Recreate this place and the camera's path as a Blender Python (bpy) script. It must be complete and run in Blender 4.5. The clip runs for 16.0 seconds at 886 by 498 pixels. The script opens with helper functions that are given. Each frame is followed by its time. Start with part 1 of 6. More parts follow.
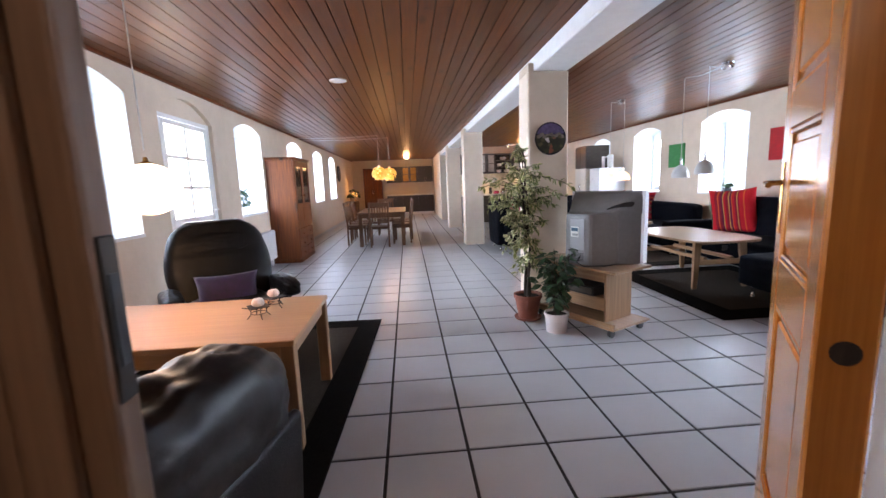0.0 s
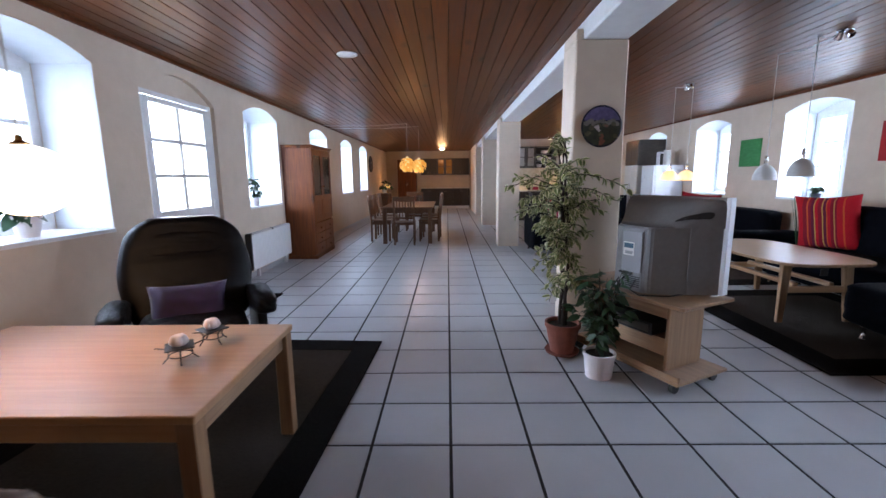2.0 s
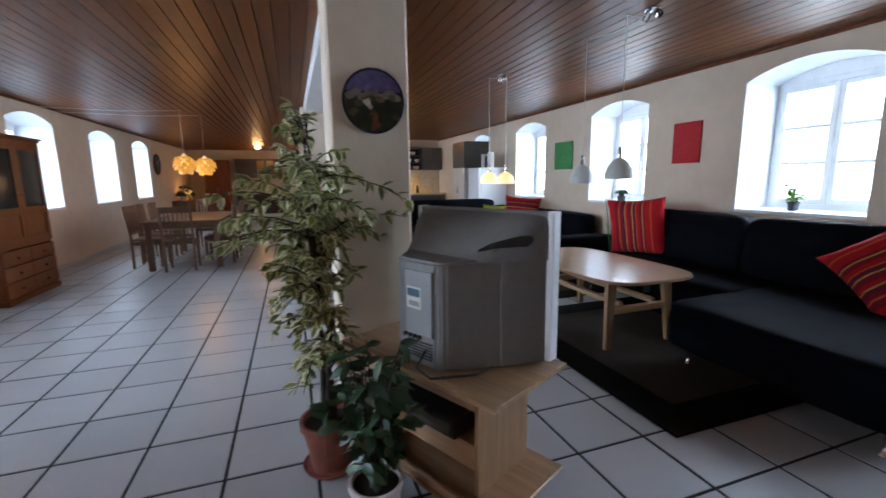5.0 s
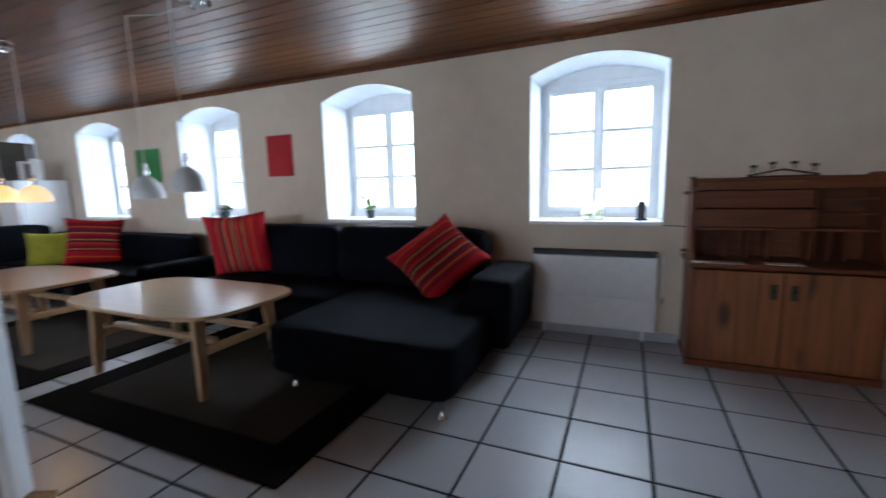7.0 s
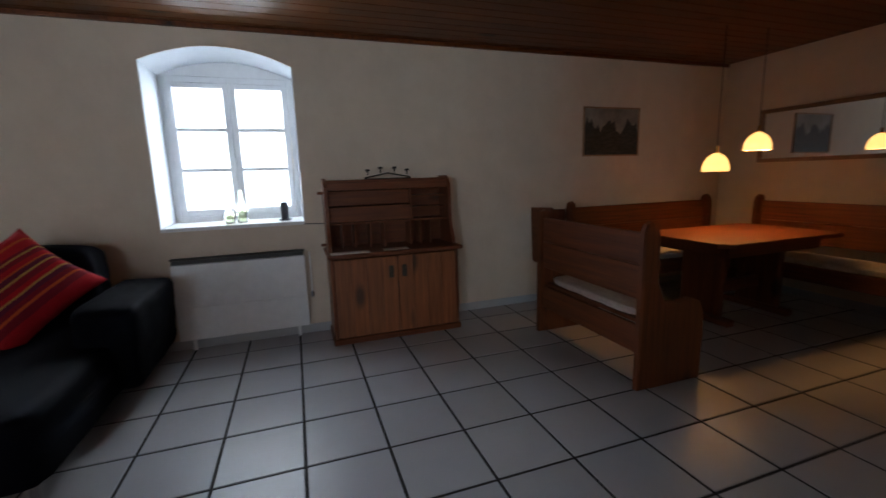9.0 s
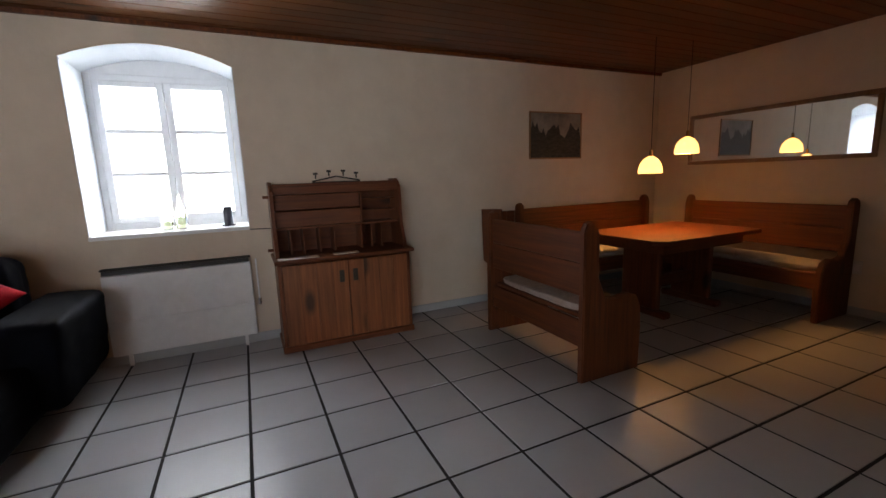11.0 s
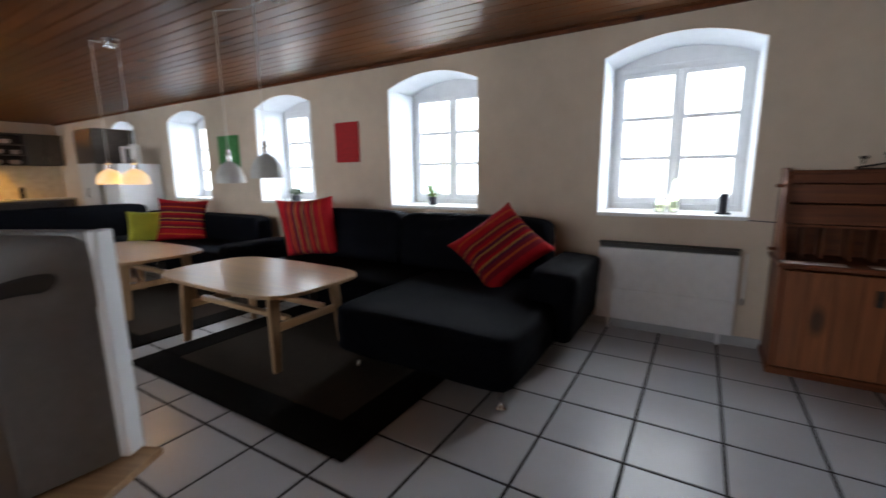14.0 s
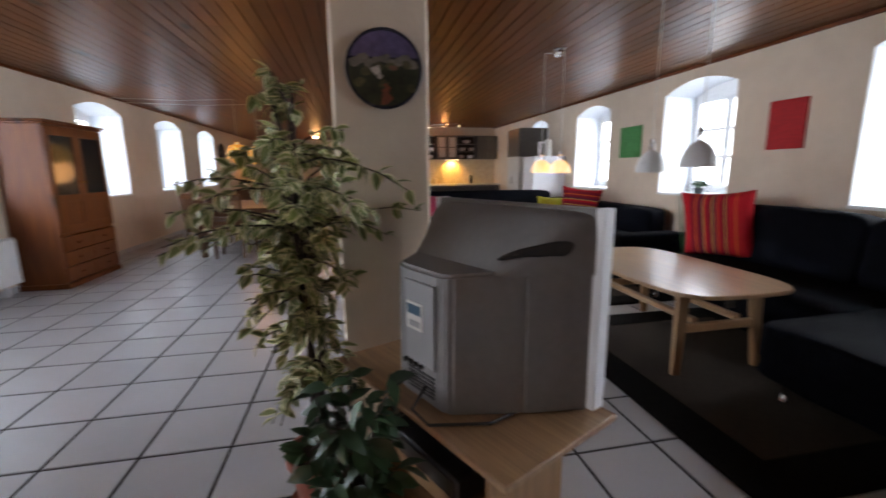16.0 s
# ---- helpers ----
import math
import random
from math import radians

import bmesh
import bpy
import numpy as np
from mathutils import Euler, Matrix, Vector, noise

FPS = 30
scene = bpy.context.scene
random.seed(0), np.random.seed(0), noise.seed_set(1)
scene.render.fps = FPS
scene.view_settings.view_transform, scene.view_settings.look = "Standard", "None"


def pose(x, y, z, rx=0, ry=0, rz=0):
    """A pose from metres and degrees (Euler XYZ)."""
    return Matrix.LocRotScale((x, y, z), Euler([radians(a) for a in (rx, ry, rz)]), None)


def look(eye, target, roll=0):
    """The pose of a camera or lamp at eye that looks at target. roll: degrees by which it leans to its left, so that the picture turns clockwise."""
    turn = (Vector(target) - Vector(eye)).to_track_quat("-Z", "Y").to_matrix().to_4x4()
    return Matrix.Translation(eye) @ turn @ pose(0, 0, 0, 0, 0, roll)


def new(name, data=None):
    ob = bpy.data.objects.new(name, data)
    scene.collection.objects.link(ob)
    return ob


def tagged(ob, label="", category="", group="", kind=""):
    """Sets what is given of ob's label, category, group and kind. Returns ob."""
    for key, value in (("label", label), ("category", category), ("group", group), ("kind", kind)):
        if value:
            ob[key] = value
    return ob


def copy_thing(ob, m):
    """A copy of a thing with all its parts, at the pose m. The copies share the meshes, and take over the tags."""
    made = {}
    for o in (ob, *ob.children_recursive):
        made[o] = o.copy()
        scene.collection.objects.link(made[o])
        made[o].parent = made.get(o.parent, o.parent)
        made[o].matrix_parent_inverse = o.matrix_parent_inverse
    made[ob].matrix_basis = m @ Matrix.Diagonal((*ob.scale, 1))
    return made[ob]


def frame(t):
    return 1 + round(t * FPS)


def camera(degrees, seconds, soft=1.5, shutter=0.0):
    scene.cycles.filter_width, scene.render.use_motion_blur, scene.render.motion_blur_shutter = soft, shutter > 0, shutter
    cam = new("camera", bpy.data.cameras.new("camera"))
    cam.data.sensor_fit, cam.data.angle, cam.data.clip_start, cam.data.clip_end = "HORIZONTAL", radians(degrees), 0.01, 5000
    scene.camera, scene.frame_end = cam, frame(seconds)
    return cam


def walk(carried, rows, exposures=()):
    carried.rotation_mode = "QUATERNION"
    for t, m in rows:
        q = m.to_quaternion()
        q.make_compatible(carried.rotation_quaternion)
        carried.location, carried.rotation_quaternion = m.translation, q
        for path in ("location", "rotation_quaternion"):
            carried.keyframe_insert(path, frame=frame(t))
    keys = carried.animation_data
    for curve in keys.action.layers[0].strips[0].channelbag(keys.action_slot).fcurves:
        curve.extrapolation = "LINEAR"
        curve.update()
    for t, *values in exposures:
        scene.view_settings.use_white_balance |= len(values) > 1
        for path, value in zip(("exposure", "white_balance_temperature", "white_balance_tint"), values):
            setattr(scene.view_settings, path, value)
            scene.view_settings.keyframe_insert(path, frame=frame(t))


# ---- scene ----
cam = camera(92.8, 16.0, shutter=0.5)
PATH = [
    (0, (-0.038, -0.029, 1.309), (0.117, 1.942, 1.005), -2.2),
    (0.5, (-0.001, 0.129, 1.31), (0.134, 2.099, 0.995), -1.0),
    (1, (0.039, 0.351, 1.324), (0.181, 2.317, 0.988), -1.5),
    (1.5, (0.104, 0.559, 1.303), (0.146, 2.532, 0.975), -1.7),
    (2, (0.193, 0.74, 1.334), (0.17, 2.711, 1.0), -0.6),
    (2.5, (0.251, 0.973, 1.314), (0.434, 2.936, 0.975), -0.5),
    (3, (0.326, 1.181, 1.316), (0.729, 3.107, 0.957), -1.2),
    (3.2, (0.389, 1.274, 1.302), (0.79, 3.203, 0.958), -1.9),
    (5.5, (1.138, 2.017, 1.327), (1.96, 3.81, 0.997), -0.2),
    (6, (1.306, 2.042, 1.326), (2.387, 3.693, 1.0), -0.1),
    (6.5, (1.427, 2.061, 1.303), (2.94, 3.338, 1.019), -1.0),
    (7, (1.503, 2.025, 1.298), (3.315, 2.821, 1.011), -1.4),
    (7.5, (1.511, 1.97, 1.343), (3.446, 2.368, 1.032), -1.7),
    (8, (1.549, 1.907, 1.302), (3.524, 1.887, 0.987), -1.7),
    (8.5, (1.526, 1.859, 1.33), (3.469, 1.517, 0.998), -1.8),
    (9, (1.496, 1.822, 1.328), (3.36, 1.182, 0.987), -1.7),
    (9.5, (1.48, 1.805, 1.331), (3.268, 0.973, 0.996), -1.7),
    (9.6, (1.458, 1.774, 1.33), (3.233, 0.917, 0.988), -2.0),
    (12, (1.459, 1.813, 1.33), (3.304, 1.106, 1.017), -1.9),
    (12.5, (1.476, 1.877, 1.333), (3.428, 1.592, 1.003), -1.5),
    (13, (1.493, 1.961, 1.323), (3.459, 2.146, 1.009), -0.6),
    (13.5, (1.502, 2.01, 1.339), (3.374, 2.622, 0.988), -1.1),
    (14, (1.488, 2.072, 1.32), (3.169, 3.098, 0.971), -0.7),
    (14.2, (1.484, 2.102, 1.32), (3.067, 3.273, 0.971), -0.9),
    (14.5, (1.459, 2.141, 1.315), (2.873, 3.512, 0.971), -1.3),
    (15, (1.392, 2.176, 1.306), (2.448, 3.836, 0.947), -1.3),
    (15.5, (1.325, 2.228, 1.301), (2.099, 4.036, 0.936), -0.7),
    (16, (1.244, 2.279, 1.304), (1.637, 4.205, 0.936), -0.5),
]
walk(cam, [(t, look(eye, target, roll)) for t, eye, target, roll in PATH],
     exposures=[(0.0, 0.45, 6800, 22), (1.0, 0.10, 6300, 21), (2.5, -0.25, 6250, 20), (5.5, -0.36, 6600, 15), (6.5, -0.40, 6700, 15), (7.5, -0.90, 6350, 13),
                (8.5, -1.12, 6800, 15), (9.5, -0.82, 7400, 17), (12.0, -0.42, 8100, 21), (12.5, -0.38, 7800, 19), (13.5, -0.65, 7500, 18), (15.0, -0.85, 8000, 20), (16.0, -0.50, 7600, 22)])

# ---- world, daylight, lamps ----
world = bpy.data.worlds.new("world")
scene.world = world
world.use_nodes = True
wn = world.node_tree.nodes
sky = wn.new("ShaderNodeTexSky")
sky.sky_type = 'NISHITA'
sky.sun_disc = False
sky.sun_elevation, sky.sun_rotation = radians(35), radians(120)
sky.air_density, sky.dust_density = 1.0, 3.0
wn["Background"].inputs["Strength"].default_value = 0.15
world.node_tree.links.new(sky.outputs["Color"], wn["Background"].inputs["Color"])
sun = new("sun", bpy.data.lights.new("sun", 'SUN'))
sun.data.energy, sun.data.angle, sun.data.color = 0.8, radians(20), (1.0, 0.95, 0.88)
sun.matrix_world = look((0, 0, 10), (-5, 2.9, 5.9))

WINDOW_WATTS = 108.0
WINDOW_TINT = (0.65, 0.83, 1.0)


def area_lamp(x, y, z, facing, wide, high, watts, tint, slope=0.95):
    """Sky light in an opening; most of it falls in from above, so the lamp leans down by the slope."""
    ob = new("window_light", bpy.data.lights.new("window_light", 'AREA'))
    ob.data.shape, ob.data.size, ob.data.size_y = 'RECTANGLE', wide, high
    ob.data.energy, ob.data.color = watts, tint
    ob.matrix_world = look((x, y, z), (x + facing, y, z - slope))
    return ob


def bulb(x, y, z, watts, tint, radius=0.03, spot=None):
    ob = new("bulb_light", bpy.data.lights.new("bulb_light", 'SPOT' if spot else 'POINT'))
    ob.data.energy, ob.data.color, ob.data.shadow_soft_size = watts, tint, radius
    if spot:
        ob.data.spot_size, ob.data.spot_blend = radians(spot), 0.6
    ob.location = (x, y, z)
    return ob


WARM = (1.0, 0.62, 0.30)

# ---- materials ----


def mat(name, c1, c2=None, rough=0.6, scale=6.0, stretch=(1, 1, 1), bump=0.0, bump_scale=60.0, metal=0.0,
        blotch=0.25, island=0.0, per_object=0.0, knots=False, coat=0.0, sheen=0.0, rough_var=0.1, spec=0.5):
    m = bpy.data.materials.new(name)
    m.use_nodes = True
    n, l = m.node_tree.nodes, m.node_tree.links
    p = n["Principled BSDF"]
    c2 = c2 or tuple(v * 0.8 for v in c1)
    co = n.new("ShaderNodeTexCoord")
    vec = co.outputs["Object"]
    if per_object or island:
        info = n.new("ShaderNodeObjectInfo")
        geo = n.new("ShaderNodeNewGeometry")
        rnd = geo.outputs["Random Per Island"] if island else info.outputs["Random"]
        off = n.new("ShaderNodeVectorMath")
        off.operation = 'MULTIPLY_ADD'
        comb = n.new("ShaderNodeCombineXYZ")
        for k in range(3):
            l.new(rnd, comb.inputs[k])
        off.inputs[1].default_value = (37.0, 53.0, 71.0)
        l.new(comb.outputs[0], off.inputs[0])
        l.new(vec, off.inputs[2])
        vec = off.outputs[0]
    mp = n.new("ShaderNodeMapping")
    mp.inputs["Scale"].default_value = stretch
    l.new(vec, mp.inputs["Vector"])
    no = n.new("ShaderNodeTexNoise")
    no.inputs["Scale"].default_value, no.inputs["Detail"].default_value, no.inputs["Roughness"].default_value = scale, 6, 0.6
    l.new(mp.outputs[0], no.inputs["Vector"])
    ramp = n.new("ShaderNodeValToRGB")
    ramp.color_ramp.elements[0].position, ramp.color_ramp.elements[1].position = 0.32, 0.68
    ramp.color_ramp.elements[0].color, ramp.color_ramp.elements[1].color = (*c2, 1), (*c1, 1)
    l.new(no.outputs["Fac"], ramp.inputs["Fac"])
    col = ramp.outputs["Color"]

    def times(col, fac_socket, lo, hi):
        rng = n.new("ShaderNodeMapRange")
        rng.inputs["To Min"].default_value, rng.inputs["To Max"].default_value = lo, hi
        l.new(fac_socket, rng.inputs["Value"])
        mul = n.new("ShaderNodeVectorMath")
        mul.operation = 'SCALE'
        l.new(col, mul.inputs[0])
        l.new(rng.outputs[0], mul.inputs["Scale"])
        return mul.outputs[0]

    big = n.new("ShaderNodeTexNoise")
    big.inputs["Scale"].default_value, big.inputs["Detail"].default_value = 1.3, 3
    l.new(vec, big.inputs["Vector"])
    if blotch:
        col = times(col, big.outputs["Fac"], 1 - blotch, 1 + blotch)
    if island:
        col = times(col, geo.outputs["Random Per Island"], 1 - island, 1 + island)
    if per_object:
        col = times(col, info.outputs["Random"], 1 - per_object, 1 + per_object)
    if knots:
        vo = n.new("ShaderNodeTexVoronoi")
        vo.inputs["Scale"].default_value = 3.2
        mk = n.new("ShaderNodeMapping")
        mk.inputs["Scale"].default_value = tuple(0.42 if s < 0.5 else 1.0 for s in stretch)
        l.new(vec, mk.inputs["Vector"])
        l.new(mk.outputs[0], vo.inputs["Vector"])
        kr = n.new("ShaderNodeMapRange")
        kr.inputs["From Min"].default_value, kr.inputs["From Max"].default_value = 0.07, 0.17
        kr.inputs["To Min"].default_value, kr.inputs["To Max"].default_value = 0.2, 1.0
        l.new(vo.outputs["Distance"], kr.inputs["Value"])
        mul = n.new("ShaderNodeVectorMath")
        mul.operation = 'SCALE'
        l.new(col, mul.inputs[0])
        l.new(kr.outputs[0], mul.inputs["Scale"])
        col = mul.outputs[0]
    l.new(col, p.inputs["Base Color"])
    rr = n.new("ShaderNodeMapRange")
    rr.inputs["To Min"].default_value, rr.inputs["To Max"].default_value = max(0.02, rough - rough_var), min(1, rough + rough_var)
    l.new(no.outputs["Fac"], rr.inputs["Value"])
    l.new(rr.outputs[0], p.inputs["Roughness"])
    p.inputs["Metallic"].default_value = metal
    p.inputs["Specular IOR Level"].default_value = spec
    p.inputs["Coat Weight"].default_value = coat
    p.inputs["Coat Roughness"].default_value = 0.15
    p.inputs["Sheen Weight"].default_value = sheen
    if bump:
        bn = n.new("ShaderNodeTexNoise")
        bn.inputs["Scale"].default_value, bn.inputs["Detail"].default_value = bump_scale, 4
        l.new(mp.outputs[0], bn.inputs["Vector"])
        b = n.new("ShaderNodeBump")
        b.inputs["Strength"].default_value, b.inputs["Distance"].default_value = bump, 0.01
        l.new(bn.outputs["Fac"], b.inputs["Height"])
        l.new(b.outputs[0], p.inputs["Normal"])
    return m


def striped(name, stops, axis, width, rough=0.85):
    """Woven cloth with stripes across one axis of the thing."""
    m = mat(name, (0.5, 0.05, 0.05), rough=rough, bump=0.25, bump_scale=240, spec=0.15)
    n, l = m.node_tree.nodes, m.node_tree.links
    p = n["Principled BSDF"]
    co = n.new("ShaderNodeTexCoord")
    sep = n.new("ShaderNodeSeparateXYZ")
    l.new(co.outputs["Object"], sep.inputs[0])
    rng = n.new("ShaderNodeMapRange")
    rng.inputs["From Min"].default_value, rng.inputs["From Max"].default_value = -width / 2, width / 2
    l.new(sep.outputs[axis], rng.inputs["Value"])
    ramp = n.new("ShaderNodeValToRGB")
    ramp.color_ramp.interpolation = 'CONSTANT'
    el = ramp.color_ramp.elements
    el[0].position, el[0].color = 0, (*stops[0][1], 1)
    el[1].position, el[1].color = stops[1][0], (*stops[1][1], 1)
    for pos, c in stops[2:]:
        e = el.new(pos)
        e.color = (*c, 1)
    l.new(rng.outputs[0], ramp.inputs["Fac"])
    no = n.new("ShaderNodeTexNoise")
    no.inputs["Scale"].default_value = 90
    l.new(co.outputs["Object"], no.inputs["Vector"])
    r2 = n.new("ShaderNodeMapRange")
    r2.inputs["To Min"].default_value, r2.inputs["To Max"].default_value = 0.7, 1.25
    l.new(no.outputs["Fac"], r2.inputs["Value"])
    mul = n.new("ShaderNodeVectorMath")
    mul.operation = 'SCALE'
    l.new(ramp.outputs["Color"], mul.inputs[0])
    l.new(r2.outputs[0], mul.inputs["Scale"])
    l.new(mul.outputs[0], p.inputs["Base Color"])
    return m


def glow(name, color, strength):
    m = bpy.data.materials.new(name)
    m.use_nodes = True
    p = m.node_tree.nodes["Principled BSDF"]
    p.inputs["Base Color"].default_value = (0.8, 0.78, 0.72, 1)
    p.inputs["Emission Color"].default_value = (*color, 1)
    p.inputs["Emission Strength"].default_value = strength
    p.inputs["Roughness"].default_value = 0.4
    return m


PLASTER = mat("plaster", (0.68, 0.57, 0.46), (0.625, 0.52, 0.415), rough=0.9, scale=5, bump=0.25, bump_scale=22, blotch=0.05, rough_var=0.05)
WHITE = mat("white_paint", (0.83, 0.84, 0.85), (0.76, 0.77, 0.78), rough=0.4, scale=12, bump=0.03, blotch=0.04)
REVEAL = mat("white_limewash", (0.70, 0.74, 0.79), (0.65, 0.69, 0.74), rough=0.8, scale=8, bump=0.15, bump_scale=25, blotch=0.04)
TILE = mat("glazed_tile", (0.42, 0.43, 0.45), (0.39, 0.40, 0.42), rough=0.28, scale=3, blotch=0.06, rough_var=0.0, per_object=0.05)
TILE_FAR = mat("glazed_tile_joined", (0.42, 0.43, 0.45), (0.39, 0.40, 0.42), rough=0.28, scale=3, blotch=0.06, rough_var=0.0, island=0.05)
GROUT = mat("grout", (0.017, 0.016, 0.017), (0.009, 0.009, 0.010), rough=0.9, scale=40, bump=0.2)
CEIL = mat("varnished_ceiling_pine", (0.155, 0.046, 0.0105), (0.080, 0.020, 0.0045), rough=0.40, scale=7, stretch=(9, 0.35, 9), bump=0.03, bump_scale=30, blotch=0.15, island=0.20, knots=True, coat=0.0, spec=0.24)
CEIL.node_tree.nodes["Principled BSDF"].inputs["Specular Tint"].default_value = (1.0, 0.70, 0.42, 1)
PINE_X = mat("pine_grain_x", (0.180, 0.050, 0.016), (0.085, 0.021, 0.007), rough=0.5, scale=6, stretch=(0.35, 8, 8), bump=0.04, blotch=0.25, knots=True, coat=0.04, spec=0.35)
PINE_Y = mat("pine_grain_y", (0.180, 0.050, 0.016), (0.085, 0.021, 0.007), rough=0.5, scale=6, stretch=(8, 0.35, 8), bump=0.04, blotch=0.25, knots=True, coat=0.04, spec=0.35)
PINE_Z = mat("pine_grain_z", (0.180, 0.050, 0.016), (0.085, 0.021, 0.007), rough=0.5, scale=6, stretch=(8, 8, 0.35), bump=0.04, blotch=0.25, knots=True, coat=0.04, spec=0.35)
PINE_PALE = mat("pale_pine_boards", (0.29, 0.098, 0.038), (0.15, 0.046, 0.017), rough=0.45, scale=6, stretch=(8, 8, 0.35), bump=0.04, blotch=0.25, knots=True, per_object=0.12, coat=0.04, spec=0.35)
CABP_Z = mat("orange_pine", (0.19, 0.048, 0.0065), (0.068, 0.015, 0.0025), rough=0.5, scale=6, stretch=(8, 8, 0.35), bump=0.04, blotch=0.25, knots=True, coat=0.04, spec=0.3)
DOORP = mat("varnished_door_pine", (0.66, 0.26, 0.05), (0.50, 0.17, 0.03), rough=0.2, scale=5, stretch=(9, 9, 0.3), bump=0.02, blotch=0.15, knots=True, coat=0.6)
JAMBP = mat("old_brown_jamb_wood", (0.27, 0.165, 0.105), (0.18, 0.105, 0.065), rough=0.55, scale=6, stretch=(9, 9, 0.3), bump=0.05, blotch=0.2)
BIRCH_X = mat("light_birch_x", (0.48, 0.28, 0.145), (0.39, 0.21, 0.10), rough=0.45, scale=5, stretch=(0.4, 9, 9), bump=0.02, blotch=0.1)
BIRCH_Y = mat("light_birch_y", (0.38, 0.22, 0.115), (0.22, 0.12, 0.06), rough=0.32, scale=5, stretch=(9, 0.4, 9), bump=0.02, blotch=0.12, coat=0.3)
BIRCH_Z = mat("light_birch_z", (0.32, 0.18, 0.09), (0.22, 0.118, 0.055), rough=0.5, scale=5, stretch=(9, 9, 0.4), bump=0.02, blotch=0.1)
ASH_Z = mat("brown_ash", (0.17, 0.085, 0.042), (0.10, 0.048, 0.024), rough=0.5, scale=6, stretch=(9, 9, 0.4), bump=0.03, blotch=0.15)
ASH_Y = mat("brown_ash_top", (0.17, 0.085, 0.042), (0.10, 0.048, 0.024), rough=0.45, scale=6, stretch=(9, 0.4, 9), bump=0.03, blotch=0.15)
LEATHER = mat("black_leather", (0.0055, 0.0055, 0.0065), (0.003, 0.003, 0.0035), rough=0.33, scale=20, bump=0.25, bump_scale=150, blotch=0.3, spec=0.22)
LEATHER_OLD = mat("worn_black_leather", (0.016, 0.014, 0.014), (0.007, 0.007, 0.008), rough=0.42, scale=9, bump=0.10, bump_scale=35, blotch=0.4, spec=0.5, rough_var=0.08)
SOFA = mat("black_microfibre", (0.0034, 0.0044, 0.0075), (0.0018, 0.0023, 0.0040), rough=0.8, scale=14, bump=0.2, bump_scale=160, blotch=0.3, spec=0.05)
RUG_DARK = mat("black_rug_pile", (0.010, 0.009, 0.009), (0.005, 0.005, 0.005), rough=1.0, scale=60, bump=0.6, bump_scale=220, blotch=0.2, rough_var=0, spec=0.05)
RUG_MID = mat("brown_rug_pile", (0.062, 0.050, 0.041), (0.036, 0.029, 0.024), rough=1.0, scale=50, stretch=(1, 6, 1), bump=0.6, bump_scale=200, blotch=0.25, rough_var=0, spec=0.05)
PURPLE = mat("purple_velvet", (0.026, 0.007, 0.050), (0.013, 0.004, 0.027), rough=0.75, scale=20, bump=0.2, bump_scale=180, sheen=0.1)
LIME = mat("lime_cloth", (0.42, 0.42, 0.04), (0.34, 0.34, 0.03), rough=0.85, bump=0.2, bump_scale=180)
MAGENTA = mat("raspberry_cloth", (0.45, 0.04, 0.09), (0.33, 0.03, 0.06), rough=0.85, bump=0.2, bump_scale=180)
CREAM_CLOTH = mat("grey_seat_cloth", (0.50, 0.46, 0.42), (0.38, 0.35, 0.32), rough=0.9, scale=25, bump=0.3, bump_scale=160)
TVGREY = mat("grey_television_plastic", (0.20, 0.197, 0.20), (0.175, 0.172, 0.175), rough=0.5, scale=30, bump=0.05, bump_scale=200, blotch=0.06)
TVSILVER = mat("silver_plastic", (0.82, 0.85, 0.88), (0.78, 0.81, 0.84), rough=0.35, blotch=0.03)
BLACKP = mat("black_plastic", (0.02, 0.02, 0.022), (0.013, 0.013, 0.015), rough=0.4, blotch=0.1)
SCREEN = mat("dark_screen_glass", (0.015, 0.017, 0.018), (0.012, 0.012, 0.013), rough=0.08, blotch=0.0)
CHROME = mat("chrome", (0.75, 0.75, 0.77), (0.65, 0.65, 0.68), rough=0.15, metal=1.0, blotch=0.0)
BRASS = mat("brass", (0.70, 0.46, 0.18), (0.55, 0.34, 0.12), rough=0.25, metal=1.0, blotch=0.1)
IRON = mat("dark_iron", (0.05, 0.045, 0.04), (0.03, 0.027, 0.025), rough=0.55, metal=0.6, blotch=0.2)
TERRA = mat("terracotta", (0.26, 0.08, 0.05), (0.18, 0.052, 0.032), rough=0.75, scale=10, bump=0.1, blotch=0.2)
CERAM = mat("white_ceramic", (0.74, 0.68, 0.68), (0.66, 0.60, 0.60), rough=0.35, blotch=0.06)
SOIL = mat("potting_soil", (0.035, 0.024, 0.016), (0.015, 0.01, 0.008), rough=1.0, scale=60, bump=0.8, bump_scale=90)
BARK = mat("ficus_bark", (0.05, 0.035, 0.028), (0.025, 0.018, 0.015), rough=0.9, scale=20, stretch=(4, 4, 0.6), bump=0.4, bump_scale=50)
LEAF = mat("ficus_leaf_green", (0.30, 0.35, 0.12), (0.12, 0.17, 0.05), rough=0.4, scale=14, blotch=0.2, per_object=0.3)
LEAF_EDGE = mat("ficus_leaf_cream", (0.84, 0.78, 0.52), (0.70, 0.67, 0.38), rough=0.45, scale=14, blotch=0.15, per_object=0.2)
LEAF2 = mat("dark_leaf", (0.030, 0.078, 0.032), (0.012, 0.042, 0.016), rough=0.35, scale=10, blotch=0.25, per_object=0.35)
LEAF3 = mat("fresh_leaf", (0.20, 0.42, 0.05), (0.11, 0.27, 0.03), rough=0.45, scale=10, blotch=0.25, per_object=0.3)
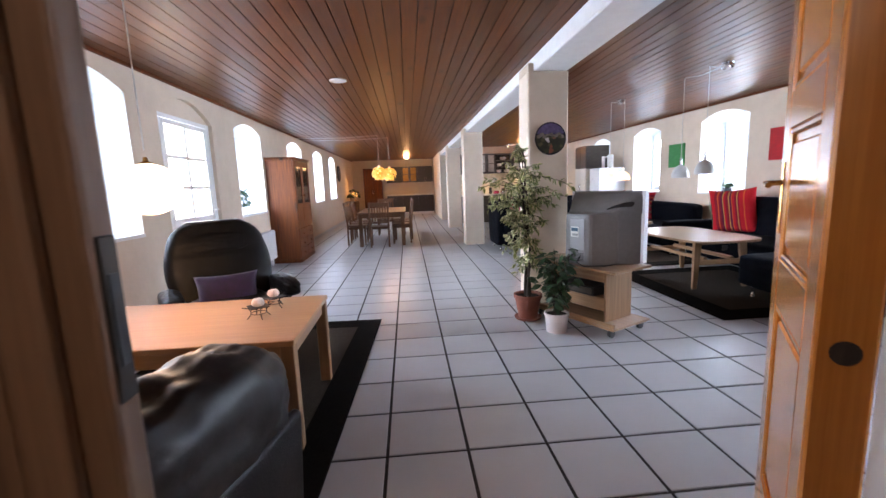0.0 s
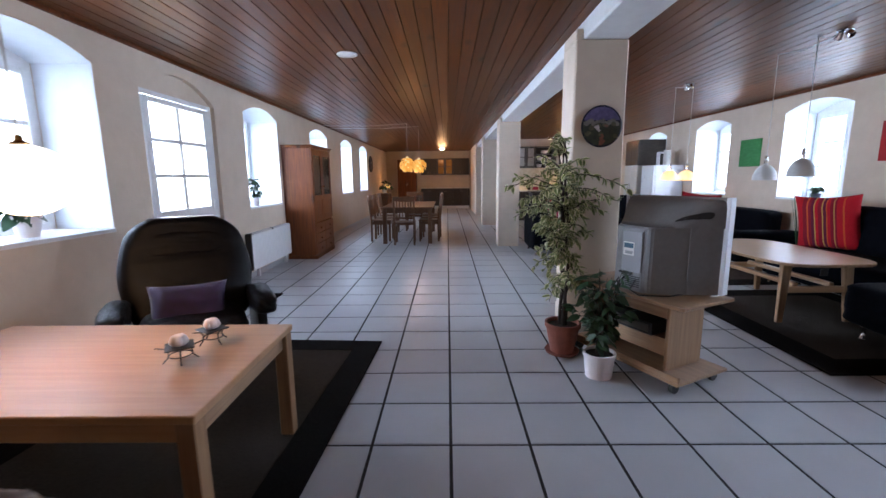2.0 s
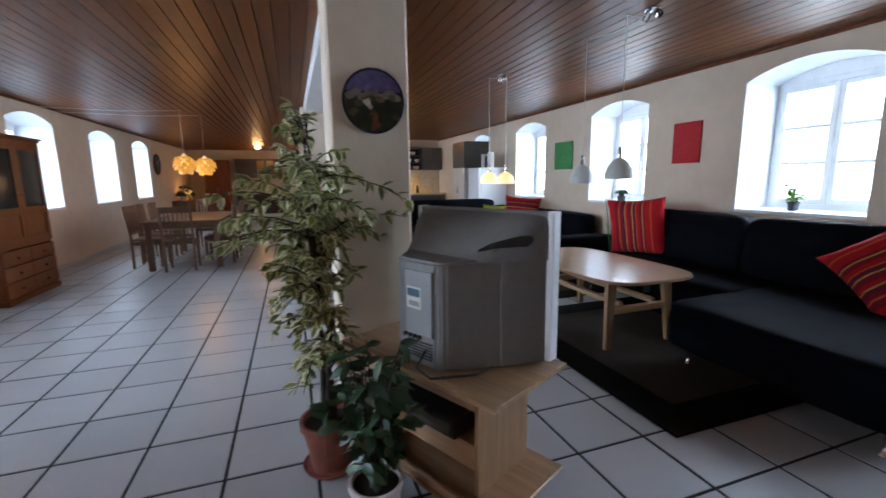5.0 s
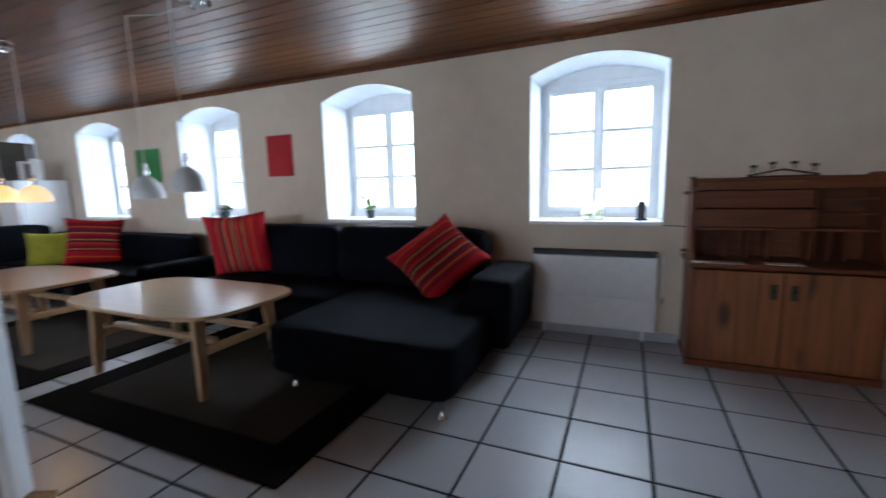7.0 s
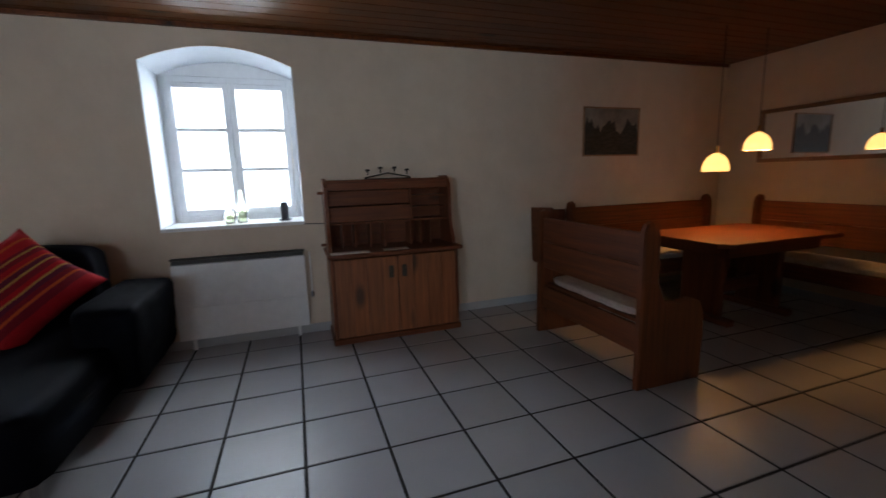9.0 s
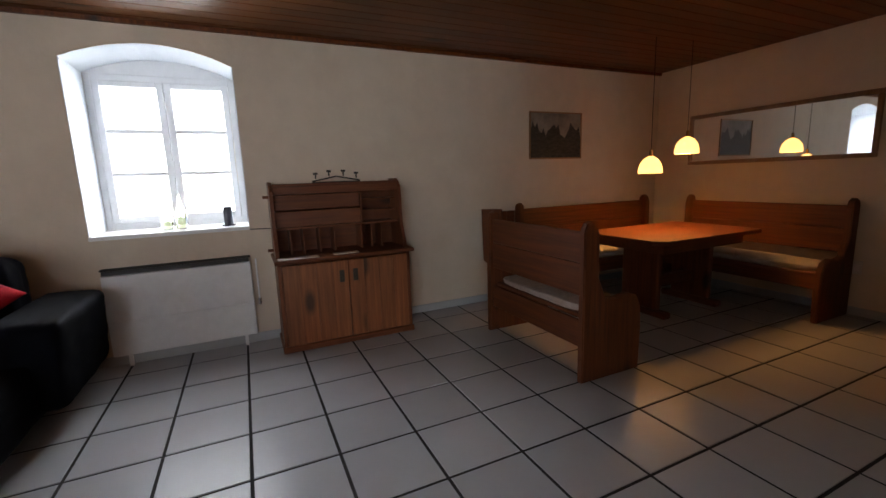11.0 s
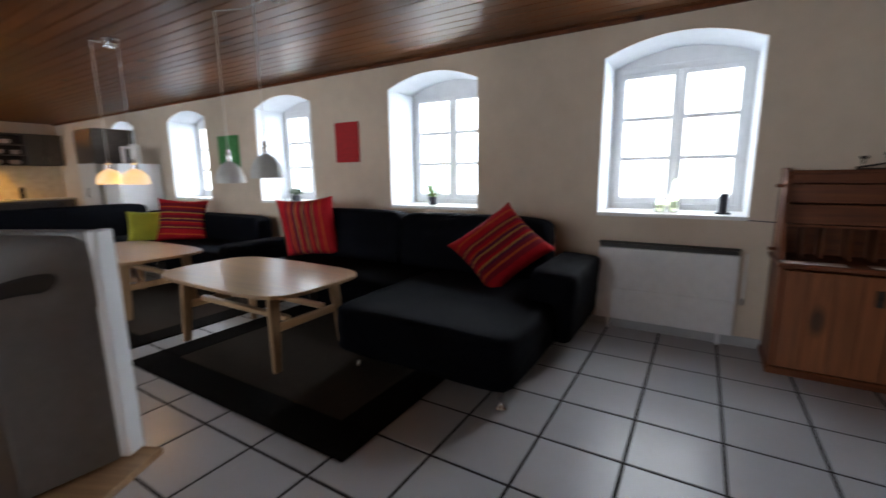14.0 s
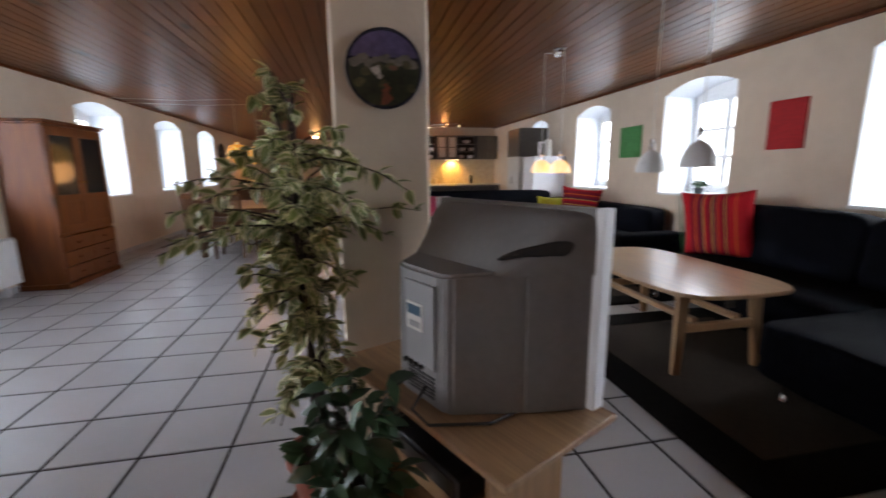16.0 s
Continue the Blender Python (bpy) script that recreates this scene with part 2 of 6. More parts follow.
FLOWER = mat("white_flower", (0.82, 0.80, 0.78), (0.72, 0.68, 0.66), rough=0.6)
REDART = mat("red_canvas", (0.46, 0.022, 0.026), (0.34, 0.016, 0.02), rough=0.9, scale=12, stretch=(1, 1, 3), bump=0.2, bump_scale=90, blotch=0.25)
GREENART = mat("green_canvas", (0.06, 0.30, 0.10), (0.035, 0.21, 0.06), rough=0.8, scale=12, stretch=(1, 1, 3), bump=0.2, bump_scale=90, blotch=0.25)
SHADE_WHITE = mat("white_lamp_enamel", (0.62, 0.62, 0.60), (0.56, 0.56, 0.55), rough=0.3, blotch=0.03)
CABLE = mat("pale_cable", (0.60, 0.57, 0.53), (0.5, 0.47, 0.44), rough=0.5, blotch=0.05)
DARKCAB = mat("dark_kitchen_front", (0.045, 0.036, 0.034), (0.03, 0.024, 0.022), rough=0.4, scale=6, stretch=(6, 6, 0.5), blotch=0.1)
STEELCAB = mat("brushed_grey_front", (0.13, 0.115, 0.10), (0.09, 0.08, 0.07), rough=0.32, scale=8, stretch=(1, 1, 8), metal=0.55, blotch=0.06)
COUNTER = mat("pale_worktop", (0.66, 0.62, 0.57), (0.56, 0.52, 0.47), rough=0.35, scale=40, blotch=0.05)
SPLASH = mat("cream_splashback", (0.72, 0.64, 0.50), (0.58, 0.48, 0.34), rough=0.35, scale=10, blotch=0.08)
FRIDGE = mat("white_enamel", (0.80, 0.82, 0.84), (0.76, 0.78, 0.80), rough=0.3, blotch=0.03)
CANDLE = mat("pink_wax", (0.86, 0.80, 0.80), (0.80, 0.72, 0.72), rough=0.5)
WAX_DARK = mat("dark_candle", (0.03, 0.03, 0.045), (0.02, 0.02, 0.03), rough=0.4)
PAPER = mat("white_paper", (0.72, 0.70, 0.66), (0.66, 0.64, 0.60), rough=0.8)
FIELD = mat("winter_field", (0.30, 0.30, 0.14), (0.22, 0.22, 0.10), rough=1.0, scale=0.4, blotch=0.3)
GLOBE = glow("globe_glass_lit", (1.0, 0.86, 0.66), 5.0)
SHADE_LIT = glow("lit_glass_shade", (1.0, 0.52, 0.10), 1.5)
SHADE_NOOK = glow("lit_opal_shade", (1.0, 0.54, 0.17), 4.0)
ARTI = glow("lit_leaf_shade", (1.0, 0.50, 0.07), 0.50)
ARTI.node_tree.nodes["Principled BSDF"].inputs["Base Color"].default_value = (0.55, 0.36, 0.10, 1)
# the amber lamplight on the frosted panes is put into their colour
LAMPLIT_PANE = mat("frosted_glass_lamplit", (0.42, 0.22, 0.05), (0.30, 0.15, 0.03), rough=0.2, blotch=0.1)
ARTI_CORE = glow("lit_leaf_core", (1.0, 0.55, 0.12), 1.1)
BULB = glow("bulb_glow", (1.0, 0.78, 0.48), 12.0)
DOWNL = mat("downlight_diffuser", (0.75, 0.75, 0.75), rough=0.4)

GLASS = bpy.data.materials.new("clear_glass")
GLASS.use_nodes = True
gp = GLASS.node_tree.nodes["Principled BSDF"]
gp.inputs["Transmission Weight"].default_value, gp.inputs["Roughness"].default_value, gp.inputs["IOR"].default_value = 1.0, 0.0, 1.45
GREENGLASS = bpy.data.materials.new("green_bottle_glass")
GREENGLASS.use_nodes = True
gp = GREENGLASS.node_tree.nodes["Principled BSDF"]
gp.inputs["Base Color"].default_value = (0.88, 0.97, 0.66, 1)
gp.inputs["Transmission Weight"].default_value, gp.inputs["Roughness"].default_value = 1.0, 0.03
MIRROR = bpy.data.materials.new("mirror_silver")
MIRROR.use_nodes = True
gp = MIRROR.node_tree.nodes["Principled BSDF"]
gp.inputs["Base Color"].default_value = (0.85, 0.86, 0.86, 1)
gp.inputs["Metallic"].default_value, gp.inputs["Roughness"].default_value = 1.0, 0.02

RED, DRED, ORANGE, YELLOW, PLUM = (0.40, 0.010, 0.018), (0.20, 0.010, 0.022), (0.52, 0.085, 0.02), (0.42, 0.26, 0.07), (0.11, 0.012, 0.035)
STRIPES = [(0.0, RED), (0.10, ORANGE), (0.13, RED), (0.24, DRED), (0.28, YELLOW), (0.30, DRED), (0.36, RED), (0.42, ORANGE), (0.44, PLUM),
           (0.50, YELLOW), (0.52, DRED), (0.60, RED), (0.66, YELLOW), (0.68, PLUM), (0.74, DRED), (0.80, ORANGE), (0.83, DRED), (0.92, RED)]
STRIPE_X = striped("striped_cloth", STRIPES, 0, 0.5)
STRIPE_Z = striped("striped_cloth_across", STRIPES, 2, 0.55)

# ---- helpers for shapes ----


def part(name, bm, material, parent=None, label="", smooth=False):
    me = bpy.data.meshes.new(name)
    bm.to_mesh(me)
    bm.free()
    for m in (material if isinstance(material, (list, tuple)) else [material]):
        me.materials.append(m)
    if smooth:
        for f in me.polygons:
            f.use_smooth = True
    ob = new(name, me)
    if parent:
        ob.parent = parent
    if label:
        tagged(ob, label)
    return ob


def thing(name, label, category, x=0, y=0, z=0, rz=0, group="", rx=0, ry=0):
    ob = new(name)
    ob.empty_display_size = 0.1
    ob.matrix_basis = pose(x, y, z, rx, ry, rz)
    return tagged(ob, label, category, group)


def setting(ob, label, category):
    return tagged(ob, label, category, kind="structure")


def box(x0, x1, y0, y1, z0, z1, bevel=0.0, bm=None, seg=1, m=None):
    own = bmesh.new()
    vs = [own.verts.new((x, y, z)) for x in (x0, x1) for y in (y0, y1) for z in (z0, z1)]
    for f in ((0, 1, 3, 2), (4, 6, 7, 5), (0, 4, 5, 1), (2, 3, 7, 6), (0, 2, 6, 4), (1, 5, 7, 3)):
        own.faces.new([vs[i] for i in f])
    if bevel:
        bmesh.ops.bevel(own, geom=own.edges[:], offset=bevel, segments=seg, affect='EDGES', profile=0.5)
    if m:
        bmesh.ops.transform(own, matrix=m, verts=own.verts)
    return join(bm, own)


def join(bm, own):
    if bm is None:
        return own
    me = bpy.data.meshes.new("tmp")
    own.to_mesh(me)
    own.free()
    bm.from_mesh(me)
    bpy.data.meshes.remove(me)
    return bm


def turned(profile, seg=24, bm=None, m=None):
    """A lathe shape from (radius, height) pairs about z."""
    own = bmesh.new()
    rings = []
    for r, z in profile:
        if r < 1e-5:
            rings.append([own.verts.new((0, 0, z))])
        else:
            rings.append([own.verts.new((r * math.cos(a), r * math.sin(a), z)) for a in np.linspace(0, 2 * math.pi, seg, endpoint=False)])
    for a, b in zip(rings, rings[1:]):
        for k in range(seg):
            q = [a[k % len(a)], a[(k + 1) % len(a)], b[(k + 1) % len(b)], b[k % len(b)]]
            q = list(dict.fromkeys(q))
            if len(q) > 2:
                own.faces.new(q)
    bmesh.ops.recalc_face_normals(own, faces=own.faces)
    if m:
        bmesh.ops.transform(own, matrix=m, verts=own.verts)
    return join(bm, own)


def tube(points, radius, seg=8, bm=None, taper=1.0):
    own = bmesh.new()
    pts = [Vector(p) for p in points]
    rings = []
    for i, p in enumerate(pts):
        d = (pts[min(i + 1, len(pts) - 1)] - pts[max(i - 1, 0)]).normalized()
        side = d.cross(Vector((0.13, 0.31, 1.0))).normalized()
        if side.length < 0.5:
            side = Vector((1, 0, 0))
        up = d.cross(side).normalized()
        r = radius * (1 + (taper - 1) * i / max(1, len(pts) - 1))
        rings.append([own.verts.new(p + r * (math.cos(a) * side + math.sin(a) * up)) for a in np.linspace(0, 2 * math.pi, seg, endpoint=False)])
    for a, b in zip(rings, rings[1:]):
        for k in range(seg):
            own.faces.new((a[k], a[(k + 1) % seg], b[(k + 1) % seg], b[k]))
    own.faces.new(rings[0][::-1])
    own.faces.new(rings[-1])
    bmesh.ops.recalc_face_normals(own, faces=own.faces)
    return join(bm, own)


def slab(outline, z0, z1, bevel=0.0, bm=None, m=None):
    """A flat outline in x and y, extruded in z."""
    own = bmesh.new()
    lo = [own.verts.new((x, y, z0)) for x, y in outline]
    hi = [own.verts.new((x, y, z1)) for x, y in outline]
    n = len(outline)
    own.faces.new(lo[::-1])
    top = own.faces.new(hi)
    for k in range(n):
        own.faces.new((lo[k], lo[(k + 1) % n], hi[(k + 1) % n], hi[k]))
    bmesh.ops.recalc_face_normals(own, faces=own.faces)
    if bevel:
        edges = [e for e in own.edges if abs(e.verts[0].co.z - e.verts[1].co.z) < 1e-6]
        bmesh.ops.bevel(own, geom=edges, offset=bevel, segments=2, affect='EDGES')
    if m:
        bmesh.ops.transform(own, matrix=m, verts=own.verts)
    return join(bm, own)


def rounded(w, d, r, seg=6):
    pts = []
    for cx, cy, a0 in ((w / 2 - r, d / 2 - r, 0), (-w / 2 + r, d / 2 - r, 90), (-w / 2 + r, -d / 2 + r, 180), (w / 2 - r, -d / 2 + r, 270)):
        for k in range(seg + 1):
            a = radians(a0 + 90 * k / seg)
            pts.append((cx + r * math.cos(a), cy + r * math.sin(a)))
    return pts


def puffy(w, d, h, bulge=0.15, wrinkle=0.01, seed=0, n=14, power=4.0, bm=None, m=None):
    """A soft upholstered block, w by d by h, its base at z = 0."""
    own = bmesh.new()
    bmesh.ops.create_cube(own, size=2)
    bmesh.ops.subdivide_edges(own, edges=own.edges[:], cuts=n, use_grid_fill=True)
    for v in own.verts:
        c = v.co
        k = (abs(c.x) ** power + abs(c.y) ** power + abs(c.z) ** power) ** (1 / power)
        c = c / k
        o = noise.noise(Vector((c.x * 3 + seed, c.y * 3, c.z * 3))) + 0.5 * noise.noise(Vector((c.x * 9, c.y * 9 + seed, c.z * 9)))
        b = 1 + bulge * (1 - c.x ** 2) * (1 - c.y ** 2)
        v.co = Vector((c.x * w / 2, c.y * d / 2, h / 2 + c.z * h / 2 * b)) + Vector((c.x, c.y, c.z)) * wrinkle * o
    if m:
        bmesh.ops.transform(own, matrix=m, verts=own.verts)
    return join(bm, own)


def pillow(w, h, t, seed=0, n=16):
    """A scatter cushion in the xz plane, standing, with pinched corners."""
    own = bmesh.new()
    grid = {}
    for side in (1, -1):
        for i in range(n + 1):
            for j in range(n + 1):
                u, v = 2 * i / n - 1, 2 * j / n - 1
                edge = i in (0, n) or j in (0, n)
                if edge and side < 0:
                    grid[side, i, j] = grid[1, i, j]
                    continue
                pin = 1 - 0.10 * (1 - u * u) * abs(v) ** 3
                pin2 = 1 - 0.10 * (1 - v * v) * abs(u) ** 3
                th = side * t / 2 * (max(0, (1 - u ** 4)) * max(0, (1 - v ** 4))) ** 0.55
                th += 0 if edge else 0.012 * noise.noise(Vector((u * 2.5 + seed, v * 2.5, side)))
                grid[side, i, j] = own.verts.new((u * w / 2 * pin2, th, v * h / 2 * pin))
    for side in (1, -1):
        for i in range(n):
            for j in range(n):
                q = [grid[side, i, j], grid[side, i + 1, j], grid[side, i + 1, j + 1], grid[side, i, j + 1]]
                own.faces.new(q if side < 0 else q[::-1])
    return own


def leaf_mesh(name, length, width, materials, fold=0.25, droop=0.2, edge=0.0):
    bm = bmesh.new()
    ts = (0.0, 0.22, 0.5, 0.78, 1.0)
    ws = (0.0, 0.78, 1.0, 0.6, 0.0)
    mid = [bm.verts.new((t * length, 0, -droop * length * t * t)) for t in ts]
    for s in (1, -1):
        rows = []
        for k in (1 - edge, 1.0) if edge else (1.0,):
            rows.append([mid[i] if ws[i] == 0 else bm.verts.new((ts[i] * length, s * k * ws[i] * width / 2, fold * k * ws[i] * width / 2 - droop * length * ts[i] ** 2)) for i in range(5)])
        prev, idx = mid, 0
        for row in rows:
            for i in range(4):
                q = list(dict.fromkeys([prev[i], prev[i + 1], row[i + 1], row[i]]))
                if len(q) > 2:
                    f = bm.faces.new(q if s > 0 else q[::-1])
                    f.material_index = idx
                    f.smooth = True
            prev, idx = row, 1
    me = bpy.data.meshes.new(name)
    bm.to_mesh(me)
    bm.free()
    for m in materials:
        me.materials.append(m)
    return me


def leafy(parent, name, meshes, places, rng):
    """Leaves as pieces of their own on shared meshes. places: (point, outward direction, size)."""
    for p, out, size in places:
        ob = new(name, rng.choice(meshes))
        ob.parent = parent
        d = Vector(out).normalized()
        q = d.to_track_quat('X', 'Z')
        ob.matrix_basis = Matrix.Translation(p) @ q.to_matrix().to_4x4() @ pose(0, 0, 0, rng.uniform(-50, 50), rng.uniform(-10, 35), 0) @ Matrix.Scale(size, 4)

# ---- the large structure ----
XW, XE, YS, YN, ZC = -2.50, 5.26, -3.0, 19.8, 2.49
THICK = 0.60
SILL_E, SILL_W, SPRING, APEX = 0.96, 0.93, 2.22, 2.345
EAST_WINDOWS = [(1.765, 2.825), (3.967, 5.048), (6.255, 7.349), (8.56, 9.62), (10.80, 11.72)]
WEST_WINDOWS = [(3.03, 4.11), (6.50, 7.63), (9.23, 10.45), (11.69, 12.92), (13.98, 15.15)]
DOOR_W = (4.58, 5.80)


def arch_z(t, spring, apex):
    """Height of a flat arch at t from -1 to 1."""
    return spring + (apex - spring) * (1 - t * t)


def wall_with_openings(name, x0, x1, y0, y1, openings, label):
    """A wall along y; openings: (ya, yb, sill, spring, apex)."""
    bm = bmesh.new()
    y = y0
    top = ZC + 0.12
    for ya, yb, sill, spring, apex in openings:
        box(x0, x1, y, ya, -0.1, top, bm=bm)
        if sill > 0.05:
            box(x0, x1, ya, yb, -0.1, sill, bm=bm)
        n = 12
        ys = [ya + (yb - ya) * k / n for k in range(n + 1)]
        zs = [arch_z(2 * k / n - 1, spring, apex) for k in range(n + 1)]
        for k in range(n):
            vs = [bm.verts.new(p) for p in ((x0, ys[k], zs[k]), (x0, ys[k + 1], zs[k + 1]), (x0, ys[k + 1], top), (x0, ys[k], top),
                                            (x1, ys[k], zs[k]), (x1, ys[k + 1], zs[k + 1]), (x1, ys[k + 1], top), (x1, ys[k], top))]
            for f in ((3, 2, 1, 0), (4, 5, 6, 7), (0, 1, 5, 4)):
                bm.faces.new([vs[i] for i in f])
        y = yb
    box(x0, x1, y, y1, -0.1, top, bm=bm)
    bmesh.ops.recalc_face_normals(bm, faces=bm.faces)
    return setting(part(name, bm, PLASTER), label, "wall")


wall_with_openings("wall_east", XE, XE + THICK, YS - 0.3, YN + 0.3, [(a, b, SILL_E, SPRING, APEX) for a, b in EAST_WINDOWS],
                   "thick cream plastered wall with arched window openings")
west = sorted([(a, b, SILL_W, SPRING, APEX) for a, b in WEST_WINDOWS] + [(*DOOR_W, 0.0, 2.16, 2.36)])
wall_with_openings("wall_west", XW - THICK, XW, YS - 0.3, YN + 0.3, west, "thick cream plastered wall with arched windows and glazed door")
setting(part("wall_south", box(1.68, XE, YS - 0.3, YS, -0.1, ZC + 0.12), PLASTER), "cream plastered end wall behind the dining nook", "wall")
setting(part("wall_north", box(XW, XE, YN, YN + 0.3, -0.1, ZC + 0.12), PLASTER), "cream plastered far end wall of the long room", "wall")
# entrance partition with its doorway, and an unseen side wall to the nook
DX0, DX1, DY, DT = -0.74, 0.93, 0.72, 0.40
bm = box(XW, DX0 - 0.03, DY - DT, DY, -0.1, ZC + 0.12)
# unseen east end, carried further east to keep window light off the nook
box(DX1 + 0.03, 1.68, DY - DT, DY, -0.1, ZC + 0.12, bm=bm)
box(DX0 - 0.03, DX1 + 0.03, DY - DT, DY, 2.26, ZC + 0.12, bm=bm)
setting(part("wall_partition", bm, PLASTER), "cream plastered partition with the entrance doorway", "wall")
# unseen wall, set this far east to shade the nook
setting(part("wall_nook_side", box(1.53, 1.68, YS, DY - DT, -0.1, ZC + 0.12), PLASTER), "unseen plastered side wall set to shade the nook", "wall")
bm = box(XW, XW + 0.12, YS, DY - DT, -0.1, ZC + 0.12)
box(XW + 0.12, 1.53, YS, YS + 0.12, -0.1, ZC + 0.12, bm=bm)
setting(part("wall_hall", bm, PLASTER), "plain cream walls of the entrance hall", "wall")
setting(part("wall_kitchen", box(1.2, 1.42, 15.6, YN, -0.1, ZC + 0.1), PLASTER), "cream plastered partition beside the far kitchenette", "wall")
setting(part("wall_kitchen_back", box(1.42, XE, 14.35, 14.6, -0.1, ZC + 0.1), PLASTER), "cream plastered wall behind the kitchen", "wall")

# ceiling boards, with grooves, in one mesh; a plain deck closes them above
bm = bmesh.new()
rng = random.Random(5)
w = 0.118
x = XW
while x < XE:
    xb = min(x + w, XE)
    y = YS - rng.uniform(0, 3)
    while y < YN:
        ye = y + rng.choice((3.3, 3.9, 4.5))
        a, b = max(y, YS), min(ye, YN)
        if b > a:
            g, dz = 0.0022, rng.uniform(-0.0004, 0.0004)
            prof = [(x + 0.0004, ZC + 0.010), (x + g, ZC + dz), (xb - g - 0.0035, ZC + dz), (xb - 0.0042, ZC + 0.010)]
            va = [bm.verts.new((px, a + 0.0008, pz)) for px, pz in prof]
            vb = [bm.verts.new((px, b - 0.0008, pz)) for px, pz in prof]
            for k in range(3):
                bm.faces.new((va[k], va[k + 1], vb[k + 1], vb[k]))
        y = ye
    x = xb
bmesh.ops.recalc_face_normals(bm, faces=bm.faces)
for f in bm.faces:
    if f.normal.z > 0:
        f.normal_flip()
setting(part("ceiling", bm, CEIL), "varnished orange-brown pine board ceiling with grooves", "ceiling")
setting(part("ceiling_deck", box(XW, XE, YS, YN, ZC + 0.012, ZC + 0.1), GROUT), "dark deck above the ceiling boards", "ceiling")
bm = box(XW, XW + 0.025, DY, YN, ZC - 0.03, ZC)
box(XE - 0.025, XE, YS, 14.35, ZC - 0.03, ZC, bm=bm)
setting(part("ceiling_trim", bm, CABP_Z), "thin pine strip where wall meets ceiling", "trim")

# tiled skirting along the walls
bm = box(XE - 0.012, XE, YS, 14.35, 0, 0.075, 0.003)
box(1.68, XE - 0.012, YS, YS + 0.012, 0, 0.075, 0.003, bm=bm)
box(XW, XW + 0.012, DY, DOOR_W[0], 0, 0.075, 0.003, bm=bm)
box(XW, XW + 0.012, DOOR_W[1], YN, 0, 0.075, 0.003, bm=bm)
setting(part("baseboard", bm, TILE_FAR), "low glazed tile skirting along the walls", "baseboard")

# columns and the beam that they carry
CX0, CX1, BX0 = 1.165, 1.565, 1.225
for n, y in enumerate((4.12, 8.86, 12.6), 1):
    bm = box(CX0, CX1, y, y + 0.34, 0, 2.343, 0.012)
    box(CX0 + 0.001, BX0 - 0.002, y + 0.005, y + 0.335, 2.335, 2.42, 0.008, bm=bm)
    setting(part("column_%d" % n, bm, PLASTER), "square white plastered column carrying the beam", "column")
setting(part("beam", box(BX0, CX1, DY, 15.6, 2.345, ZC - 0.004, 0.01), WHITE), "long white beam along the row of columns", "beam")


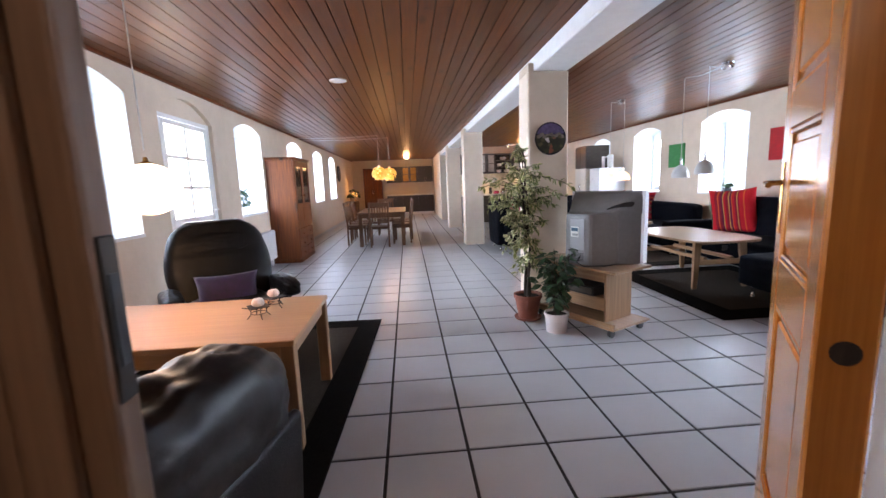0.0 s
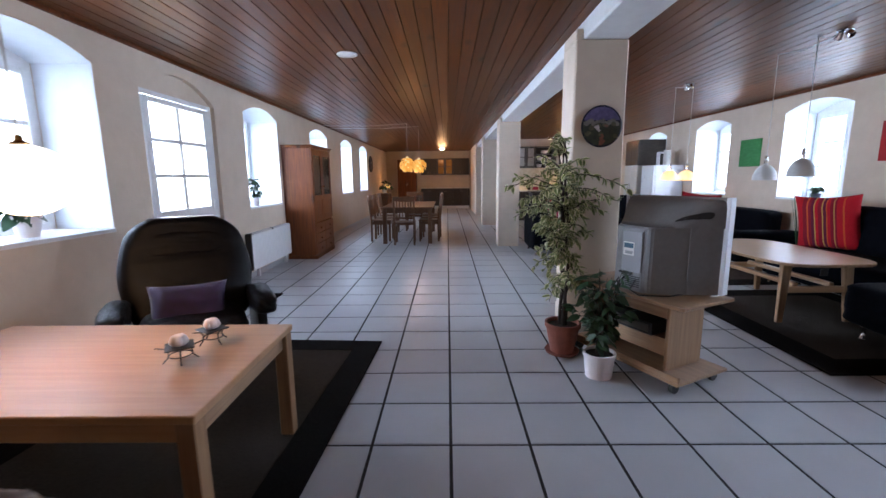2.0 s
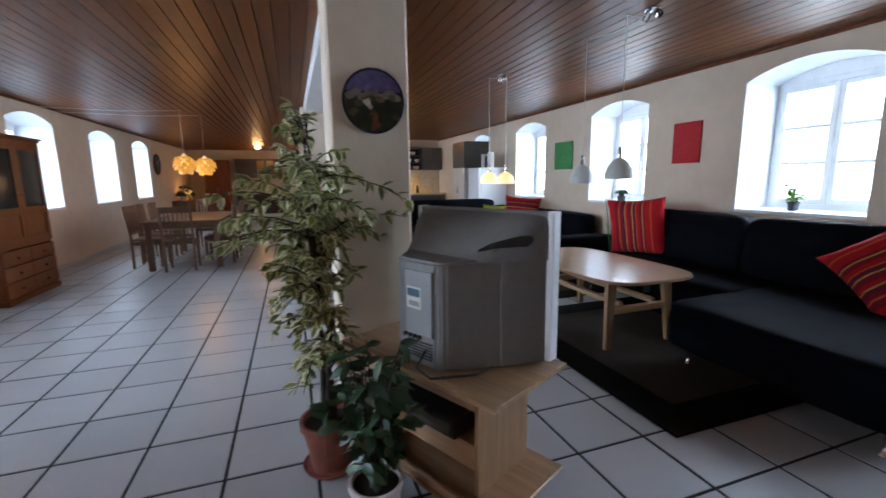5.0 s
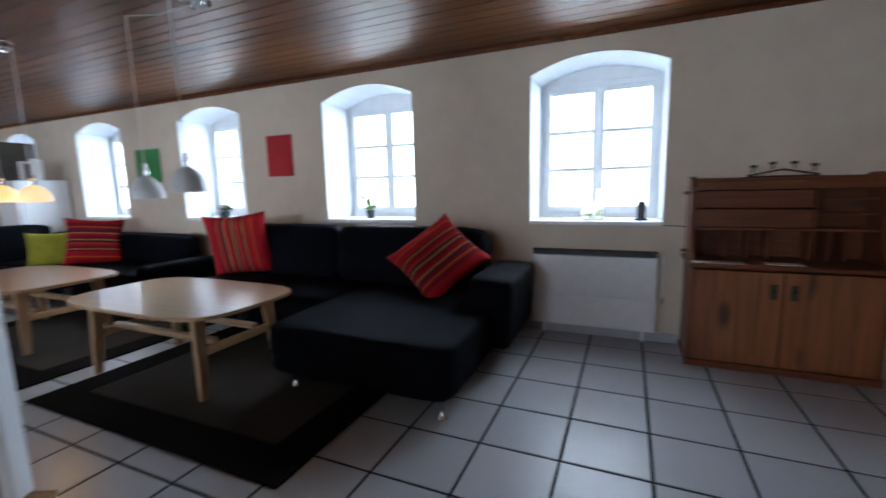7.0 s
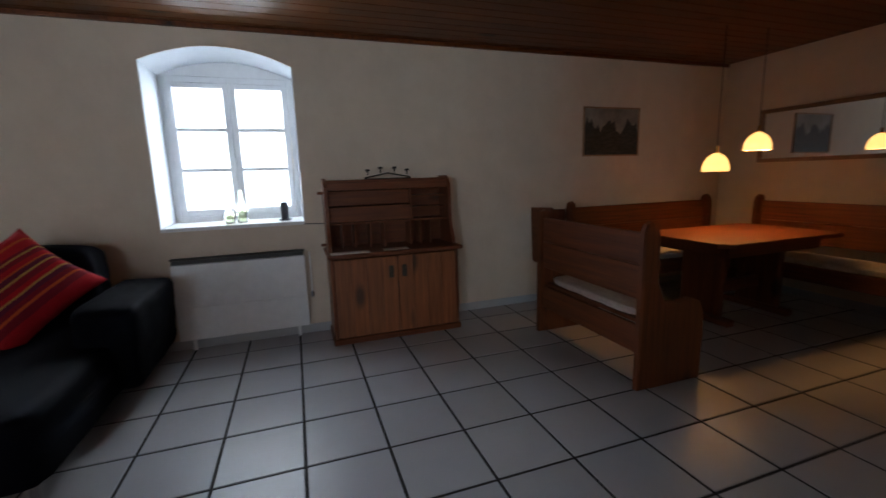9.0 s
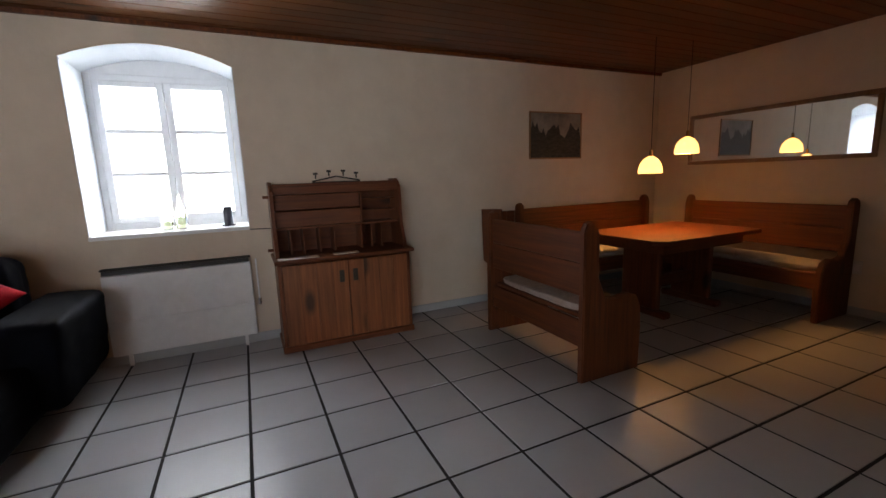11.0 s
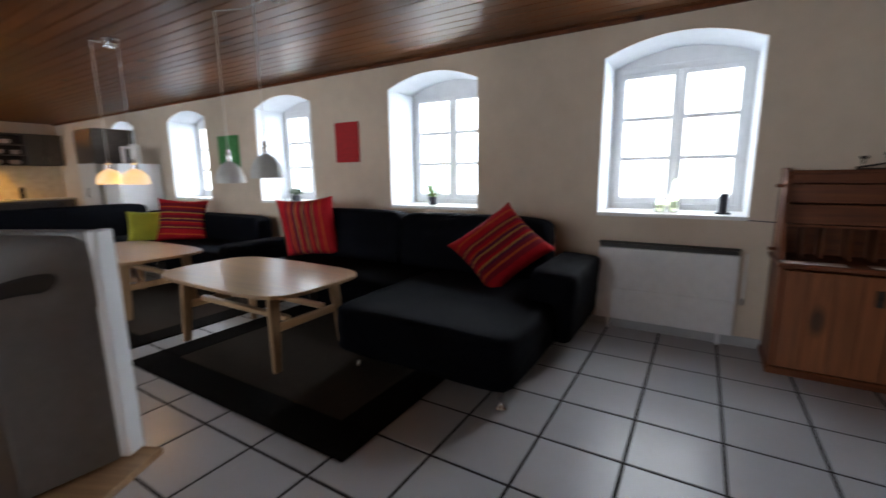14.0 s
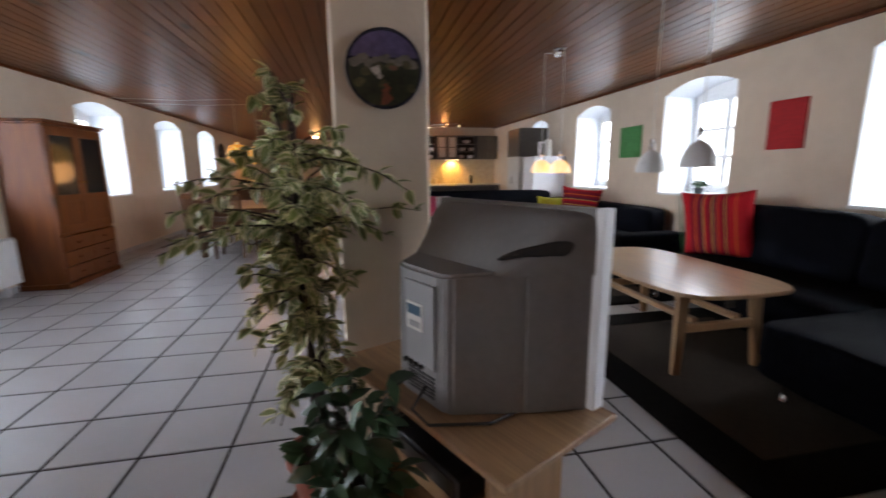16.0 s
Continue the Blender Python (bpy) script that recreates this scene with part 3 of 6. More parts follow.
# ---- windows ----
def window(name, side, ya, yb, sill, label):
    """side: 1 for the east wall, -1 for the west wall. The frame sits deep in the wall."""
    wx = XE if side > 0 else XW
    depth = 0.47
    xi = wx + side * depth
    lo, hi = (xi, xi + 0.07) if side > 0 else (xi - 0.07, xi)
    win = setting(new(name), label, "window")
    top = 2.22
    m = 0.052
    # reveal linings: sides, arch soffit and sill board
    def rev(y0, y1, z0, z1, dx0, dx1, nm, mt):
        a, b = wx + side * dx0, wx + side * dx1
        return part(nm, box(min(a, b), max(a, b), y0, y1, z0, z1, 0.003), mt, win)
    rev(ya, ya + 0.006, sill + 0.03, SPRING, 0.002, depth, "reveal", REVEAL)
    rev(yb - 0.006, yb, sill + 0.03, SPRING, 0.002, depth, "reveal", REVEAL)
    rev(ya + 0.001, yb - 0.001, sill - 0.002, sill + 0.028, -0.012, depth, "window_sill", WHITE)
    bm = bmesh.new()
    n = 12
    for k in range(n):
        y0, y1 = ya + (yb - ya) * k / n, ya + (yb - ya) * (k + 1) / n
        z0, z1 = (arch_z(2 * j / n - 1, SPRING, APEX) - 0.004 for j in (k, k + 1))
        a, b = wx + side * 0.002, wx + side * depth
        vs = [bm.verts.new(p) for p in ((a, y0, z0), (a, y1, z1), (b, y1, z1), (b, y0, z0))]
        bm.faces.new(vs)
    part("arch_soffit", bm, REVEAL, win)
    # arched head panel above the straight frame
    bm = bmesh.new()
    for k in range(n):
        y0, y1 = ya + (yb - ya) * k / n, ya + (yb - ya) * (k + 1) / n
        z0, z1 = (arch_z(2 * j / n - 1, SPRING, APEX) for j in (k, k + 1))
        vs = [bm.verts.new(p) for p in ((lo, y0, top), (lo, y1, top), (lo, y1, z1), (lo, y0, z0), (hi, y0, top), (hi, y1, top), (hi, y1, z1), (hi, y0, z0))]
        for f in ((0, 1, 2, 3), (7, 6, 5, 4), (0, 4, 5, 1)):
            bm.faces.new([vs[i] for i in f])
    bmesh.ops.recalc_face_normals(bm, faces=bm.faces)
    part("head_panel", bm, WHITE, win)
    # outer frame
    bm = box(lo, hi, ya + 0.006, ya + m, sill + 0.028, top, 0.004)
    box(lo, hi, yb - m, yb - 0.006, sill + 0.028, top, 0.004, bm=bm)
    box(lo, hi, ya + m, yb - m, top - m, top, 0.004, bm=bm)
    box(lo, hi, ya + m, yb - m, sill + 0.028, sill + 0.028 + m, 0.004, bm=bm)
    part("window_frame", bm, WHITE, win)
    mid = (ya + yb) / 2
    z0, z1 = sill + 0.028 + m, top - m
    for s0, s1 in ((ya + m, mid), (mid, yb - m)):
        a, b = (lo - 0.012, hi - 0.02) if side > 0 else (lo + 0.02, hi + 0.012)
        s0, s1 = s0 + 0.002, s1 - 0.002
        bm = box(a, b, s0, s0 + 0.050, z0, z1, 0.005)
        box(a, b, s1 - 0.050, s1, z0, z1, 0.005, bm=bm)
        box(a, b, s0 + 0.050, s1 - 0.050, z1 - 0.045, z1, 0.005, bm=bm)
        box(a, b, s0 + 0.050, s1 - 0.050, z0, z0 + 0.055, 0.005, bm=bm)
        h = (z1 - z0 - 0.10) / 3
        for k in (1, 2):
            zz = z0 + 0.055 + h * k
            box(a + 0.006, b - 0.006, s0 + 0.050, s1 - 0.050, zz - 0.016, zz + 0.016, 0.003, bm=bm)
        sash = part("sash", bm, WHITE, win)
        for k in range(3):
            zz = z0 + 0.055 + h * k
            g = part("pane", box((a + b) / 2 - 0.002, (a + b) / 2 + 0.002, s0 + 0.038, s1 - 0.038, zz + 0.008, zz + h - 0.008), GLASS, sash)
            g.visible_shadow = False
    hx = lo - 0.03 if side > 0 else hi + 0.03
    bm = box(hx - 0.012, hx + 0.012, mid - 0.012, mid + 0.012, 1.50, 1.54, 0.003)
    box(hx - 0.008, hx + 0.008, mid - 0.009, mid + 0.009, 1.40, 1.53, 0.004, bm=bm)
    part("window_handle", bm, WHITE, win)
    area_lamp(xi + side * 0.97, mid, 1.66, -side, 2.32, 2.3, WINDOW_WATTS * (5.6 if side > 0 else 5.0), WINDOW_TINT)


for k, (a, b) in enumerate(EAST_WINDOWS, 1):
    window("window_%d" % k, 1, a, b, SILL_E, "white arched casement window with six panes, deep white reveal")
for k, (a, b) in enumerate(WEST_WINDOWS, 6):
    window("window_%d" % k, -1, a, b, SILL_W, "white arched casement window with six panes, deep white reveal")

# glazed garden door in the west wall
ya, yb = DOOR_W
door = setting(new("door_1"), "white garden door with six glass panes, closed", "door")
xo = XW - 0.045
bm = box(xo - 0.05, xo, ya, ya + 0.07, 0, 2.16, 0.004)
box(xo - 0.05, xo, yb - 0.07, yb, 0, 2.16, 0.004, bm=bm)
box(xo - 0.05, xo, ya + 0.07, yb - 0.07, 2.11, 2.16, 0.004, bm=bm)
part("door_frame", bm, WHITE, door)
a, b = ya + 0.075, yb - 0.075
bm = box(xo - 0.03, xo + 0.02, a, a + 0.07, 0.02, 2.10, 0.004)
box(xo - 0.03, xo + 0.02, b - 0.13, b, 0.02, 2.10, 0.004, bm=bm)
box(xo - 0.03, xo + 0.02, a + 0.07, b - 0.13, 2.05, 2.10, 0.004, bm=bm)
box(xo - 0.03, xo + 0.02, a + 0.07, b - 0.13, 0.02, 1.04, 0.004, bm=bm)
box(xo - 0.02, xo + 0.012, (a + b - 0.06) / 2 - 0.024, (a + b - 0.06) / 2 + 0.024, 1.04, 2.05, 0.004, bm=bm)
for k in (1, 2):
    zz = 1.04 + 1.01 * k / 3
    box(xo - 0.02, xo + 0.012, a + 0.07, b - 0.13, zz - 0.018, zz + 0.018, 0.004, bm=bm)
leaf = part("door_leaf", bm, WHITE, door)
for i in range(2):
    for k in range(3):
        y0 = a + 0.07 + i * (b - a - 0.2) / 2
        g = part("pane", box(xo - 0.008, xo - 0.004, y0 + 0.012, y0 + (b - a - 0.2) / 2 - 0.012, 1.05 + k * 1.01 / 3, 1.03 + (k + 1) * 1.01 / 3), GLASS, leaf)
        g.visible_shadow = False
bm = box(xo + 0.02, xo + 0.03, b - 0.085, b - 0.045, 0.98, 1.18, 0.003)
tube([(xo + 0.03, b - 0.065, 1.10), (xo + 0.07, b - 0.065, 1.10), (xo + 0.075, b - 0.16, 1.10)], 0.009, bm=bm)
part("door_handle", bm, WHITE, leaf)
bm = bmesh.new()
n = 12
for k in range(n):
    y0, y1 = ya + (yb - ya) * k / n, ya + (yb - ya) * (k + 1) / n
    z0, z1 = (arch_z(2 * j / n - 1, 2.16, 2.36) for j in (k, k + 1))
    bm.faces.new([bm.verts.new(p) for p in ((xo - 0.01, y0, 2.155), (xo - 0.01, y1, 2.155), (xo - 0.01, y1, z1), (xo - 0.01, y0, z0))])
part("arch_infill", bm, PLASTER, door)
area_lamp(xo - 1.02, (a + b) / 2 + 0.1, 1.66, 1, 2.4, 2.3, WINDOW_WATTS * 5.2, WINDOW_TINT)

# entrance door: deep wooden lining of the opening, leaf swung wide open into the room
fr = setting(new("door_2"), "wide doorway with brown wooden lining and strike plate", "door")
bm = box(DX0 - 0.028, DX0, DY - DT - 0.02, DY + 0.015, 0, 2.255, 0.006)
for k, d in enumerate((0.03, 0.12, 0.21, 0.30)):
    box(DX0, DX0 + 0.012 + 0.004 * (k % 2), DY - d - 0.055, DY - d, 0, 2.235, 0.005, bm=bm)
part("lining", bm, JAMBP, fr)
part("lining", box(DX1, DX1 + 0.028, DY - DT - 0.02, DY + 0.015, 0, 2.255, 0.006), WHITE, fr, "pale painted door lining")
part("head", box(DX0, DX1, DY - DT - 0.02, DY + 0.015, 2.228, 2.255, 0.006), JAMBP, fr)
# narrow fixed side leaf of the double door, boarded, with the strike plate on its edge
FX, FY = -0.352, 0.452
bm = box(DX0 + 0.001, FX, FY - 0.045, FY, 0, 2.225, 0.008, seg=2)
for k in range(4):
    box(DX0 + 0.02 + 0.092 * k, DX0 + 0.075 + 0.092 * k, FY - 0.060, FY - 0.044, 0.02, 2.2, 0.012, seg=2, bm=bm)
part("side_leaf", bm, JAMBP, fr, "narrow boarded side leaf, shut")
part("strike_plate", box(FX - 0.004, FX + 0.003, FY - 0.036, FY - 0.008, 1.09, 1.27, 0.002), IRON, fr, "worn dark strike plate")
part("bolt_hole", box(FX, FX + 0.0045, FY - 0.029, FY - 0.013, 1.13, 1.23), BLACKP, fr)

hinge, free = Vector((0.875, 0.80, 0)), Vector((1.275, 1.345, 0))
ang = math.degrees(math.atan2(free.y - hinge.y, free.x - hinge.x))
dl = tagged(new("entrance_door"), "varnished orange pine panel door standing wide open", "door")
dl.matrix_basis = pose(hinge.x, hinge.y, 0.02, 0, 0, ang)
W, Hh = (free - hinge).length, 2.2
bm = box(0, 0.11, -0.02, 0.02, 0, Hh, 0.004)
box(W - 0.11, W, -0.02, 0.02, 0, Hh, 0.004, bm=bm)
for z0, z1 in ((0, 0.2), (0.84, 1.0), (1.42, 1.54), (Hh - 0.12, Hh)):
    box(0.11, W - 0.11, -0.02, 0.02, z0, z1, 0.004, bm=bm)
part("frame", bm, DOORP, dl)
part("hinge_post", box(-0.012, 0.055, -0.088, 0.0185, 0.0, Hh, 0.006), DOORP, dl, "thick hinge-side post with a dark knot")
part("knot", turned([(0, -0.0145), (0.022, -0.0142), (0.030, -0.0115), (0, -0.0115)], 16, m=pose(0, -0.035, 0.89, 0, 90)), BARK, dl, "round dark knot in the wood")
for z0, z1 in ((0.2, 0.84), (1.0, 1.42), (1.54, Hh - 0.12)):
    bm = box(0.105, W - 0.105, -0.007, 0.007, z0, z1)
    box(0.145, W - 0.145, -0.014, 0.014, z0 + 0.04, z1 - 0.04, 0.01, bm=bm)
    part("panel", bm, DOORP, dl)
    bm = bmesh.new()
    for s in (-1, 1):
        for b4 in ((0.11, 0.128, z0, z1), (W - 0.128, W - 0.11, z0, z1), (0.128, W - 0.128, z0, z0 + 0.018), (0.128, W - 0.128, z1 - 0.018, z1)):
            box(b4[0], b4[1], min(s * 0.007, s * 0.018), max(s * 0.007, s * 0.018), b4[2], b4[3], 0.004, bm=bm)
    part("moulding", bm, DOORP, dl)
for s in (-1, 1):
    bm = box(W - 0.085, W - 0.045, min(s * 0.02, s * 0.026), max(s * 0.02, s * 0.026), 1.08, 1.32, 0.003)
    tube([(W - 0.065, s * 0.026, 1.25), (W - 0.065, s * 0.065, 1.25), (W - 0.09, s * 0.07, 1.25), (W - 0.18, s * 0.07, 1.245)], 0.009, bm=bm)
    part("door_handle", bm, BRASS, dl, "brass lever handle")

# entrance hall: unseen ceiling lamp, added to light the jamb and nearby floor
hl = thing("ceiling_light", "unseen lit opal ceiling light added in the entrance hall", "lamp", -0.45, -1.3, ZC)
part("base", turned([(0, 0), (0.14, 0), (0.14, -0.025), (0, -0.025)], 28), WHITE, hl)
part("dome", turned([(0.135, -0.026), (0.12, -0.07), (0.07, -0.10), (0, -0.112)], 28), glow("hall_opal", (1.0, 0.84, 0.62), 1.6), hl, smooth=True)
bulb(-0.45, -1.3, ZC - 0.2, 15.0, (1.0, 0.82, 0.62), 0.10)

# outside: ground to the horizon, pale sky glow beyond the panes
setting(part("ground", box(-400, 400, -400, 400, -0.5, -0.11), FIELD), "pale winter field outside the windows", "ground")
# ---- things: lounge by the entrance ----


def rug(name, label, x0, x1, y0, y1, border, rz=0.0):
    r = thing(name, label, "rug", (x0 + x1) / 2, (y0 + y1) / 2, 0.0005, rz)
    w, d = (x1 - x0) / 2, (y1 - y0) / 2
    bm = box(-w, -w + border, -d, d, 0, 0.014, 0.004)
    box(w - border, w, -d, d, 0, 0.014, 0.004, bm=bm)
    box(-w + border, w - border, -d, -d + border, 0, 0.014, 0.004, bm=bm)
    box(-w + border, w - border, d - border, d, 0, 0.014, 0.004, bm=bm)
    part("border", bm, RUG_DARK, r, "wide black pile border")
    part("field", box(-w + border + 0.001, w - border - 0.001, -d + border + 0.001, d - border - 0.001, 0, 0.012, 0.002), RUG_MID, r, "striped brown-grey pile field")
    return r


rug("rug", "dark brown rug with wide black border under the table", -2.12, -0.42, 1.52, 4.08, 0.20, -3.0)


def lounge_table():
    t = thing("coffee_table", "light beech coffee table with square legs", "table", -1.345, 2.39)
    part("tabletop", box(-0.73, 0.73, -0.43, 0.43, 0.565, 0.595, 0.004), BIRCH_X, t)
    for sx in (-1, 1):
        for sy in (-1, 1):
            part("leg", box(sx * 0.69 - 0.033, sx * 0.69 + 0.033, sy * 0.39 - 0.033, sy * 0.39 + 0.033, 0.012, 0.565, 0.004), BIRCH_Z, t)
    for sy in (-1, 1):
        part("apron", box(-0.657, 0.657, sy * 0.39 - 0.011, sy * 0.39 + 0.011, 0.485, 0.565, 0.002), BIRCH_X, t)
    for sx in (-1, 1):
        part("apron", box(sx * 0.69 - 0.011, sx * 0.69 + 0.011, -0.357, 0.357, 0.485, 0.565, 0.002), BIRCH_Y, t)


lounge_table()


def candle_holder(x, y, rz):
    c = thing("candle_holder", "small wire candle holder with a pale pink candle", "candle holder", x, y, 0.595, rz, "candle holders on the table")
    bm = bmesh.new()
    for k in range(4):
        a = math.pi / 2 * k + 0.4
        pts = [(0.064 * math.cos(a), 0.064 * math.sin(a), 0.0035), (0.046 * math.cos(a), 0.046 * math.sin(a), 0.022),
               (0.041 * math.cos(a), 0.041 * math.sin(a), 0.045), (0.052 * math.cos(a), 0.052 * math.sin(a), 0.064), (0.086 * math.cos(a), 0.086 * math.sin(a), 0.074)]
        tube(pts, 0.0028, 6, bm=bm)
    tube([(0.043 * math.cos(a), 0.043 * math.sin(a), 0.030) for a in np.linspace(0, 2 * math.pi, 17)], 0.0025, 6, bm=bm)
    box(-0.052, 0.052, -0.052, 0.052, 0.064, 0.070, 0.002, bm=bm, m=pose(0, 0, 0, 0, 0, 23))
    part("wire_frame", bm, IRON, c)
    bm = bmesh.new()
    for k in range(5):
        a = 1.257 * k
        puffy(0.050, 0.032, 0.042, 0.1, 0.002, k, 4, 3.0, bm=bm, m=pose(0.018 * math.cos(a), 0.018 * math.sin(a), 0.071, 0, -24, 72 * k))
    part("candle", bm, CANDLE, c, "pale pink star-shaped candle", smooth=True)


candle_holder(-0.915, 2.375, 10)
candle_holder(-0.890, 2.575, 35)


def recliner(x, y, rz, label, high=1.08, leather=LEATHER):
    """A swivel recliner that faces -y before its turn."""
    c = thing("recliner", label, "armchair", x, y, 0.014, rz)
    part("seat", puffy(0.60, 0.60, 0.20, 0.12, 0.008, 1, m=pose(0, -0.10, 0.27, 4)), leather, c, smooth=True)
    # shell back, widest at the shoulders and rounded at the top
    bm = bmesh.new()
    n, k = 18, 16
    rows = []
    for i in range(n + 1):
        v = i / n
        half = 0.345 + 0.065 * math.sin(math.pi * min(1, v * 1.15)) - 0.14 * max(0, (v - 0.8) / 0.2) ** 2.2
        row = []
        for j in range(2 * k):
            u = math.cos(math.pi * j / k)
            s = 1 if j < k else -1
            edge = math.sqrt(max(0, 1 - u ** 6))
            seam = 0.018 * math.exp(-((v - 0.66) / 0.025) ** 2) + 0.014 * math.exp(-((v - 0.86) / 0.02) ** 2)
            th = (0.075 - seam * (s < 0)) * edge + 0.006 * noise.noise(Vector((u * 3, v * 6, s)))
            row.append(bm.verts.new((u * half, s * th + 0.02 * (1 - u * u) + 0.17 * v, 0.36 + v * (high - 0.40))))
        rows.append(row)
    for a, b in zip(rows, rows[1:]):
        for j in range(2 * k):
            bm.faces.new((a[j], a[(j + 1) % (2 * k)], b[(j + 1) % (2 * k)], b[j]))
    bm.faces.new(rows[0][::-1])
    bm.faces.new(rows[-1])
    bmesh.ops.recalc_face_normals(bm, faces=bm.faces)
    bmesh.ops.translate(bm, vec=(0, 0.20, 0), verts=bm.verts)
    part("backrest", bm, leather, c, "tall cushioned back with stitched headrest", smooth=True)
    part("headrest", puffy(0.50, 0.045, 0.15, 0.2, 0.004, 4, m=pose(0, 0.275, high - 0.29, -12)), leather, c, smooth=True)
    for s in (-1, 1):
        part("armrest", puffy(0.15, 0.52, 0.13, 0.2, 0.006, 7 + s, m=pose(s * 0.41, -0.06, 0.44)), leather, c, smooth=True)
        part("side_panel", box(s * 0.39 - 0.03, s * 0.39 + 0.03, -0.22, 0.22, 0.20, 0.47, 0.015, seg=2), leather, c, smooth=True)
    part("swivel_base", turned([(0, 0.03), (0.27, 0.03), (0.30, 0.015), (0.30, 0), (0, 0)], 28), BLACKP, c)
    part("post", turned([(0.04, 0.03), (0.04, 0.28)], 14), IRON, c)
    return c


recliner(-1.50, 3.42, 33, "black leather swivel recliner armchair facing the table", 1.10)
cu = thing("cushion", "small purple velvet cushion on the recliner seat", "cushion", -1.49, 3.36, 0.53, 24, rx=-18)
part("cover", pillow(0.46, 0.30, 0.12, 3), PURPLE, cu, smooth=True)


def low_armchair(x, y, rz):
    """A low leather armchair, seen from behind; it faces +y before its turn."""
    c = thing("armchair", "low worn black leather armchair with creased back", "armchair", x, y, 0.0, rz)
    part("seat", puffy(0.50, 0.62, 0.22, 0.15, 0.01, 2, m=pose(0, 0.10, 0.20)), LEATHER_OLD, c, smooth=True)
    bm = puffy(0.82, 0.32, 0.58, 0.05, 0.012, 5, 26, 3.6, m=pose(0.0, -0.32, 0.22, 10))
    for v in bm.verts:
        v.co.z += 0.0065 * math.sin(v.co.x * 40 + 5 * v.co.y + 2.0 * noise.noise(v.co * 5)) * max(0, (v.co.z - 0.5) / 0.25) + (0.03 if v.co.z > 0.45 else 0) * (1 - (v.co.x / 0.5) ** 2)
    part("backrest", bm, LEATHER_OLD, c, "soft creased leather back cushion", smooth=True)
    part("back_shell", box(-0.39, 0.39, -0.50, -0.45, 0.10, 0.56, 0.025, seg=3, m=pose(0, 0, 0, 4)), LEATHER, c, smooth=True)
    for s in (-1, 1):
        part("armrest", puffy(0.16, 0.72, 0.40, 0.10, 0.012, 9 + s, m=pose(s * 0.33, 0.04, 0.12)), LEATHER_OLD, c, smooth=True)
        for yy in (-0.34, 0.34):
            part("foot", turned([(0, 0), (0.025, 0), (0.03, 0.12), (0, 0.12)], 10, m=pose(s * 0.32, yy, 0)), BLACKP, c)


low_armchair(-1.07, 1.20, 76)


def globe_lamp(x, y, z):
    g = thing("pendant_lamp", "lit white glass globe pendant on a long cord", "lamp", x, y, ZC)
    dz = z - ZC
    prof = [(0.15 * math.sin(a), dz - 0.132 * math.cos(a)) for a in np.linspace(0.0, math.pi - 0.2, 26)]
    part("globe", turned(prof, 40), GLOBE, g, "glowing pleated white globe", smooth=True)
    part("cap", turned([(0.032, dz + 0.126), (0.032, dz + 0.136), (0.014, dz + 0.144), (0.010, dz + 0.165)], 16), BRASS, g)
    part("cord", tube([(0, 0, -0.02), (0, 0, dz + 0.2)], 0.004), CABLE, g)
    part("ceiling_rose", turned([(0, 0), (0.05, 0), (0.05, -0.015), (0.012, -0.04), (0, -0.04)], 18), CABLE, g)


globe_lamp(-1.38, 2.32, 1.34)
bulb(-1.38, 2.32, 1.13, 13.0, (1.0, 0.58, 0.26), 0.12)

mt = thing("doormat", "small dark brown doormat by the garden door", "mat", -2.05, 5.28)
part("mat", box(-0.38, 0.30, -0.26, 0.26, 0, 0.012, 0.004), RUG_DARK, mt)

rad = thing("radiator", "white convector radiator with a top grille", "radiator", XW, 6.97)
part("body", box(0.015, 0.085, -0.70, 0.70, 0.12, 0.60, 0.006), WHITE, rad)
for k in range(28):
    part("grille_bar", box(0.02, 0.08, -0.69 + 0.05 * k, -0.665 + 0.05 * k, 0.60, 0.622, 0.002), IRON if k % 14 == 0 else WHITE, rad)
# solid strip, coloured as the shade in the radiator's end gap
part("end_cap", box(0.012, 0.09, -0.735, -0.702, 0.13, 0.62, 0.003), IRON, rad, "dark strip for the shade in the end gap")
for yy in (-0.5, 0.5):
    part("bracket", box(0, 0.015, yy - 0.02, yy + 0.02, 0.2, 0.5), WHITE, rad)
    part("foot", box(0.03, 0.07, yy - 0.015, yy + 0.015, 0, 0.12), WHITE, rad)
ps = thing("power_socket", "white wall socket above the skirting", "socket", XW, 4.42, 0.42)
part("plate", box(0, 0.012, -0.04, 0.04, -0.04, 0.04, 0.003), WHITE, ps)


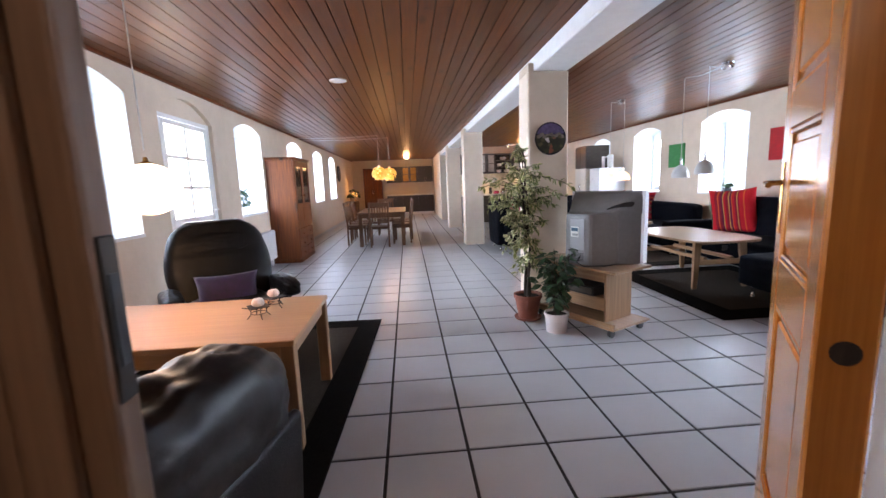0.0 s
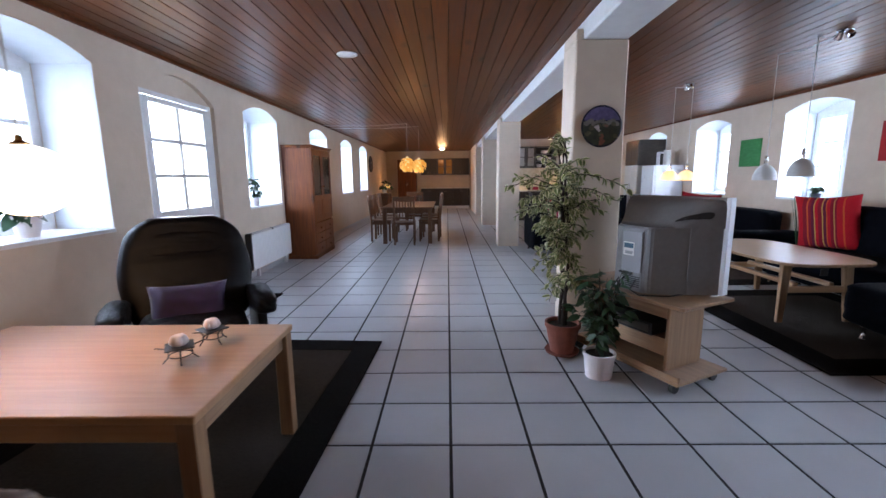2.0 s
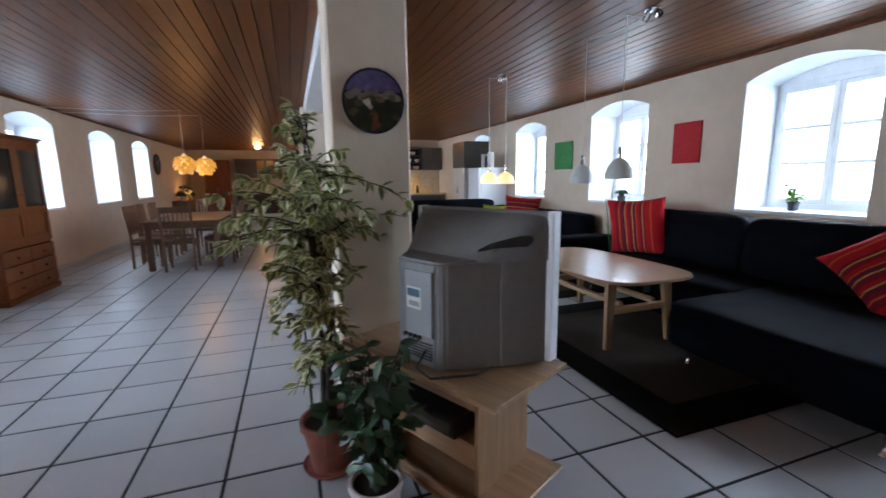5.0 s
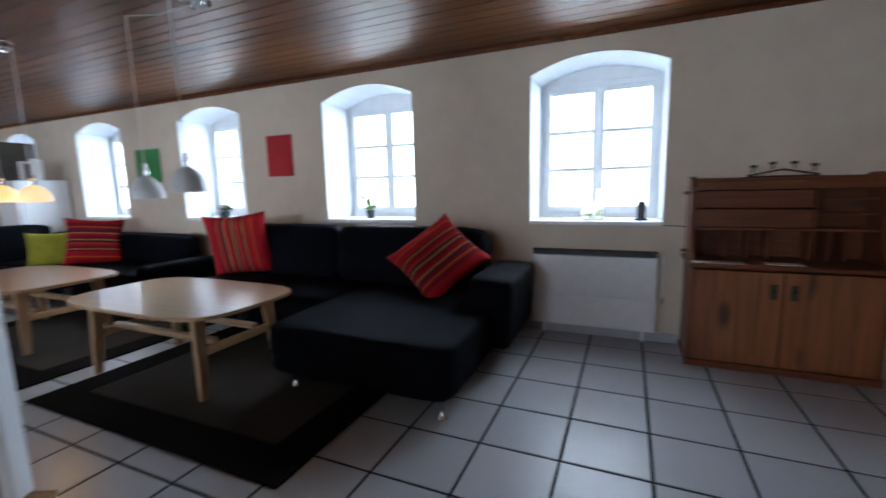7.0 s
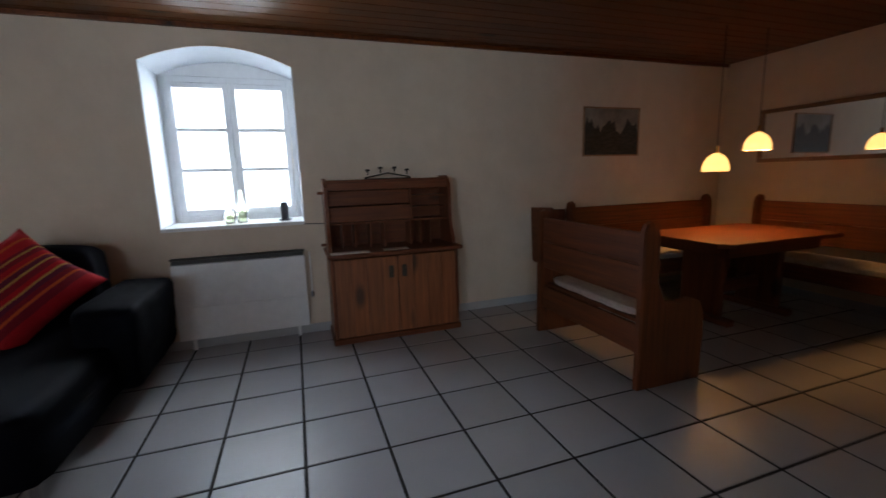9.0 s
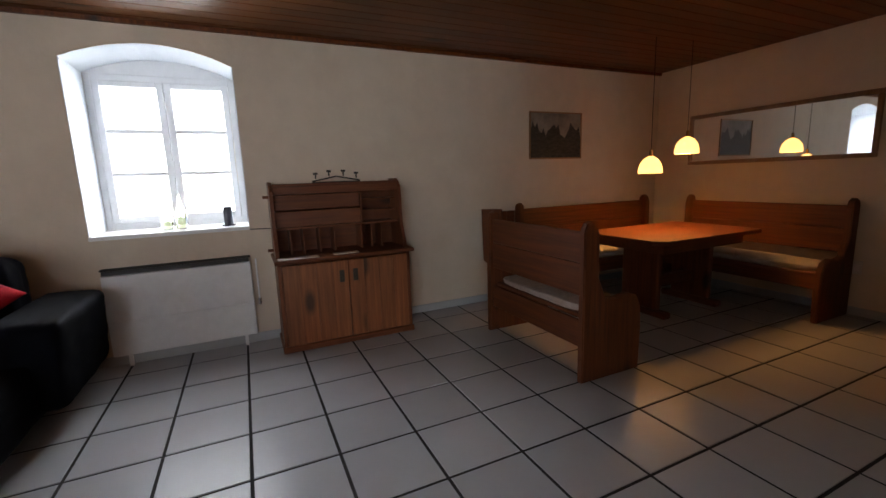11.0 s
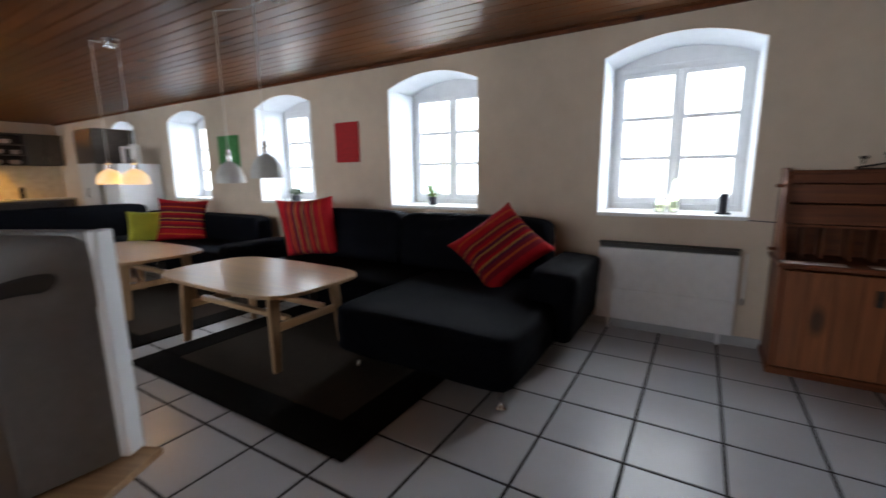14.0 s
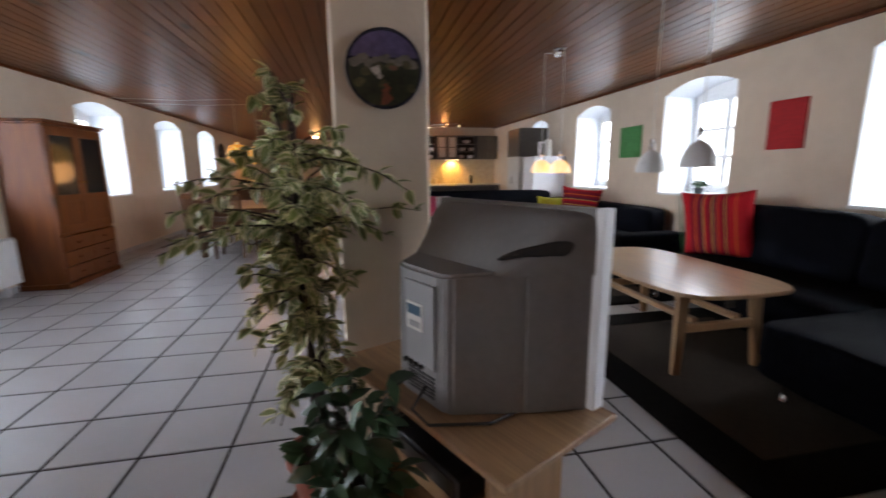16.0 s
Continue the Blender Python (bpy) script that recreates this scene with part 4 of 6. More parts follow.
def display_cabinet():
    c = thing("display_cabinet", "tall orange pine cabinet with carved doors and drawers", "cabinet", -2.25, 8.25)
    hx, hy, H = 0.245, 0.54, 1.88
    part("side", box(-hx, hx - 0.02, -hy, -hy + 0.025, 0.06, H - 0.05, 0.003), CABP_Z, c)
    part("side", box(-hx, hx - 0.02, hy - 0.025, hy, 0.06, H - 0.05, 0.003), CABP_Z, c)
    part("back", box(-hx, -hx + 0.012, -hy + 0.025, hy - 0.025, 0.06, H - 0.05), CABP_Z, c)
    part("plinth", box(-hx, hx + 0.01, -hy - 0.01, hy + 0.01, 0, 0.06, 0.006), CABP_Z, c)
    bm = box(-hx, hx + 0.015, -hy - 0.015, hy + 0.015, H - 0.05, H - 0.02, 0.008)
    box(-hx, hx + 0.035, -hy - 0.035, hy + 0.035, H - 0.02, H, 0.008, bm=bm)
    part("cornice", bm, CABP_Z, c)
    fx = hx - 0.02
    part("shelf", box(-hx + 0.012, fx, -hy + 0.025, hy - 0.025, 0.60, 0.625), CABP_Z, c)
    for s in (-1, 1):
        y0, y1 = (-hy + 0.004, -0.002) if s < 0 else (0.002, hy - 0.004)
        bm = box(fx, hx, y0, y0 + 0.07, 0.63, H - 0.055, 0.004)
        box(fx, hx, y1 - 0.07, y1, 0.63, H - 0.055, 0.004, bm=bm)
        for z0, z1 in ((0.63, 0.72), (0.98, 1.06), (H - 0.16, H - 0.055)):
            box(fx, hx, y0 + 0.07, y1 - 0.07, z0, z1, 0.004, bm=bm)
        d = part("door", bm, CABP_Z, c)
        part("panel", box(fx + 0.002, hx - 0.008, y0 + 0.068, y1 - 0.068, 0.715, 0.985, 0.006), CABP_Z, d)
        part("pane", box(fx + 0.006, fx + 0.010, y0 + 0.068, y1 - 0.068, 1.055, H - 0.155), SCREEN, d, "dark glass pane")
        part("handle", turned([(0.0, 0), (0.012, 0), (0.016, 0.02), (0, 0.026)], 10, m=pose(hx, -s * -0.035, 1.2, 0, 90)), BRASS, d)
        for r in range(3):
            z0 = 0.075 + r * 0.175
            dr = part("drawer", box(fx, hx + 0.004, y0, y1, z0, z0 + 0.165, 0.006), CABP_Z, c)
            part("knob", turned([(0, 0), (0.010, 0), (0.018, 0.022), (0, 0.03)], 10, m=pose(hx + 0.004, (y0 + y1) / 2, z0 + 0.08, 0, 90)), CABP_Z, dr)


display_cabinet()


# ---- plants ----
def pot(parent, r0, r1, h, material, soil=True):
    part("pot", turned([(0, 0), (r0, 0), (r1, h * 0.86), (r1 * 1.07, h * 0.86), (r1 * 1.07, h), (r1 * 0.96, h), (r1 * 0.93, h * 0.88), (0, h * 0.88)], 28), material, parent, smooth=False)
    if soil:
        part("soil", turned([(0, h * 0.90), (r1 * 0.92, h * 0.89), (r1 * 0.92, h * 0.86)], 20), SOIL, parent)


FICUS_LEAVES = [leaf_mesh("leaf", 0.054, 0.033, [LEAF, LEAF_EDGE], 0.3, 0.25, 0.36), leaf_mesh("leaf", 0.047, 0.028, [LEAF, LEAF_EDGE], 0.4, 0.4, 0.45), leaf_mesh("leaf", 0.058, 0.031, [LEAF, LEAF_EDGE], 0.2, 0.25, 0.32)]
DARK_LEAVES = [leaf_mesh("leaf", 0.11, 0.055, [LEAF2], 0.3, 0.3), leaf_mesh("leaf", 0.09, 0.042, [LEAF2], 0.2, 0.45)]
FRESH_LEAVES = [leaf_mesh("leaf", 0.05, 0.03, [LEAF3], 0.2, 0.3), leaf_mesh("leaf", 0.04, 0.02, [LEAF3], 0.3, 0.2)]
BIG_LEAVES = [leaf_mesh("leaf", 0.12, 0.075, [LEAF2], 0.2, 0.35), leaf_mesh("leaf", 0.10, 0.065, [LEAF2], 0.25, 0.5), leaf_mesh("leaf", 0.10, 0.06, [LEAF, LEAF_EDGE], 0.2, 0.3, 0.5)]


def ficus(x, y):
    f = thing("ficus_tree", "tall variegated ficus with cream-edged leaves in terracotta", "plant", x, y)
    rng = random.Random(21)
    pot(f, 0.085, 0.125, 0.24, TERRA)
    part("saucer", turned([(0, 0.001), (0.12, 0.001), (0.13, 0.02), (0.12, 0.012), (0, 0.01)], 24), TERRA, f)
    places = []
    stems = []
    for s in range(3):
        a = 2.1 * s
        pts = []
        for k in range(11):
            z = 0.2 + 1.25 * k / 10
            r = 0.022 + 0.012 * math.sin(k * 0.9 + a)
            pts.append((r * math.cos(a + k * 0.55) - 0.035 * (k / 10) ** 1.5, r * math.sin(a + k * 0.55) + 0.02 * k / 10, z))
        stems.append(pts)
        part("trunk", tube(pts, 0.014, 8, taper=0.5), BARK, f, "braided dark stem", smooth=True)

    def shoot(base, tip, a, leaves):
        mid = (base + tip) / 2 + Vector((0, 0, 0.05))
        pts = [base, (base + mid) / 2 + Vector((0, 0, 0.02)), mid, (mid + tip) / 2 + Vector((0, 0, 0.012)), tip]
        part("branch", tube(pts, 0.0045, 5, taper=0.4), BARK, f)
        for q in range(leaves):
            t = rng.uniform(0.15, 1.0)
            i = min(3, int(t * 4))
            p = Vector(pts[i]).lerp(Vector(pts[i + 1]), t * 4 - i)
            aa = a + rng.uniform(-1.7, 1.7)
            places.append((p, (math.cos(aa), math.sin(aa), rng.uniform(-0.9, 0.9)), rng.uniform(0.75, 1.3)))

    for b in range(112):
        z = 0.52 + 0.92 * rng.random() ** 0.8
        k = min(10, max(0, int((z - 0.2) / 0.125)))
        base = Vector(rng.choice(stems)[k])
        a = rng.uniform(0, 2 * math.pi)
        reach = rng.uniform(0.05, 0.27) * (1.65 if z > 1.10 else 0.95)
        tip = base + Vector((reach * math.cos(a), reach * math.sin(a), rng.uniform(-0.09, 0.16) - 0.06 * (z < 0.85)))
        shoot(base, tip, a, 17)
    for top in range(9):
        p = Vector(stems[top % 3][10])
        tip = p + Vector((rng.uniform(-0.10, 0.05), rng.uniform(-0.08, 0.08), rng.uniform(0.06, 0.20)))
        shoot(p, tip, rng.uniform(0, 6.28), 9)
    rng.shuffle(places)
    leafy(f, "leaf", FICUS_LEAVES, places[:300], rng)
    bm = bmesh.new()
    for p, out, size in places[300:]:
        me = rng.choice(FICUS_LEAVES)
        n0 = len(bm.verts)
        bm.from_mesh(me)
        bm.verts.ensure_lookup_table()
        q = Vector(out).normalized().to_track_quat('X', 'Z').to_matrix().to_4x4()
        m = Matrix.Translation(p) @ q @ pose(0, 0, 0, rng.uniform(-50, 50), rng.uniform(-10, 35), 0) @ Matrix.Scale(size, 4)
        bmesh.ops.transform(bm, matrix=m, verts=bm.verts[n0:])
    tagged(part("foliage", bm, [LEAF, LEAF_EDGE], f), "cream-edged ficus leaves", kind="stuff")


ficus(1.065, 3.83)


def bushy(name, label, x, y, z, meshes, count, spread, z0, z1, potdims, potmat, seed, size=1.0, stem=BARK, rise=0.2, mats=None):
    p = thing(name, label, "plant", x, y, z)
    rng = random.Random(seed)
    pot(p, *potdims, potmat)
    places = []
    for b in range(max(5, count // 9)):
        a = rng.uniform(0, 6.28)
        h = rng.uniform(z0 + 0.3 * (z1 - z0), z1)
        r = spread * rng.uniform(0.35, 1.0) * (1 - 0.45 * (h - z0) / (z1 - z0))
        base = Vector((rng.uniform(-0.03, 0.03), rng.uniform(-0.03, 0.03), potdims[2] * 0.88))
        tip = Vector((r * math.cos(a), r * math.sin(a), h))
        mid = Vector((tip.x * 0.4, tip.y * 0.4, base.z + (tip.z - base.z) * 0.6))
        part("stem", tube([base, mid, tip], 0.0045 * size ** 0.5, 5, taper=0.4), stem, p)
        for q in range(9):
            t = rng.uniform(0.25, 1.0)
            pp = base.lerp(mid, t * 2) if t < 0.5 else mid.lerp(tip, t * 2 - 1)
            aa = a + rng.uniform(-1.6, 1.6)
            places.append((pp, (math.cos(aa), math.sin(aa), rng.uniform(-0.6, 0.5) + rise), size * rng.uniform(0.75, 1.25)))
    leafy(p, "leaf", meshes, places[:count], rng)
    return p


bushy("potted_plant", "bushy dark green plant in a white ceramic pot", 1.205, 3.43, 0, DARK_LEAVES, 300, 0.26, 0.20, 0.76, (0.085, 0.10, 0.17), CERAM, 4, 0.76)
lily = bushy("potted_plant", "flowering green plant in white pot on the window sill", -2.70, 3.60, SILL_W + 0.028, BIG_LEAVES, 96, 0.25, 0.12, 0.44, (0.06, 0.085, 0.15), CERAM, 6, 1.0)
for k in range(5):
    a = 1.3 * k
    part("flower", turned([(0, 0), (0.028, 0.012), (0.034, 0.03), (0.012, 0.018), (0, 0.016)], 7, m=pose(0.08 * math.cos(a), 0.10 * math.sin(a), 0.33 + 0.03 * k % 0.1, 40 * math.cos(a), 40)), FLOWER, lily)
bushy("potted_plant", "small green plant in a grey pot on the window sill", -2.60, 6.86, SILL_W + 0.028, DARK_LEAVES, 54, 0.16, 0.10, 0.42, (0.045, 0.06, 0.11), CERAM, 8, 0.8)
bushy("potted_plant", "bright green tufted plant in a dark pot on the window sill", XE + 0.20, 4.62, SILL_E + 0.028, FRESH_LEAVES, 130, 0.135, 0.10, 0.25, (0.04, 0.05, 0.085), WAX_DARK, 9, 0.9)
bushy("potted_plant", "dark green succulent in a small pot on the window sill", XE + 0.14, 6.80, SILL_E + 0.028, DARK_LEAVES, 60, 0.14, 0.05, 0.20, (0.05, 0.06, 0.07), WAX_DARK, 10, 0.7)

sp = thing("grass_plant", "tall narrow-leaved grass plant standing beside the sofa", "plant", 4.86, 6.30)
rng = random.Random(3)
pot(sp, 0.09, 0.12, 0.28, CERAM)
for k in range(26):
    a, h, r = rng.uniform(0, 6.28), rng.uniform(0.8, 1.15), rng.uniform(0.05, 0.2)
    part("blade", tube([(0.03 * math.cos(a), 0.03 * math.sin(a), 0.25), (0.5 * r * math.cos(a), 0.5 * r * math.sin(a), 0.25 + h * 0.45), (r * math.cos(a), r * math.sin(a), 0.2 + h)], 0.006, 4, taper=0.15), LEAF2, sp)

# ---- television and its stand ----
TV_U, TV_ANG = Vector((-0.447, 0.894, 0)), math.degrees(math.atan2(0.447, 0.894))


def tv_stand():
    """Local x runs from the back of the set to its screen, local y along its width."""
    s = thing("tv_stand", "low beech veneer television stand on castors", "tv stand", 1.572, 3.625, 0, TV_ANG)
    part("top", box(-0.245, 0.245, -0.46, 0.46, 0.545, 0.567, 0.003), BIRCH_Y, s)
    part("base", box(-0.245, 0.245, -0.46, 0.46, 0.075, 0.097, 0.003), BIRCH_Y, s)
    for sy in (-1, 1):
        part("side", box(-0.15, 0.19, sy * 0.30 - 0.011, sy * 0.30 + 0.011, 0.097, 0.545, 0.002), BIRCH_Z, s)
    part("back_panel", box(0.17, 0.19, -0.289, 0.289, 0.097, 0.545, 0.002), BIRCH_Z, s)
    part("shelf", box(-0.15, 0.17, -0.289, 0.289, 0.29, 0.306, 0.002), BIRCH_Y, s)
    part("fascia", box(-0.135, -0.117, -0.289, 0.289, 0.435, 0.545, 0.002), BIRCH_Y, s, "pale upper cross panel")
    part("fascia", box(-0.135, -0.117, -0.289, 0.289, 0.185, 0.288, 0.002), BIRCH_Y, s, "pale lower cross panel")
    part("kick_board", box(-0.245, -0.225, -0.46, 0.46, 0.0975, 0.135, 0.003), BIRCH_Y, s)
    for sx in (-1, 1):
        for sy in (-1, 1):
            part("castor", turned([(0, -0.014), (0.034, -0.014), (0.036, 0), (0.034, 0.014), (0, 0.014)], 16, m=pose(sx * 0.19, sy * 0.40, 0.037, 90)), BLACKP, s)


tv_stand()


def media_player(z, label, h):
    v = thing("video_player", label, "video player", 1.56, 3.62, z, TV_ANG)
    part("case", box(-0.17, 0.12, -0.215, 0.215, 0.004, h, 0.004), BLACKP, v)
    part("socket_panel", box(-0.174, -0.17, -0.19, 0.10, 0.02, h - 0.015), STEELCAB, v)
    for sx in (-1, 1):
        for sy in (-1, 1):
            part("foot", turned([(0, 0), (0.012, 0), (0.012, 0.006), (0, 0.006)], 8, m=pose(sx * 0.12, sy * 0.18, 0)), BLACKP, v)


media_player(0.306, "black video player on the stand's open shelf", 0.085)


def television():
    t = thing("television", "bulky grey tube television seen from its back", "television", 1.752, 3.68, 0.567, TV_ANG)
    hw, H = 0.385, 0.625
    part("bezel", box(-0.004, 0.045, -hw + 0.004, hw - 0.004, 0.02, H, 0.006, seg=2), TVGREY, t, "grey front frame")
    for s in (-1, 1):
        part("side_strip", box(-0.008, 0.046, s * (hw - 0.012) - 0.015, s * (hw - 0.012) + 0.015, 0.012, H + 0.002, 0.004), TVSILVER, t, "silver side strip")
    part("screen", box(0.046, 0.05, -hw + 0.05, hw - 0.05, 0.10, H - 0.05, 0.002), SCREEN, t)
    # lower housing: a six-sided plan, upright sides, a step at the seam, top falling slightly to the rear
    def prism(outline, z0, tops, bevel):
        bm = bmesh.new()
        lo = [bm.verts.new((x, y, z0)) for x, y in outline]
        hi = [bm.verts.new((x * 0.985, y * 0.97, z)) for (x, y), z in zip(outline, tops)]
        n = len(outline)
        bm.faces.new(lo[::-1])
        bm.faces.new(hi)
        for k in range(n):
            bm.faces.new((lo[k], lo[(k + 1) % n], hi[(k + 1) % n], hi[k]))
        bmesh.ops.recalc_face_normals(bm, faces=bm.faces)
        bmesh.ops.bevel(bm, geom=bm.edges[:], offset=bevel, segments=3, affect='EDGES')
        return bm
    rear = [(-0.165, 0.268), (-0.352, 0.155), (-0.362, 0.10), (-0.362, -0.085), (-0.345, -0.122), (-0.165, -0.258)]
    part("tube_housing", prism(rear, 0.0, [0.452, 0.440, 0.436, 0.436, 0.440, 0.452], 0.010), TVGREY, t)
    part("side_housing", prism([(-0.002, 0.372), (-0.172, 0.268), (-0.172, -0.258), (-0.002, -0.366)], 0.006, [0.455, 0.452, 0.452, 0.455], 0.006), TVGREY, t)
    # upper shell: a smooth hood that swells from the screen frame and dies into the housing
    spine = ((0.003, 0.616), (0.035, 0.616), (0.075, 0.604), (0.115, 0.577), (0.150, 0.543), (0.180, 0.507), (0.205, 0.475), (0.225, 0.452), (0.240, 0.443))

    def hood(x, a):
        top = float(np.interp(-x, [p[0] for p in spine], [p[1] for p in spine]))
        e = 2 / (3.6 + 7.0 * max(0.0, 1 + x / 0.15))
        c = math.cos(a)
        return x, (0.372 + 0.64 * x) * math.copysign(abs(c) ** e, c), 0.435 + (top - 0.435) * max(0.0, math.sin(a)) ** e
    bm = bmesh.new()
    rows = [[bm.verts.new(hood(-x, math.pi * k / 24)) for k in range(25)] for x in np.linspace(0.003, 0.240, 16)]
    for a, b in zip(rows, rows[1:]):
        for k in range(24):
            bm.faces.new((a[k], a[k + 1], b[k + 1], b[k]))
    bmesh.ops.recalc_face_normals(bm, faces=bm.faces)
    part("rear_hood", bm, TVGREY, t, smooth=True)
    # black patch on the hood's near shoulder, standing for the shaded hand hold
    bm = bmesh.new()
    n, rings = 22, []
    for lift, k in ((0.0030, 1.0), (-0.0005, 0.86), (-0.0005, 0.4)):
        ring = []
        for q in range(n):
            u, v = k * math.cos(2 * math.pi * q / n), k * math.sin(2 * math.pi * q / n)
            hx, hy, hz = hood(-0.137 + 0.070 * u, min(3.11, 2.78 + 0.48 * u - 0.19 * u * u + 0.17 * v * (1 - 0.4 * u)))
            ring.append(bm.verts.new((hx - 0.5 * (lift + 0.002), hy - lift - 0.003, hz + lift + 0.002)))
        rings.append(ring)
    for a, b in zip(rings, rings[1:]):
        for q in range(n):
            bm.faces.new((a[q], a[(q + 1) % n], b[(q + 1) % n], b[q]))
    bm.faces.new(rings[-1])
    bmesh.ops.recalc_face_normals(bm, faces=bm.faces)
    part("hand_grip", bm, BLACKP, t, "black patch as the shade of the hand hold", smooth=True)
    part("rear_panel", box(-0.367, -0.361, -0.07, 0.088, 0.13, 0.40, 0.004), mat("pale_grey_plastic", (0.27, 0.27, 0.28), (0.24, 0.24, 0.25), rough=0.4, blotch=0.05), t, "paler grey rear panel")
    part("type_label", box(-0.370, -0.3672, -0.01, 0.075, 0.24, 0.33), PAPER, t, "small white type label")
    part("type_print", box(-0.3715, -0.3702, -0.004, 0.069, 0.29, 0.322), mat("blue_label_ink", (0.03, 0.10, 0.16), rough=0.5), t, "dark blue printed bar")
    part("type_print", box(-0.3715, -0.3702, 0.0, 0.06, 0.25, 0.27), mat("grey_label_ink", (0.35, 0.35, 0.36), rough=0.5), t, "grey printed bar")
    for k in range(6):
        part("vent_slot", box(-0.3645, -0.3605, -0.06, 0.08, 0.032 + 0.013 * k, 0.038 + 0.013 * k), BLACKP, t)
    for k in range(4):
        part("socket", turned([(0, 0), (0.009, 0), (0.009, 0.012), (0, 0.012)], 10, m=pose(-0.360, 0.01 + 0.028 * k, 0.118, 0, -90)), BLACKP, t)
    part("base_foot", box(-0.30, 0.02, -0.13, 0.13, -0.001, 0.004, 0.001), BLACKP, t)


television()
cb = thing("cable", "thin black cables behind the television", "cable", 1.40, 3.55, 0)
part("lead", tube([(0.0, 0.02, 0.65), (-0.05, 0.0, 0.62), (-0.07, -0.03, 0.56), (-0.07, -0.03, 0.50), (-0.03, 0.0, 0.46)], 0.006), BLACKP, cb)
part("lead", tube([(0.03, -0.08, 0.65), (-0.02, -0.12, 0.60), (0.02, -0.17, 0.573), (0.20, -0.20, 0.573), (0.36, -0.13, 0.573)], 0.005), BLACKP, cb)
part("lead", tube([(-0.02, 0.06, 0.64), (-0.09, 0.03, 0.55), (-0.10, 0.02, 0.42), (-0.06, 0.05, 0.33)], 0.005), BLACKP, cb)

# round painted plate on the column
pl = thing("wall_plate", "round painted landscape plate hanging on the column", "wall plate", 1.380, 4.118, 1.708, 0)
part("rim", turned([(0, 0), (0.140, 0), (0.154, 0.012), (0.157, 0.018), (0.146, 0.016), (0, 0.012)], 48, m=pose(0, 0, 0, 90)), mat("plate_dark_glaze", (0.03, 0.03, 0.045), rough=0.25), pl, smooth=True)


def plate_patch(name, pts, y, c1, c2):
    bm = bmesh.new()
    bm.faces.new([bm.verts.new((px, y, pz)) for px, pz in pts])
    part(name, bm, mat("plate_paint", c1, c2, rough=0.35, scale=26, blotch=0.5), pl)


circ = [(0.145 * math.cos(a), 0.145 * math.sin(a)) for a in np.linspace(0, 2 * math.pi, 40, endpoint=False)]
plate_patch("sky_glaze", [p for p in circ if p[1] > 0.03] , -0.0175, (0.13, 0.10, 0.22), (0.05, 0.04, 0.10))
plate_patch("wood_glaze", [p for p in circ if p[1] <= 0.034], -0.0178, (0.028, 0.034, 0.016), (0.008, 0.010, 0.006))
rng = random.Random(17)


def blob(name, cx, cz, r, y, c1, c2):
    plate_patch(name, [(cx + r * rng.uniform(0.6, 1.2) * math.cos(a), cz + 0.8 * r * rng.uniform(0.6, 1.2) * math.sin(a)) for a in np.linspace(0, 2 * math.pi, 11, endpoint=False)], y, c1, c2)


for k in range(9):
    blob("hill_glaze", -0.115 + 0.029 * k, 0.028 + 0.012 * math.sin(2.1 * k), 0.026, -0.0182 - 0.0001 * k, (0.24, 0.20, 0.17), (0.09, 0.085, 0.065))
for k in range(7):
    blob("foliage_glaze", rng.uniform(-0.12, 0.12), rng.uniform(-0.09, 0.02), 0.024, -0.0192 - 0.0001 * k, (0.11, 0.10, 0.045), (0.03, 0.03, 0.015))
blob("cottage_glaze", -0.034, -0.006, 0.024, -0.0202, (0.66, 0.60, 0.58), (0.45, 0.40, 0.38))
blob("cottage_glaze", -0.020, -0.030, 0.014, -0.0203, (0.48, 0.42, 0.40), (0.3, 0.26, 0.24))
blob("roof_glaze", 0.036, 0.004, 0.016, -0.0204, (0.22, 0.10, 0.06), (0.10, 0.04, 0.025))
for k in range(6):
    blob("path_glaze", 0.005 + 0.006 * math.sin(2 * k), -0.062 - 0.012 * k, 0.010 + 0.003 * k, -0.0205 - 0.0001 * k, (0.26, 0.07, 0.035), (0.12, 0.035, 0.02))

# ---- things: east lounge ----
rug("rug", "dark brown rug with wide black border beneath the sofa group", 2.74, 4.50, 3.40, 5.52, 0.24)
rug("rug", "second dark rug with black border beneath the far sofa group", 2.80, 4.50, 5.78, 7.95, 0.24)


